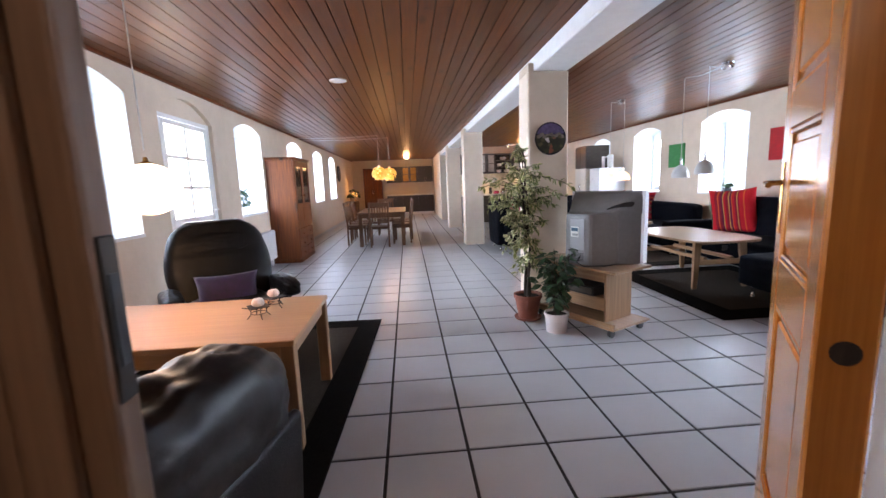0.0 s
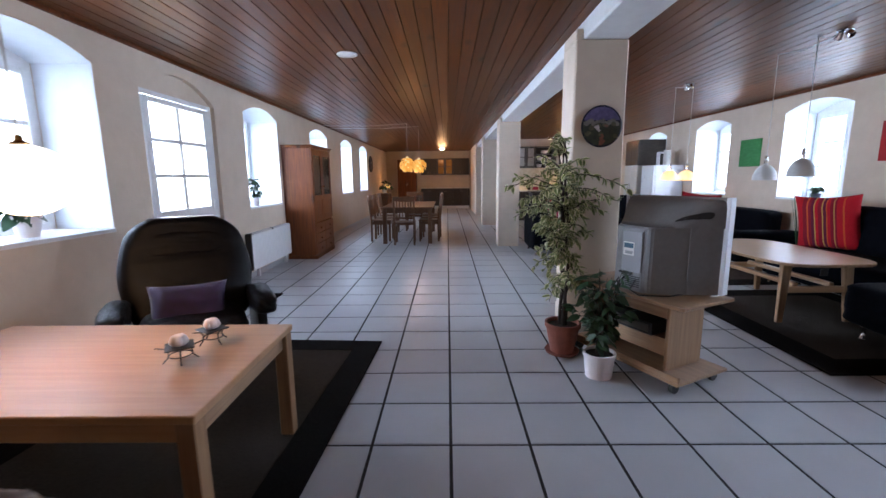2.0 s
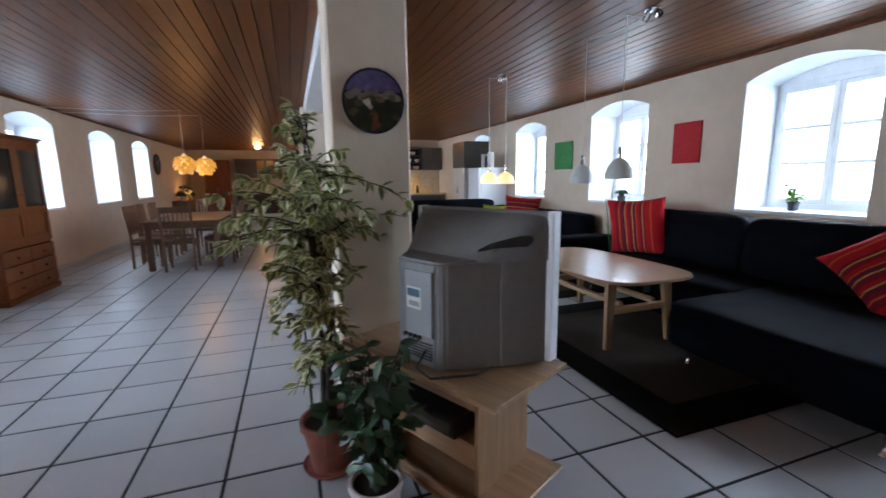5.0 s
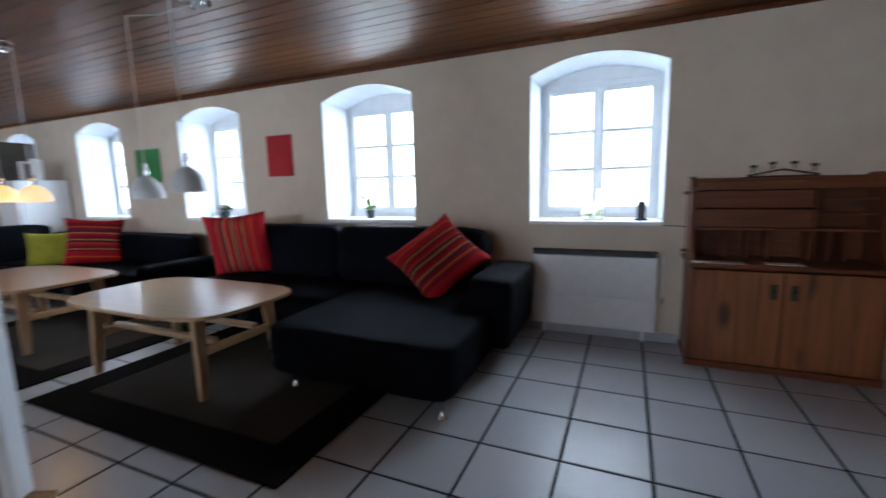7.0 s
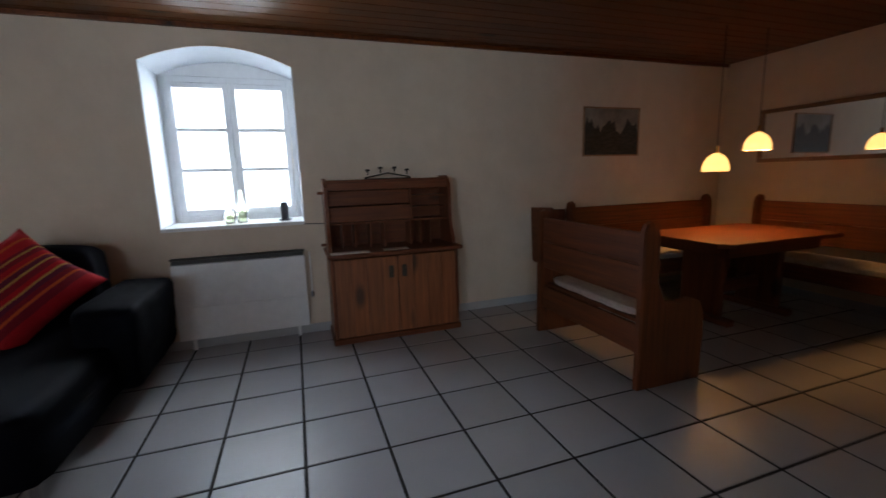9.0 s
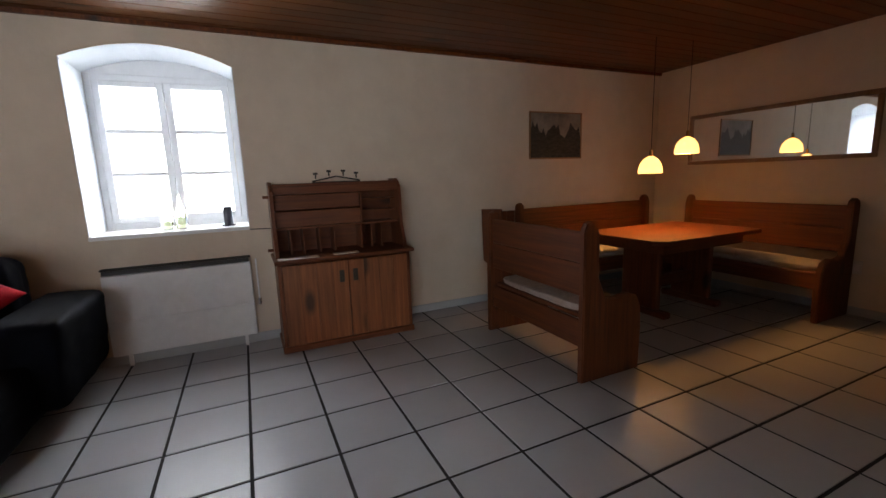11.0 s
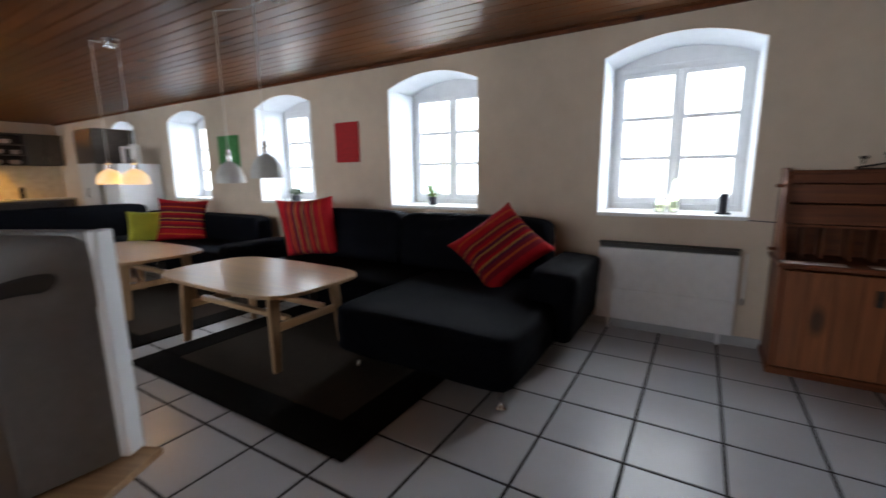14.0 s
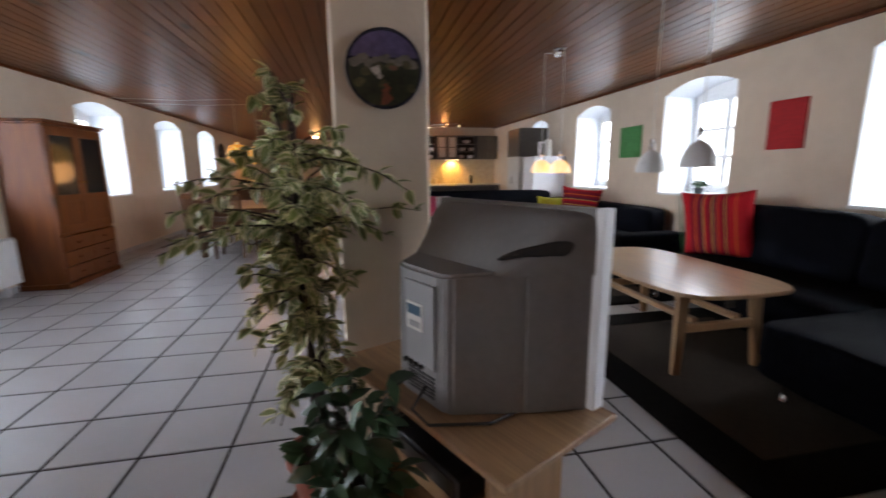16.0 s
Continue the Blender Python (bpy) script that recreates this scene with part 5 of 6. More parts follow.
def oval_table(y, label):
    t = thing("coffee_table", label, "table", 3.48, y, 0.012, 0, "rounded coffee tables")
    out = []
    for a in np.linspace(0, 2 * math.pi, 48, endpoint=False):
        c, s = math.cos(a), math.sin(a)
        k = (abs(c) ** 5 + abs(s) ** 5) ** (-1 / 5)
        out.append((0.455 * c * k * (1 - 0.03 * s * s), 0.77 * s * k * (1 - 0.03 * c * c)))
    part("tabletop", slab(out, 0.545, 0.570, 0.005), BIRCH_Y, t)
    for sx in (-1, 1):
        for sy in (-1, 1):
            bm = box(-0.026, 0.026, -0.017, 0.017, 0, 0.545, 0.006, seg=2)
            for v in bm.verts:
                k = v.co.z / 0.545
                v.co = Vector((v.co.x * (1 + 0.75 * k) + sx * (0.305 - 0.035 * k), v.co.y * (1 + 0.3 * k) + sy * (0.56 - 0.03 * k), v.co.z))
            part("leg", bm, BIRCH_Z, t)
    for sy in (-1, 1):
        part("cross_rail", box(-0.285, 0.285, sy * 0.545 - 0.014, sy * 0.545 + 0.014, 0.27, 0.33, 0.008), BIRCH_X, t)
        part("bearer", box(-0.30, 0.30, sy * 0.53 - 0.02, sy * 0.53 + 0.02, 0.505, 0.545, 0.006), BIRCH_X, t)
    for sx in (-1, 1):
        part("stretcher", box(sx * 0.16 - 0.024, sx * 0.16 + 0.024, -0.53, 0.53, 0.315, 0.355, 0.008), BIRCH_Y, t)
    part("bracket", box(-0.03, 0.03, -0.62, -0.60, 0.44, 0.5, 0.004), IRON, t)
    return t


oval_table(4.985, "light birch coffee table with rounded corners and round legs")
oval_table(7.10, "light birch coffee table with rounded corners, further off")


def soft(name, parent, x0, x1, y0, y1, z0, z1, seed, bulge=0.06, wrinkle=0.006, power=12.0, tilt=None):
    m = pose((x0 + x1) / 2, (y0 + y1) / 2, z0) if tilt is None else pose((x0 + x1) / 2, (y0 + y1) / 2, z0, *tilt)
    return part(name, puffy(x1 - x0, y1 - y0, z1 - z0, bulge, wrinkle, seed, 16, power, m=m), SOFA, parent, smooth=True)


def sofa_foot(parent, x, y):
    part("foot", turned([(0, 0), (0.032, 0), (0.032, 0.008), (0.016, 0.018), (0.016, 0.10), (0.028, 0.115), (0, 0.115)], 16, m=pose(x, y, 0)), CHROME, parent, "chrome tube foot", smooth=True)


so = thing("corner_sofa", "black microfibre corner sofa with chaise and chrome feet", "sofa", 0, 0, 0)
soft("chaise", so, 3.44, 4.92, 2.87, 4.17, 0.125, 0.455, 1, 0.05, 0.008, 16)
soft("seat", so, 4.10, 4.95, 4.16, 6.02, 0.125, 0.45, 2, 0.06)
soft("backrest", so, 4.72, 5.04, 3.10, 4.60, 0.40, 0.955, 3, 0.02, 0.008, 7, (0, 6, 0))
soft("backrest", so, 4.72, 5.04, 4.58, 6.00, 0.40, 0.960, 4, 0.02, 0.008, 7, (0, 6, 0))
soft("armrest", so, 4.22, 5.10, 2.76, 3.08, 0.16, 0.66, 5, 0.02, 0.006, 11, (4, 0, 0))
for x, y in ((3.54, 2.95), (3.55, 4.03), (4.85, 2.98), (4.2, 5.9), (4.9, 5.9)):
    sofa_foot(so, x, y)

so2 = thing("corner_sofa", "second black microfibre corner sofa around the far table", "sofa", 0, 0, 0)
soft("seat", so2, 4.20, 5.05, 6.62, 9.85, 0.12, 0.45, 6, 0.04)
soft("backrest", so2, 4.86, 5.12, 6.95, 9.85, 0.38, 0.80, 7, 0.02)
soft("seat", so2, 2.10, 4.20, 9.0, 9.85, 0.12, 0.45, 8, 0.04)
soft("backrest", so2, 2.05, 4.86, 9.72, 9.98, 0.38, 0.92, 9, 0.02)
soft("armrest", so2, 4.18, 5.05, 6.48, 6.72, 0.12, 0.56, 10, 0.03)
soft("armrest", so2, 1.86, 2.12, 8.95, 9.9, 0.12, 0.60, 11, 0.03)
for x, y in ((4.3, 6.6), (5.0, 6.6), (2.2, 9.1), (4.9, 9.7), (2.0, 9.8)):
    sofa_foot(so2, x, y)
so3 = thing("armchair", "black upholstered armchair with its back to the column", "armchair", 2.05, 8.25, 0, 90)
soft("seat", so3, -0.38, 0.38, -0.40, 0.30, 0.10, 0.44, 12, 0.06)
soft("backrest", so3, -0.46, 0.46, 0.18, 0.42, 0.10, 0.93, 13, 0.03)
for s in (-1, 1):
    soft("armrest", so3, s * 0.40 - 0.09, s * 0.40 + 0.09, -0.40, 0.30, 0.10, 0.60, 14 + s, 0.03)
    for yy in (-0.34, 0.34):
        sofa_foot(so3, s * 0.34, yy)


def cushion(label, x, y, z, rx, ry, rz, size, cover, seed, thick=0.17):
    c = thing("cushion", label, "cushion", x, y, z)
    c.matrix_basis = pose(x, y, z, 0, 0, rz) @ pose(0, 0, 0, rx, 0, 0) @ pose(0, 0, 0, 0, ry, 0)
    part("cover", pillow(size, size, thick, seed), cover, c, smooth=True)


# striped cushions: one upright at the sofa's end, one leaning on a corner
cushion("red striped woven cushion standing upright against the sofa back", 4.62, 5.68, 0.765, -8, 4, 112, 0.66, STRIPE_X, 1)
lean = thing("cushion", "red striped woven cushion leaning on its corner by the armrest", "cushion")
zz, xx = Vector((0.40, -0.40, 0.37)).normalized(), Vector((-0.10, -0.48, -0.30))
xx = (xx - xx.dot(zz) * zz).normalized()
axes = Matrix((xx, zz.cross(xx), zz)).transposed().to_4x4()
lean.matrix_basis = Matrix.Translation((4.60, 3.43, 0.735)) @ axes
part("cover", pillow(0.60, 0.64, 0.19, 2), STRIPE_X, lean, smooth=True)
cushion("red striped cushion lying on the far sofa", 4.66, 8.32, 0.72, -18, 6, -32, 0.62, STRIPE_Z, 3)
cushion("plain lime green cushion on the far sofa", 4.36, 8.72, 0.645, -12, 3, -24, 0.44, LIME, 4, 0.13)
cushion("raspberry red cushion on the black armchair", 2.05, 8.28, 0.80, -20, 6, 80, 0.46, MAGENTA, 5, 0.15)
cushion("raspberry red cushion on the far sofa", 2.6, 9.50, 0.66, -16, 5, -8, 0.44, MAGENTA, 6, 0.15)


# pendant lamps over the tables, hung from short ceiling rails
def dome_lamp(x, y, z, lit, r, h, label, shade, swag):
    l = thing("pendant_lamp", label, "lamp", x, y, ZC, 0, "dome pendants" if not lit else "lit dome pendants")
    dz = z - ZC
    prof = [(r * 1.0, dz), (r * 0.97, dz + h * 0.28), (r * 0.82, dz + h * 0.58), (r * 0.55, dz + h * 0.83), (r * 0.22, dz + h * 0.97), (0.016, dz + h), (0.016, dz + h + 0.05)]
    inner = [(max(0.005, a - 0.004), b - 0.002) for a, b in prof[:-1]][::-1]
    part("shade", turned(prof + inner, 36), shade, l, smooth=True)
    part("holder", turned([(0, dz + h + 0.085), (0.013, dz + h + 0.08), (0.017, dz + h + 0.03), (0.017, dz + h)], 14), CHROME, l)
    part("bulb", turned([(0, dz + 0.035), (0.025, dz + 0.05), (0.028, dz + 0.075), (0.012, dz + h - 0.01), (0, dz + h)], 14), BULB if lit else CERAM, l)
    part("cord", tube([(0, 0, -0.015), (0, 0, dz + h + 0.08)], 0.0035), CABLE, l)
    if swag:
        part("cord", tube([(0, 0, -0.015), (swag[0] * 0.5, swag[1] * 0.5, -0.045), (swag[0], swag[1], -0.02)], 0.0035), CABLE, l)
    part("hook", turned([(0, 0), (0.012, 0), (0.012, -0.02), (0, -0.02)], 10), CHROME, l)
    return l


dome_lamp(3.415, 5.12, 1.275, False, 0.105, 0.16, "white enamel dome pendant lamp, switched off", SHADE_WHITE, (0.06, -0.55))
dome_lamp(3.335, 4.575, 1.310, False, 0.105, 0.16, "white enamel dome pendant lamp, switched off", SHADE_WHITE, (0.1, -0.1))
dome_lamp(3.215, 6.60, 1.272, True, 0.105, 0.13, "lit amber glass dome pendant over the far table", SHADE_LIT, (0.05, -0.2))
dome_lamp(3.315, 6.37, 1.268, True, 0.105, 0.13, "lit amber glass dome pendant over the far table", SHADE_LIT, (0.0, 0.1))
bulb(3.265, 6.48, 1.20, 5.0, WARM, 0.06)


def ceiling_spot(x, y, label):
    s = thing("ceiling_spot", label, "lamp", x, y, ZC)
    part("plate", turned([(0, 0), (0.055, 0), (0.055, -0.012), (0, -0.016)], 20), CHROME, s)
    for k in (-1, 1):
        part("head", turned([(0.0, 0.0), (0.022, 0.0), (0.03, -0.05), (0.028, -0.055), (0.0, -0.045)], 16, m=pose(0, k * 0.03, -0.02, k * 35)), CHROME, s)


ceiling_spot(3.44, 4.45, "small chrome twin ceiling spot")
ceiling_spot(3.30, 6.45, "small chrome ceiling hook plate above the pendants")
dn = thing("ceiling_light", "flush round white ceiling light, off", "lamp", -0.74, 4.95, ZC)
part("rim", turned([(0, 0), (0.095, 0), (0.098, -0.008), (0.085, -0.016), (0.075, -0.016)], 30), WHITE, dn)
part("diffuser", turned([(0.076, -0.014), (0.05, -0.022), (0, -0.025)], 30), DOWNL, dn, smooth=True)


# canvases on the east wall
def canvas(y0, y1, z0, z1, material, label):
    c = thing("canvas_painting", label, "painting", XE, (y0 + y1) / 2, (z0 + z1) / 2, 0)
    w, h = (y1 - y0) / 2, (z1 - z0) / 2
    part("canvas", box(-0.024, -0.002, -w, w, -h, h, 0.003), material, c)
    part("stretcher_frame", box(-0.002, 0, -w + 0.02, w - 0.02, -h + 0.02, h - 0.02), BIRCH_Z, c)


canvas(5.482, 5.842, 1.472, 1.927, REDART, "plain red textured canvas painting on the wall")
canvas(7.755, 8.235, 1.462, 1.906, GREENART, "plain green textured canvas painting on the wall")

# flat panel radiator under the first east window
rd = thing("radiator", "flat white panel radiator beneath the window", "radiator", XE, 2.28)
part("panel", box(-0.075, -0.02, -0.49, 0.50, 0.09, 0.704, 0.006), WHITE, rd)
# shade of the top slot, as a black strip and a darkened rail
part("air_slot", box(-0.080, -0.02, -0.48, 0.49, 0.708, 0.738, 0.002), BLACKP, rd, "black strip as shade in the top slot")
part("top_rail", box(-0.080, -0.015, -0.49, 0.50, 0.7395, 0.752, 0.003), IRON, rd, "top rail darkened as shade of the slot")
part("lower_panel", box(-0.079, -0.075, -0.47, 0.48, 0.10, 0.36, 0.002), WHITE, rd)
for yy in (-0.4, 0.4):
    part("bracket", box(-0.02, 0, yy - 0.02, yy + 0.02, 0.2, 0.6), WHITE, rd)
    part("foot", box(-0.06, -0.03, yy - 0.012, yy + 0.012, 0, 0.09), WHITE, rd)
part("pipe", tube([(-0.03, -0.53, 0.36), (-0.03, -0.53, 0.72)], 0.007), WHITE, rd)
part("valve", tube([(-0.03, -0.53, 0.33), (-0.03, -0.53, 0.38)], 0.013), CHROME, rd)
wc = thing("cable", "thin dark cable clipped along the wall", "cable", XE, 1.72)
part("lead", tube([(-0.005, 0.06, 0.962), (-0.005, -0.12, 0.955)], 0.004), BLACKP, wc)

# things on the first east sill
bt = thing("bottle", "clear lime green glass bottle on the window sill", "bottle", XE + 0.19, 2.26, SILL_E + 0.028)
part("glass", turned([(0, 0), (0.042, 0), (0.045, 0.02), (0.045, 0.12), (0.018, 0.19), (0.014, 0.27), (0.017, 0.275)], 20), GREENGLASS, bt, smooth=True)
bw = thing("bottle", "squat clear green glass bottle on the window sill", "bottle", XE + 0.17, 2.36, SILL_E + 0.028)
part("glass", turned([(0, 0), (0.042, 0), (0.046, 0.02), (0.046, 0.07), (0.016, 0.12), (0.014, 0.17), (0.017, 0.175)], 20), GREENGLASS, bw, smooth=True)
cd = thing("candle", "dark pillar candle on a small dish on the sill", "candle", XE + 0.17, 1.92, SILL_E + 0.028)
part("dish", turned([(0, 0), (0.05, 0), (0.055, 0.012), (0, 0.008)], 18), WAX_DARK, cd)
part("pillar", turned([(0, 0.009), (0.033, 0.009), (0.034, 0.155), (0.028, 0.16), (0, 0.152)], 18), WAX_DARK, cd)


# ---- bureau ----
def bureau():
    b = thing("bureau", "rustic pine writing bureau with doors and pigeonholes", "bureau", 5.235, 1.075)
    D, w = 0.40, 0.535
    part("side", box(-D, -0.005, -w, -w + 0.028, 0.05, 0.72, 0.004), PINE_Z, b)
    part("side", box(-D, -0.005, w - 0.028, w, 0.05, 0.72, 0.004), PINE_Z, b)
    part("plinth", box(-D - 0.012, -0.005, -w - 0.012, w + 0.012, 0, 0.05, 0.006), PINE_Y, b)
    part("back", box(-0.02, -0.005, -w + 0.028, w - 0.028, 0.05, 0.72), PINE_Z, b)
    part("shelf", box(-D + 0.03, -0.02, -w + 0.028, w - 0.028, 0.36, 0.38), PINE_Y, b)
    for s in (-1, 1):
        y0, y1 = (-w + 0.03, -0.003) if s < 0 else (0.003, w - 0.03)
        d = part("door", box(-D, -D + 0.02, y0, y1, 0.055, 0.70, 0.004), PINE_Z, b)
        n = 4
        for k in range(n):
            a, c = y0 + (y1 - y0) * k / n, y0 + (y1 - y0) * (k + 1) / n
            part("board", box(-D - 0.008, -D, a + 0.0015, c - 0.0015, 0.057, 0.698, 0.002), PINE_PALE, d)
        part("escutcheon", box(-D - 0.013, -D - 0.008, -s * -0.055 - 0.02, -s * -0.055 + 0.02, 0.52, 0.62, 0.004), IRON, d, "dark iron escutcheon")
        part("handle", tube([(-D - 0.013, s * 0.055, 0.59), (-D - 0.03, s * 0.055, 0.57), (-D - 0.013, s * 0.055, 0.545)], 0.005), IRON, d)
    part("desk_top", box(-D - 0.07, -0.005, -w - 0.02, w + 0.02, 0.72, 0.75, 0.006), PINE_Y, b)
    # upper part with curved cheeks
    prof = [(-0.005, 0.75), (-0.34, 0.75), (-0.335, 0.80), (-0.30, 0.86), (-0.27, 0.94), (-0.26, 1.04), (-0.26, 1.18), (-0.25, 1.26), (-0.21, 1.31), (-0.15, 1.335), (-0.005, 1.335)]
    for s in (-1, 1):
        y0 = -w if s < 0 else w - 0.028
        bm = bmesh.new()
        a = [bm.verts.new((px, y0, pz)) for px, pz in prof]
        c = [bm.verts.new((px, y0 + 0.028, pz)) for px, pz in prof]
        bm.faces.new(a)
        bm.faces.new(c[::-1])
        for k in range(len(prof)):
            bm.faces.new((a[k], c[k], c[(k + 1) % len(prof)], a[(k + 1) % len(prof)]))
        bmesh.ops.recalc_face_normals(bm, faces=bm.faces)
        part("cheek", bm, PINE_Z, b)
    part("top", box(-0.22, -0.005, -w + 0.029, w - 0.029, 1.295, 1.318, 0.004), PINE_Y, b)
    part("top_rail", box(-0.235, -0.215, -w + 0.029, w - 0.029, 1.235, 1.30, 0.004), PINE_Y, b)
    part("upper_back", box(-0.02, -0.006, -w + 0.029, w - 0.029, 0.751, 1.295), PINE_Y, b)
    part("upper_shelf", box(-0.22, -0.02, -w + 0.029, w - 0.029, 0.955, 0.972, 0.002), PINE_Y, b)
    for yy in (-0.36, -0.27, -0.18, 0.05, 0.17, 0.3, 0.4):
        part("divider", box(-0.20, -0.02, yy - 0.006, yy + 0.006, 0.751, 0.955), PINE_Z, b)
    part("divider", box(-0.20, -0.02, -0.20, -0.185, 0.972, 1.295), PINE_Z, b)
    for zz in (1.06, 1.16):
        part("small_shelf", box(-0.17, -0.02, -w + 0.03, -0.20, zz, zz + 0.012), PINE_Y, b)
    part("drawer", box(-0.21, -0.02, -0.18, w - 0.032, 0.975, 1.10, 0.004), PINE_Y, b)
    part("drawer", box(-0.19, -0.02, -0.18, w - 0.032, 1.11, 1.23, 0.004), PINE_Y, b)
    for zz in (0.80, 1.22):
        part("peg", tube([(-0.20, w, zz), (-0.20, w + 0.045, zz)], 0.012), PINE_Y, b)


bureau()
pp = thing("paper_sheets", "loose papers and a leaflet on the bureau top", "paper", 4.86, 1.10, 0.7505)
part("sheet", box(-0.07, 0.03, 0.20, 0.50, 0, 0.003), PAPER, pp)
part("leaflet", box(-0.05, 0.04, -0.12, 0.08, 0, 0.004), PAPER, pp)
cr = thing("candle_arch", "dark wrought iron candle arch on the bureau", "candle holder", 5.12, 1.06, 1.318)
bm = tube([(0, -0.20, 0.012), (0, -0.1, 0.03), (0, 0, 0.05), (0, 0.1, 0.03), (0, 0.20, 0.012)], 0.006)
tube([(0, -0.20, 0.004), (0, 0.20, 0.004)], 0.005, bm=bm)
part("arch", bm, IRON, cr)
for yy in (-0.17, -0.06, 0.06, 0.17):
    part("cup", turned([(0, 0), (0.006, 0), (0.006, 0.03), (0.02, 0.035), (0.018, 0.05), (0, 0.045)], 12, m=pose(0, yy, 0.025 + 0.03 * (1 - (yy / 0.2) ** 2))), IRON, cr)


# ---- dining nook ----
def bench(label, w, x, y, rz):
    """A pine bench; its back is the plane y = 0, its seat lies at +y."""
    b = thing("settle_bench", label, "bench", x, y, 0, rz, "pine benches in the nook")
    for s in (-1, 1):
        prof = [(-0.04, 0), (0.46, 0), (0.47, 0.30), (0.46, 0.44), (0.42, 0.52), (0.34, 0.545), (0.24, 0.53), (0.14, 0.55), (0.085, 0.68), (0.08, 0.95), (0.06, 1.01), (0.02, 1.035), (-0.02, 1.02), (-0.04, 0.97)]
        bm = bmesh.new()
        x0 = s * w / 2 - 0.026
        a = [bm.verts.new((x0, py, pz)) for py, pz in prof]
        c = [bm.verts.new((x0 + 0.052, py, pz)) for py, pz in prof]
        bm.faces.new(a)
        bm.faces.new(c[::-1])
        for k in range(len(prof)):
            bm.faces.new((a[k], c[k], c[(k + 1) % len(prof)], a[(k + 1) % len(prof)]))
        bmesh.ops.recalc_face_normals(bm, faces=bm.faces)
        bmesh.ops.bevel(bm, geom=[e for e in bm.edges if abs(e.verts[0].co.x - e.verts[1].co.x) < 1e-6], offset=0.008, segments=2, affect='EDGES')
        part("end_panel", bm, PINE_Z, b)
    i = w / 2 - 0.027
    part("back_board", box(-i, i, -0.012, 0.014, 0.56, 0.77, 0.004), PINE_X, b)
    part("back_board", box(-i, i, -0.012, 0.014, 0.772, 0.97, 0.006), PINE_X, b)
    part("back_rail", box(-i, i, -0.012, 0.014, 0.22, 0.40, 0.004), PINE_X, b)
    part("seat_board", box(-i, i, 0.02, 0.44, 0.40, 0.425, 0.005), PINE_X, b)
    part("front_rail", box(-i, i, 0.40, 0.42, 0.28, 0.40, 0.004), PINE_X, b)
    part("seat_cushion", puffy(w - 0.10, 0.40, 0.055, 0.2, 0.006, 3, 16, 6, m=pose(0, 0.225, 0.426)), CREAM_CLOTH, b, "flat grey-beige seat pad", smooth=True)
    return b


bench("pine settle bench with pad, its back to the room", 1.10, 3.94, -0.08, 180)
bench("pine settle bench with pad along the window wall", 1.85, 5.16, -1.75, 90)
bench("pine settle bench with pad along the mirror wall", 1.46, 3.97, -2.93, 0)

# corner end of the window-wall seat: a wing panel at head height, open beneath, above a low end panel
cw = thing("corner_bench", "short pine corner bench with a wing panel beside the wall", "bench", 5.24, -0.41, 0)


def upright(outline, y0, y1, bevel=0.004):
    bm = bmesh.new()
    a = [bm.verts.new((px, y0, pz)) for px, pz in outline]
    c = [bm.verts.new((px, y1, pz)) for px, pz in outline]
    bm.faces.new(a)
    bm.faces.new(c[::-1])
    for k in range(len(outline)):
        bm.faces.new((a[k], c[k], c[(k + 1) % len(outline)], a[(k + 1) % len(outline)]))
    bmesh.ops.recalc_face_normals(bm, faces=bm.faces)
    bmesh.ops.bevel(bm, geom=bm.edges[:], offset=bevel, segments=1, affect='EDGES')
    return bm


part("wing_panel", upright([(-0.01, 0.99), (-0.36, 1.01), (-0.37, 0.63), (-0.09, 0.44), (-0.04, 0.46)], -0.03, 0.0), PINE_X, cw)
part("end_panel", upright([(-0.30, 0.0), (-0.30, 0.545), (-0.36, 0.56), (-0.50, 0.50), (-0.50, 0.0)], -0.03, 0.0), PINE_Z, cw)
part("post", box(-0.37, -0.325, -0.075, -0.031, 0.0, 0.99, 0.004), PINE_Z, cw)
part("seat_board", box(-0.49, -0.14, -0.37, -0.031, 0.40, 0.425, 0.004), PINE_Y, cw)
part("back_board", box(-0.075, -0.05, -0.37, -0.031, 0.56, 0.96, 0.004), PINE_Y, cw)
part("support", box(-0.135, -0.10, -0.36, -0.32, 0.0, 0.56, 0.004), PINE_Z, cw)

tb = thing("nook_table", "heavy pine trestle table beneath the lit pendants", "table", 4.20, -1.90)
part("tabletop", slab([(-0.46, -0.66), (-0.36, -0.72), (0.36, -0.72), (0.46, -0.66), (0.46, 0.60), (0.38, 0.70), (-0.38, 0.70), (-0.46, 0.60)], 0.715, 0.75, 0.006), PINE_Y, tb)
part("frame", box(-0.36, 0.36, -0.56, 0.54, 0.62, 0.715, 0.004), PINE_Y, tb)
for s in (-1, 1):
    part("trestle_leg", box(-0.20, 0.20, s * 0.36 - 0.03, s * 0.36 + 0.03, 0.06, 0.62, 0.012), PINE_Z, tb)
    part("trestle_foot", box(-0.30, 0.30, s * 0.36 - 0.045, s * 0.36 + 0.045, 0, 0.06, 0.012), PINE_X, tb)
part("stretcher", box(-0.03, 0.03, -0.33, 0.33, 0.22, 0.32, 0.008), PINE_Y, tb)


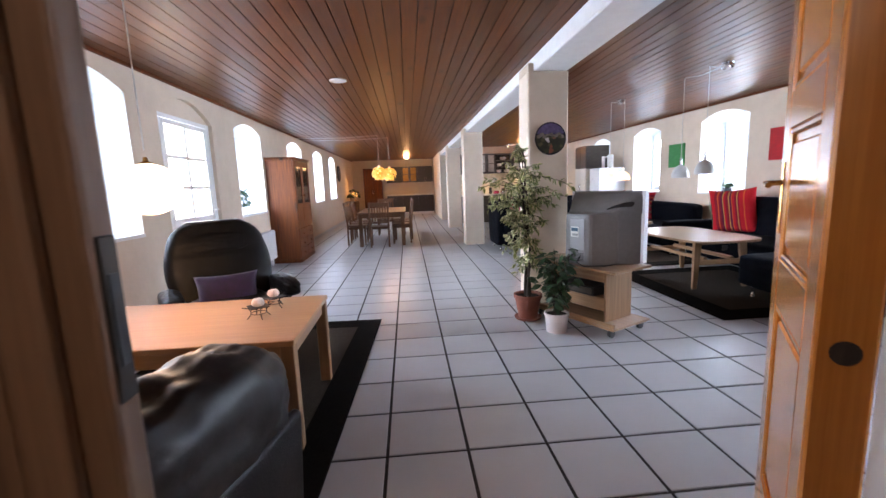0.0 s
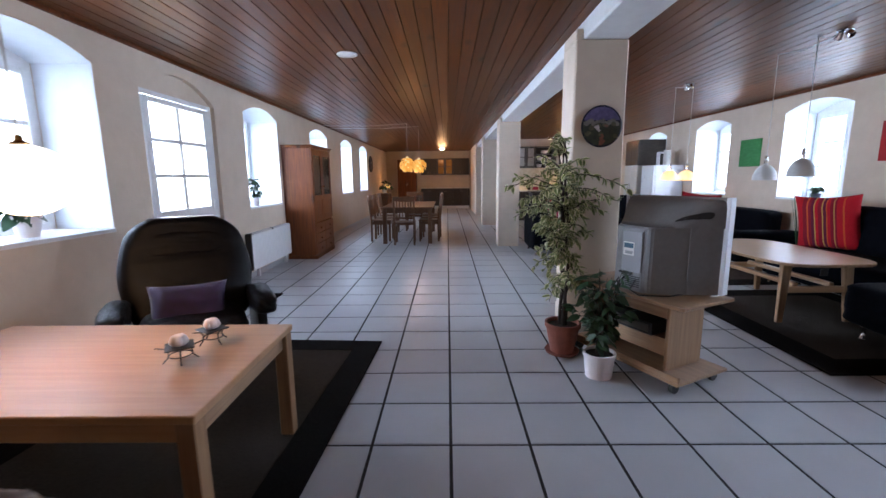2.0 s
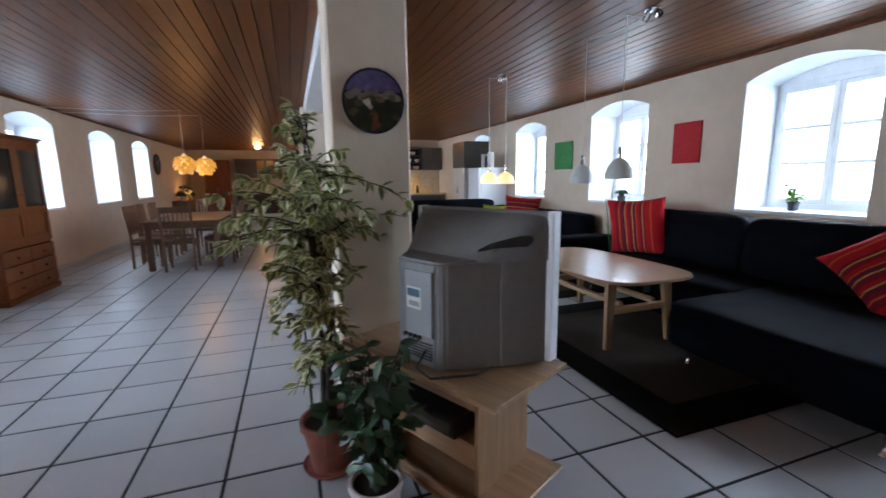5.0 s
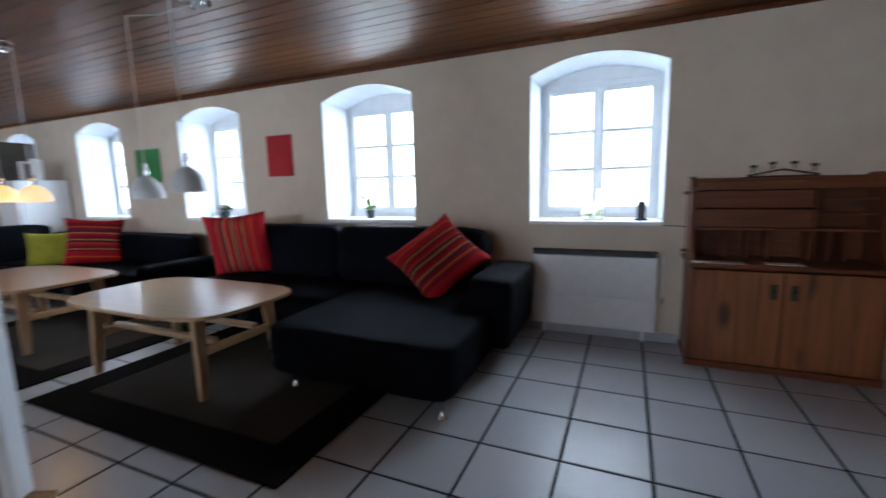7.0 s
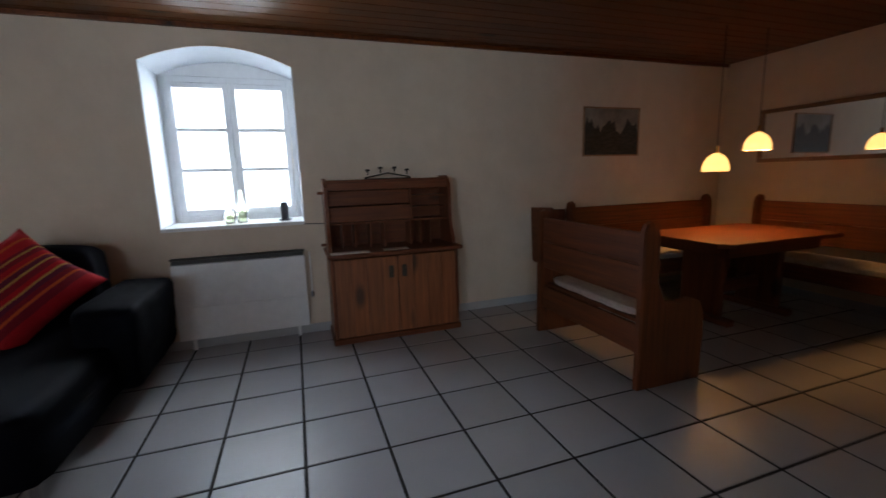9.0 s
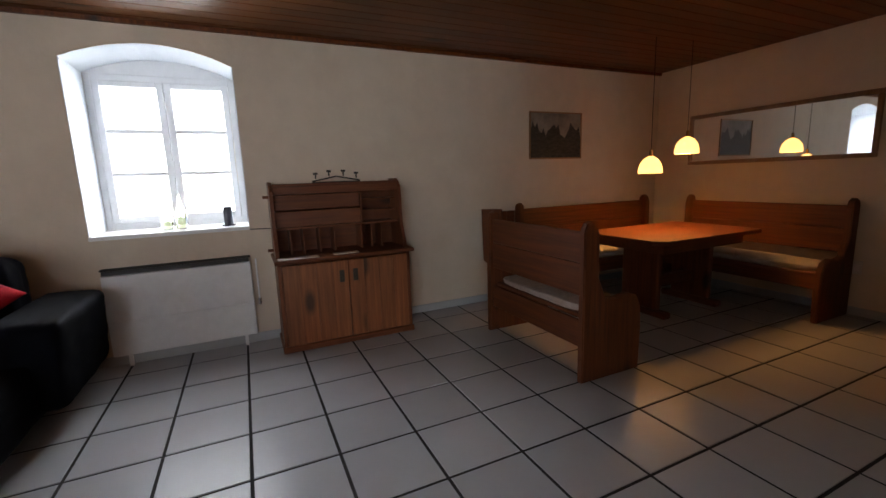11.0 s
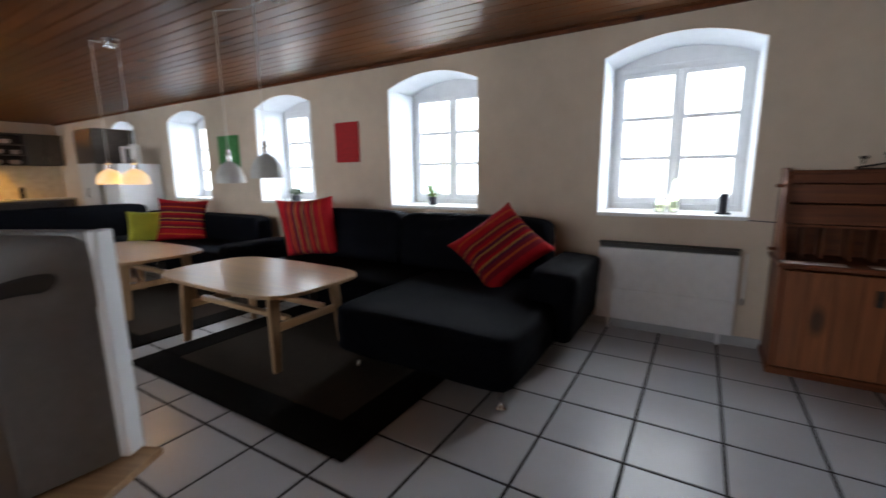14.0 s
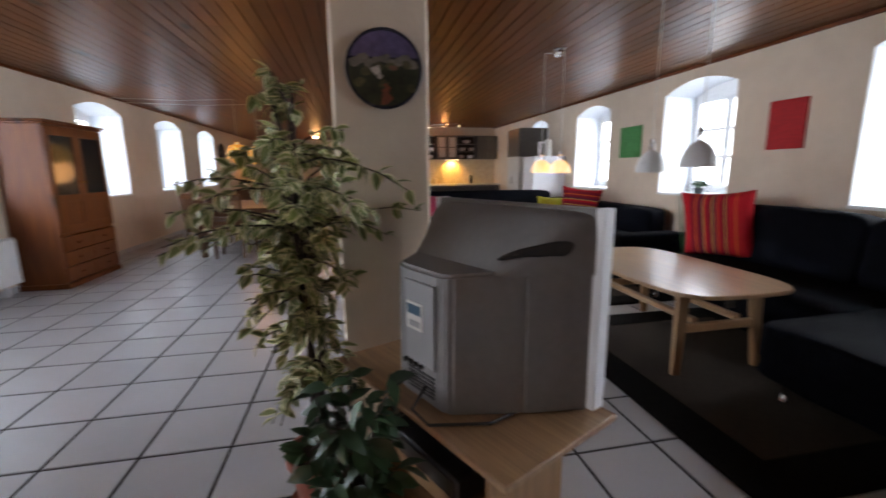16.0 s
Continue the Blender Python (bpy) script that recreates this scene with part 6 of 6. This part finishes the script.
def nook_lamp(x, y, z):
    l = thing("pendant_lamp", "lit opal glass dome pendant over the nook table", "lamp", x, y, ZC, 0, "pendants in the nook")
    dz = z - ZC
    r, h = 0.105, 0.155
    prof = [(r, dz), (r * 0.98, dz + h * 0.25), (r * 0.86, dz + h * 0.55), (r * 0.6, dz + h * 0.82), (r * 0.25, dz + h * 0.97), (0.014, dz + h)]
    inner = [(max(0.004, a - 0.004), b - 0.002) for a, b in prof][::-1]
    part("shade", turned(prof + inner, 32), SHADE_NOOK, l, smooth=True)
    part("holder", turned([(0, dz + h + 0.06), (0.012, dz + h + 0.055), (0.016, dz + h), (0, dz + h)], 12), BRASS, l)
    part("cord", tube([(0, 0, 0), (0, 0, dz + h + 0.05)], 0.003), IRON, l)
    bulb(x, y, z + 0.082, 36.0, (1.0, 0.48, 0.15), 0.025)


nook_lamp(4.26, -1.67, 1.30)
nook_lamp(4.215, -2.10, 1.475)

pc = thing("framed_picture", "framed grey harbour print on the wall", "picture", XE, -1.39, 1.735)
bm = box(-0.016, 0, -0.36, -0.345, -0.25, 0.25, 0.002)
box(-0.016, 0, 0.345, 0.36, -0.25, 0.25, 0.002, bm=bm)
box(-0.016, 0, -0.345, 0.345, 0.235, 0.25, 0.002, bm=bm)
box(-0.016, 0, -0.345, 0.345, -0.25, -0.235, 0.002, bm=bm)
part("frame", bm, BIRCH_Y, pc, "thin pale wooden frame")
part("print", box(-0.006, 0, -0.345, 0.345, -0.235, 0.235), mat("print_sky", (0.30, 0.29, 0.26), (0.15, 0.145, 0.135), rough=0.5, scale=6, blotch=0.3), pc)
bm = bmesh.new()
rng = random.Random(8)
pts = [(-0.345, -0.235), (0.345, -0.235)] + [(0.345 - 0.69 * k / 24, 0.02 + 0.10 * rng.random() + 0.05 * math.sin(k * 0.7)) for k in range(25)]
bm.faces.new([bm.verts.new((-0.0085, py, pz)) for py, pz in pts])
part("harbour_shape", bm, mat("print_dark", (0.055, 0.055, 0.055), (0.015, 0.015, 0.015), rough=0.5, scale=14, stretch=(1, 1, 3), blotch=0.6), pc)

mr = thing("mirror", "wide framed wall mirror in the dining nook", "mirror", 3.99, YS, 1.645)
w, h = 0.83, 0.275
bm = box(-w, w, 0, 0.025, h - 0.04, h, 0.006)
box(-w, w, 0, 0.025, -h, -h + 0.04, 0.006, bm=bm)
box(-w, -w + 0.04, 0, 0.025, -h + 0.04, h - 0.04, 0.006, bm=bm)
box(w - 0.04, w, 0, 0.025, -h + 0.04, h - 0.04, 0.006, bm=bm)
part("frame", bm, JAMBP, mr, "dark brown moulded frame")
part("glass", box(-w + 0.038, w - 0.038, 0.002, 0.008, -h + 0.038, h - 0.038), MIRROR, mr)

ws = thing("power_socket", "cream double wall socket beside the nook bench", "socket", 3.235, YS, 0.43)
part("plate", box(-0.075, 0.075, 0, 0.014, -0.06, 0.06, 0.004), COUNTER, ws)
for k in (-1, 1):
    part("insert", box(k * 0.035 - 0.025, k * 0.035 + 0.025, 0.0142, 0.017, -0.03, 0.03, 0.001), CERAM, ws)

# ---- dining table by the west wall ----
dt = thing("dining_table", "brown ash dining table with square legs", "table", -0.63, 10.30)
part("tabletop", box(-0.53, 0.53, -1.05, 1.05, 0.72, 0.75, 0.005), ASH_Y, dt)
for sx in (-1, 1):
    for sy in (-1, 1):
        part("leg", box(sx * 0.46 - 0.04, sx * 0.46 + 0.04, sy * 0.98 - 0.04, sy * 0.98 + 0.04, 0, 0.72, 0.004), ASH_Z, dt)
    part("apron", box(sx * 0.46 - 0.012, sx * 0.46 + 0.012, -0.94, 0.94, 0.63, 0.72, 0.003), ASH_Y, dt)
for sy in (-1, 1):
    part("apron", box(-0.42, 0.42, sy * 0.98 - 0.012, sy * 0.98 + 0.012, 0.63, 0.72, 0.003), ASH_Z, dt)


def dining_chair(x, y, rz):
    """Faces +y before its turn."""
    c = thing("dining_chair", "brown ash dining chair with slatted back", "chair", x, y, 0, rz, "chairs round the dining table")
    part("seat", box(-0.22, 0.22, -0.21, 0.22, 0.43, 0.455, 0.008), ASH_Y, c)
    for sx in (-1, 1):
        part("front_leg", box(sx * 0.19 - 0.02, sx * 0.19 + 0.02, 0.17, 0.21, 0, 0.43, 0.004), ASH_Z, c)
        part("back_post", tube([(sx * 0.195, -0.20, 0), (sx * 0.195, -0.195, 0.45), (sx * 0.20, -0.255, 0.97)], 0.021, 8), ASH_Z, c)
        part("side_rail", box(sx * 0.19 - 0.01, sx * 0.19 + 0.01, -0.18, 0.17, 0.36, 0.42, 0.002), ASH_Y, c)
    part("top_rail", box(-0.19, 0.19, -0.265, -0.24, 0.88, 0.97, 0.008), ASH_Y, c)
    part("lower_rail", box(-0.18, 0.18, -0.215, -0.195, 0.52, 0.56, 0.004), ASH_Y, c)
    for k in range(6):
        xx = -0.14 + 0.056 * k
        part("slat", tube([(xx, -0.205, 0.55), (xx, -0.253, 0.90)], 0.011, 6), ASH_Z, c)
    part("front_rail", box(-0.17, 0.17, 0.18, 0.20, 0.36, 0.42, 0.002), ASH_Y, c)
    return c


ch = dining_chair(-0.68, 9.34, 2)
for x, y, rz in ((-1.22, 9.85, -92), (-1.24, 10.45, -88), (-1.22, 11.05, -90), (-0.20, 9.80, 90), (-0.18, 10.45, 94), (-0.20, 11.05, 88), (-0.66, 11.62, 180)):
    copy_thing(ch, pose(x, y, 0, 0, 0, rz))


def artichoke(x, y, z):
    l = thing("pendant_lamp", "lit amber leaf-shade pendant above the dining table", "lamp", x, y, ZC, 0, "leaf-shade pendants")
    dz = z - ZC
    rng = random.Random(int(x * 100))
    for ring in range(5):
        zz = dz + 0.10 - 0.05 * ring
        r = 0.125 * math.sin(0.55 + ring * 0.5)
        n = 9
        for k in range(n):
            a = 2 * math.pi * (k + 0.5 * (ring % 2)) / n
            bm = bmesh.new()
            vs = [bm.verts.new(p) for p in ((0, -0.030, 0.02), (0, 0.030, 0.02), (0.05, 0.045, 0.0), (0.085, 0.0, -0.03), (0.05, -0.045, 0.0))]
            bm.faces.new(vs)
            bmesh.ops.solidify(bm, geom=bm.faces[:], thickness=0.002)
            bmesh.ops.transform(bm, matrix=pose(r * math.cos(a), r * math.sin(a), zz, 0, 0, math.degrees(a)) @ pose(0, 0, 0, rng.uniform(-14, 14), rng.uniform(0, 22) + 9 * ring), verts=bm.verts)
            part("shade_leaf", bm, ARTI, l)
    part("core", turned([(0, dz - 0.10), (0.05, dz - 0.07), (0.055, dz + 0.08), (0.02, dz + 0.16), (0, dz + 0.17)], 14), ARTI_CORE, l)
    part("cord", tube([(0, 0, -0.01), (0, 0, dz + 0.16)], 0.004), CABLE, l)
    part("cord", tube([(0, 0, -0.012), (-0.8, 0, -0.05), (XW - x + 0.01, 0.0, -0.03)], 0.004), CABLE, l)


artichoke(-0.67, 10.10, 1.63)
artichoke(-0.45, 10.60, 1.62)
bulb(-0.56, 10.35, 1.34, 12.0, (1.0, 0.52, 0.2), 0.2)

wk = thing("wall_clock", "large dark round wall clock between window and corner", "clock", XW, 15.75, 1.82)
part("rim", turned([(0, 0.0), (0.27, 0.0), (0.29, 0.02), (0.27, 0.045), (0.24, 0.03), (0, 0.025)], 40, m=pose(0, 0, 0, 0, 90)), IRON, wk)
part("dial", turned([(0, 0.032), (0.235, 0.031)], 40, m=pose(0, 0, 0, 0, 90)), BLACKP, wk)
for a in (40, 160):
    part("clock_pointer", box(-0.008, 0.008, 0, 0.16, 0.034, 0.037, m=pose(0, 0, 0, 0, 90) @ pose(0, 0, 0, 0, 0, a)), CABLE, wk)
sb = thing("sideboard", "low brown wooden sideboard along the wall", "sideboard", XW + 0.22, 17.4)
part("body", box(-0.20, 0.20, -0.55, 0.55, 0.06, 0.76, 0.005), ASH_Y, sb)
part("plinth", box(-0.19, 0.18, -0.53, 0.53, 0, 0.06), ASH_Y, sb)
for s in (-1, 1):
    d = part("door", box(0.20, 0.216, s * 0.275 - 0.265, s * 0.275 + 0.265, 0.09, 0.73, 0.004), ASH_Z, sb)
    part("knob", turned([(0, 0), (0.008, 0), (0.014, 0.02), (0, 0.026)], 10, m=pose(0.216, s * 0.05, 0.45, 0, 90)), BRASS, d)
bushy("potted_plant", "leafy plant with white flowers on the sideboard", XW + 0.25, 17.3, 0.76, DARK_LEAVES + BIG_LEAVES, 70, 0.34, 0.12, 0.5, (0.08, 0.10, 0.16), CERAM, 15, 1.3)
tl = thing("table_lamp", "small lit table lamp with amber shade", "lamp", XW + 0.28, 17.83, 0.76)
part("base", turned([(0, 0), (0.07, 0), (0.06, 0.02), (0.015, 0.04), (0.015, 0.2), (0, 0.2)], 18), BRASS, tl)
part("shade", turned([(0.12, 0.19), (0.075, 0.36)], 22), SHADE_LIT, tl, smooth=True)
bulb(XW + 0.28, 17.83, 1.20, 6.0, (1.0, 0.45, 0.14), 0.05)


# ---- kitchen fronts ----
def cabinet_unit(name, label, x0, x1, yf, depth, z0, z1, doors, front, handle, group, glass=False, face=-1):
    """A kitchen unit that faces -y; yf is its front."""
    c = thing(name, label, "cabinet", (x0 + x1) / 2, yf, z0, 0, group)
    w, h = (x1 - x0) / 2, z1 - z0
    part("body", box(-w + 0.001, w - 0.001, 0.02, depth, 0, h, 0.002), DARKCAB, c)
    for k in range(doors):
        a, b = -w + 2 * w * k / doors + 0.003, -w + 2 * w * (k + 1) / doors - 0.003
        if glass:
            bm = box(a, a + 0.05, 0, 0.019, 0.004, h - 0.004, 0.002)
            box(b - 0.05, b, 0, 0.019, 0.004, h - 0.004, 0.002, bm=bm)
            box(a + 0.05, b - 0.05, 0, 0.019, 0.004, 0.054, 0.002, bm=bm)
            box(a + 0.05, b - 0.05, 0, 0.019, h - 0.054, h - 0.004, 0.002, bm=bm)
            d = part("door", bm, front, c)
            part("pane", box(a + 0.048, b - 0.048, 0.008, 0.012, 0.052, h - 0.052), LAMPLIT_PANE if z1 < 2.2 else CREAM_CLOTH, d, "frosted glass pane")
            part("glazing_bar", box(a + 0.05, b - 0.05, 0.003, 0.008, h * 0.5 - 0.01, h * 0.5 + 0.01), front, d)
        else:
            d = part("door", box(a, b, 0, 0.019, 0.004, h - 0.004, 0.003), front, c)
        hx = b - 0.04 if k % 2 == 0 else a + 0.04
        hz = 0.06 if z0 > 1 else h - 0.16
        part("handle", tube([(hx, 0, hz), (hx, -0.025, hz), (hx, -0.025, hz + 0.12), (hx, 0, hz + 0.12)], 0.005, 6), handle, d)
    return c


# kitchenette on the far end wall
for k in range(3):
    x0 = -0.95 + 0.70 * k
    cabinet_unit("base_cabinet", "dark kitchenette base cabinet with two doors", x0, x0 + 0.70, YN - 0.60, 0.60, 0.12, 0.86, 2, DARKCAB, CHROME, "kitchenette base units")
    cabinet_unit("wall_cabinet", "dark kitchenette wall cabinet" if k != 1 else "dark wall cabinet with two frosted glass doors", x0, x0 + 0.70, YN - 0.36, 0.36, 1.45, 2.15, 2, DARKCAB, CHROME, "kitchenette wall units", glass=(k == 1))
pk = thing("plinth", "white plinth under the kitchenette", "plinth", 0.10, YN - 0.56)
part("board", box(-1.05, 1.05, 0, 0.5, 0, 0.118), WHITE, pk)
wt = thing("worktop", "pale worktop along the kitchenette", "worktop", 0.10, YN - 0.31, 0.86)
part("board", box(-1.07, 1.07, -0.31, 0.31, 0.001, 0.04, 0.004), COUNTER, wt)
tc = thing("tall_cabinet", "tall reddish-brown cupboard by the kitchenette", "cabinet", -1.55, YN - 0.32)
part("body", box(-0.40, 0.40, -0.26, 0.31, 0, 2.1, 0.004), CABP_Z, tc)
for s in (-1, 1):
    d = part("door", box(s * 0.2 - 0.195, s * 0.2 + 0.195, -0.28, -0.261, 0.05, 2.05, 0.004), CABP_Z, tc)
    part("handle", tube([(s * 0.03, -0.28, 1.0), (s * 0.03, -0.31, 1.0), (s * 0.03, -0.31, 1.15), (s * 0.03, -0.28, 1.15)], 0.006, 6), CHROME, d)
cl = thing("ceiling_light", "small lit ceiling light before the kitchenette", "lamp", 0.0, 17.6, ZC)
part("base", turned([(0, 0), (0.10, 0), (0.10, -0.03), (0, -0.03)], 20), WHITE, cl)
part("dome", turned([(0.10, -0.031), (0.09, -0.07), (0.05, -0.10), (0, -0.11)], 20), BULB, cl, smooth=True)
bulb(0.0, 17.6, 2.28, 34.0, (1.0, 0.55, 0.22), 0.16)

# main kitchen: wall run under the back wall
KY = 14.35
for k in range(6):
    x0 = 1.75 + 0.58 * k
    glassy = k in (1, 3)
    if k in (2, 4):
        u = thing("open_shelf_unit", "dark open wall shelf with white crockery", "shelf", x0 + 0.29, KY - 0.36, 1.60, 0, "kitchen wall units")
        part("back", box(-0.288, 0.288, 0.34, 0.358, 0, 0.64), DARKCAB, u)
        for s in (-1, 1):
            part("side", box(s * 0.279 - 0.01, s * 0.279 + 0.01, 0, 0.34, 0, 0.64, 0.002), DARKCAB, u)
        for zz in (0.0, 0.205, 0.41, 0.62):
            part("shelf", box(-0.268, 0.268, 0.0, 0.34, zz, zz + 0.018, 0.002), STEELCAB, u)
        for j, (px, zz, r) in enumerate(((-0.15, 0.018, 0.09), (0.12, 0.018, 0.10), (-0.12, 0.223, 0.10), (0.15, 0.223, 0.08), (0.0, 0.428, 0.11))):
            dsh = thing("bowl_stack", "small stack of white bowls on the open shelf", "crockery", x0 + 0.29 + px, KY - 0.20, 1.60 + zz, 0, "crockery on the shelves")
            for q in range(3):
                part("bowl", turned([(0, 0), (r * 0.5, 0), (r, 0.05), (r * 0.96, 0.05), (r * 0.45, 0.006), (0, 0.006)], 16, m=pose(0, 0, 0.022 * q)), CERAM, dsh, smooth=True)
    else:
        cabinet_unit("wall_cabinet", "grey kitchen wall cabinet with glazed doors" if glassy else "grey kitchen wall cabinet", x0, x0 + 0.58, KY - 0.36, 0.36, 1.60, 2.24, 2, STEELCAB, CHROME, "kitchen wall units", glass=glassy)
    cabinet_unit("base_cabinet", "grey kitchen base cabinet with two doors", x0, x0 + 0.58, KY - 0.60, 0.60, 0.0, 0.88, 2, STEELCAB, CHROME, "kitchen base units")
kw = thing("worktop", "pale worktop along the kitchen units", "worktop", 3.49, KY - 0.31, 0.88)
part("board", box(-1.77, 1.77, -0.31, 0.31, 0.001, 0.04, 0.004), COUNTER, kw)
ks = thing("splashback", "cream tiled splashback lit from above", "splashback", 3.49, KY, 0.921)
for k in range(12):
    for r in range(2):
        part("tile", box(-1.74 + 0.29 * k + 0.002, -1.74 + 0.29 * (k + 1) - 0.002, -0.012, -0.001, r * 0.335 + 0.002, (r + 1) * 0.335, 0.002), SPLASH, ks)
for x in (2.15, 3.95):
    ul = thing("under_cabinet_light", "slim lit lamp beneath the wall cabinets", "lamp", x, KY - 0.2, 1.598, 0, "under-cabinet lamps")
    part("housing", box(-0.22, 0.22, -0.03, 0.03, -0.012, 0, 0.002), WHITE, ul)
    part("tube", box(-0.20, 0.20, -0.02, 0.02, -0.018, -0.0125, 0.002), BULB, ul)
    bulb(x, KY - 0.10, 1.56, 60.0, (1.0, 0.58, 0.12), 0.05, spot=150)
for k, (x, r, h, m) in enumerate(((2.75, 0.05, 0.22, IRON), (2.95, 0.10, 0.10, MAGENTA), (3.2, 0.11, 0.18, CHROME), (3.45, 0.06, 0.16, CERAM), (4.5, 0.05, 0.24, IRON))):
    j = thing("kitchen_jar", "jar standing on the kitchen worktop", "jar", x, KY - 0.22, 0.921)
    part("body", turned([(0, 0), (r * 0.8, 0), (r, h * 0.3), (r * 0.9, h * 0.8), (r * 0.5, h), (0, h)], 18), m, j, smooth=True)
isl = thing("kitchen_island", "dark kitchen island with brushed grey worktop", "cabinet", 3.55, 12.55)
part("body", box(-1.05, 1.05, -0.30, 0.30, 0.0, 0.90, 0.004), DARKCAB, isl)
for k in range(4):
    part("door", box(-1.04 + 0.52 * k + 0.004, -1.04 + 0.52 * (k + 1) - 0.004, -0.318, -0.3005, 0.08, 0.88, 0.003), DARKCAB, isl)
part("worktop", box(-1.10, 1.10, -0.34, 0.34, 0.9005, 0.935, 0.004), STEELCAB, isl)

# ceiling bar with three lit spots
cs = thing("ceiling_spot_bar", "ceiling bar with three lit spots", "lamp", 3.55, 13.3, ZC)
part("bar", tube([(-0.42, 0.28, -0.03), (0.42, -0.28, -0.03)], 0.012), CHROME, cs)
for k in (-1, 0, 1):
    part("head", turned([(0, -0.03), (0.03, -0.03), (0.055, -0.09), (0.05, -0.092), (0.0, -0.05)], 16, m=pose(k * 0.34, -k * 0.23, 0)), CHROME, cs)
    part("bulb", turned([(0, -0.10), (0.04, -0.09), (0.045, -0.08), (0, -0.06)], 14, m=pose(k * 0.34, -k * 0.23, 0)), BULB, cs)
bulb(3.55, 13.3, 2.33, 7.0, (1.0, 0.42, 0.14), 0.08)

# fridge and tall units along the east wall
fg = thing("fridge", "white fridge-freezer standing by the window", "fridge", 4.93, 10.22)
part("body", box(-0.28, 0.31, -0.28, 0.28, 0.03, 1.55, 0.012, seg=2), FRIDGE, fg)
part("door", box(-0.335, -0.282, -0.278, 0.278, 0.05, 0.60, 0.012, seg=2), FRIDGE, fg)
part("door", box(-0.335, -0.282, -0.278, 0.278, 0.61, 1.545, 0.012, seg=2), FRIDGE, fg)
part("plinth", box(-0.26, 0.28, -0.26, 0.26, 0, 0.03), BLACKP, fg)
for z in (0.45, 0.75):
    part("handle", box(-0.36, -0.3355, -0.25, -0.23, z, z + 0.25, 0.004), FRIDGE, fg)
for k, (y, h, r, m) in enumerate(((10.08, 0.30, 0.07, PAPER), (10.24, 0.24, 0.06, IRON), (10.36, 0.28, 0.08, CERAM))):
    bx = thing("storage_tin", "tall tin standing on top of the fridge", "tin", 4.93, y, 1.55)
    part("can", turned([(0, 0), (r, 0), (r, h), (r * 0.9, h + 0.01), (0, h + 0.01)], 18), m, bx)
tu = thing("tall_cabinet", "tall kitchen cupboard, brown-grey above and pale below, beside the fridge", "cabinet", 4.93, 11.12)
part("body", box(-0.30, 0.31, -0.34, 0.34, 0, 2.15, 0.004), STEELCAB, tu)
part("end_panel", box(-0.305, 0.31, -0.362, -0.3405, 0, 1.56, 0.003), COUNTER, tu, "pale lower end panel")
for s in (-1, 1):
    part("upper_door", box(-0.32, -0.301, s * 0.17 - 0.166, s * 0.17 + 0.166, 1.58, 2.12, 0.003), STEELCAB, tu)
    d = part("door", box(-0.32, -0.301, s * 0.17 - 0.166, s * 0.17 + 0.166, 0.06, 1.57, 0.003), COUNTER, tu, "pale lower door")
    part("handle", tube([(-0.32, s * 0.03, 1.0), (-0.345, s * 0.03, 1.0), (-0.345, s * 0.03, 1.15), (-0.32, s * 0.03, 1.15)], 0.006, 6), CHROME, d)

# ---- floor tiles, last ----
PITCH, TX0, TY0 = 0.40, 0.2, 2.28
floor = setting(part("floor", box(XW, XE, YS, YN, -0.1, -0.004), GROUT), "pale glazed floor tiles with dark joints", "floor")


def tile_geo(x, y, rng):
    g, c = 0.0082, 0.0025
    a, b = PITCH / 2 - g, PITCH / 2 - g - c
    lift = rng.uniform(-0.0007, 0.0007)
    lo = [(x + sx * a, y + sy * a, -0.01) for sx, sy in ((-1, -1), (1, -1), (1, 1), (-1, 1))]
    md = [(p[0], p[1], -0.002 + lift) for p in lo]
    hi = [(x + sx * b, y + sy * b, lift) for sx, sy in ((-1, -1), (1, -1), (1, 1), (-1, 1))]
    return lo + md + hi


TILE_FACES = [(8, 9, 10, 11)] + [(r + k, r + (k + 1) % 4, r + 4 + (k + 1) % 4, r + 4 + k) for r in (0, 4) for k in range(4)]
rng = random.Random(11)
variants = []
for v in range(4):
    me = bpy.data.meshes.new("tile")
    me.from_pydata(tile_geo(0, 0, rng), [], TILE_FACES)
    me.materials.append(TILE)
    variants.append(me)
verts, faces = [], []
for i in range(-7, 13):
    for j in range(-14, 45):
        cx, cy = TX0 + PITCH * (i + 0.5), TY0 + PITCH * (j + 0.5)
        if not (XW - 0.2 < cx < XE + 0.2 and YS - 0.2 < cy < YN + 0.1):
            continue
        if -2 <= i <= 11 and -6 <= j <= 14:
            t = new("tile", rng.choice(variants))
            t.location = (cx, cy, 0)
            t.rotation_euler = (0, 0, rng.choice((0, 1, 2, 3)) * math.pi / 2)
            t.parent = floor
        else:
            faces += [tuple(k + len(verts) for k in f) for f in TILE_FACES]
            verts += tile_geo(cx, cy, rng)
me = bpy.data.meshes.new("far_tiles")
me.from_pydata(verts, [], faces)
me.materials.append(TILE_FAR)
rest = new("far_tiles", me)
rest.parent = floor
tagged(rest, "pale glazed floor tiles further off", kind="stuff")
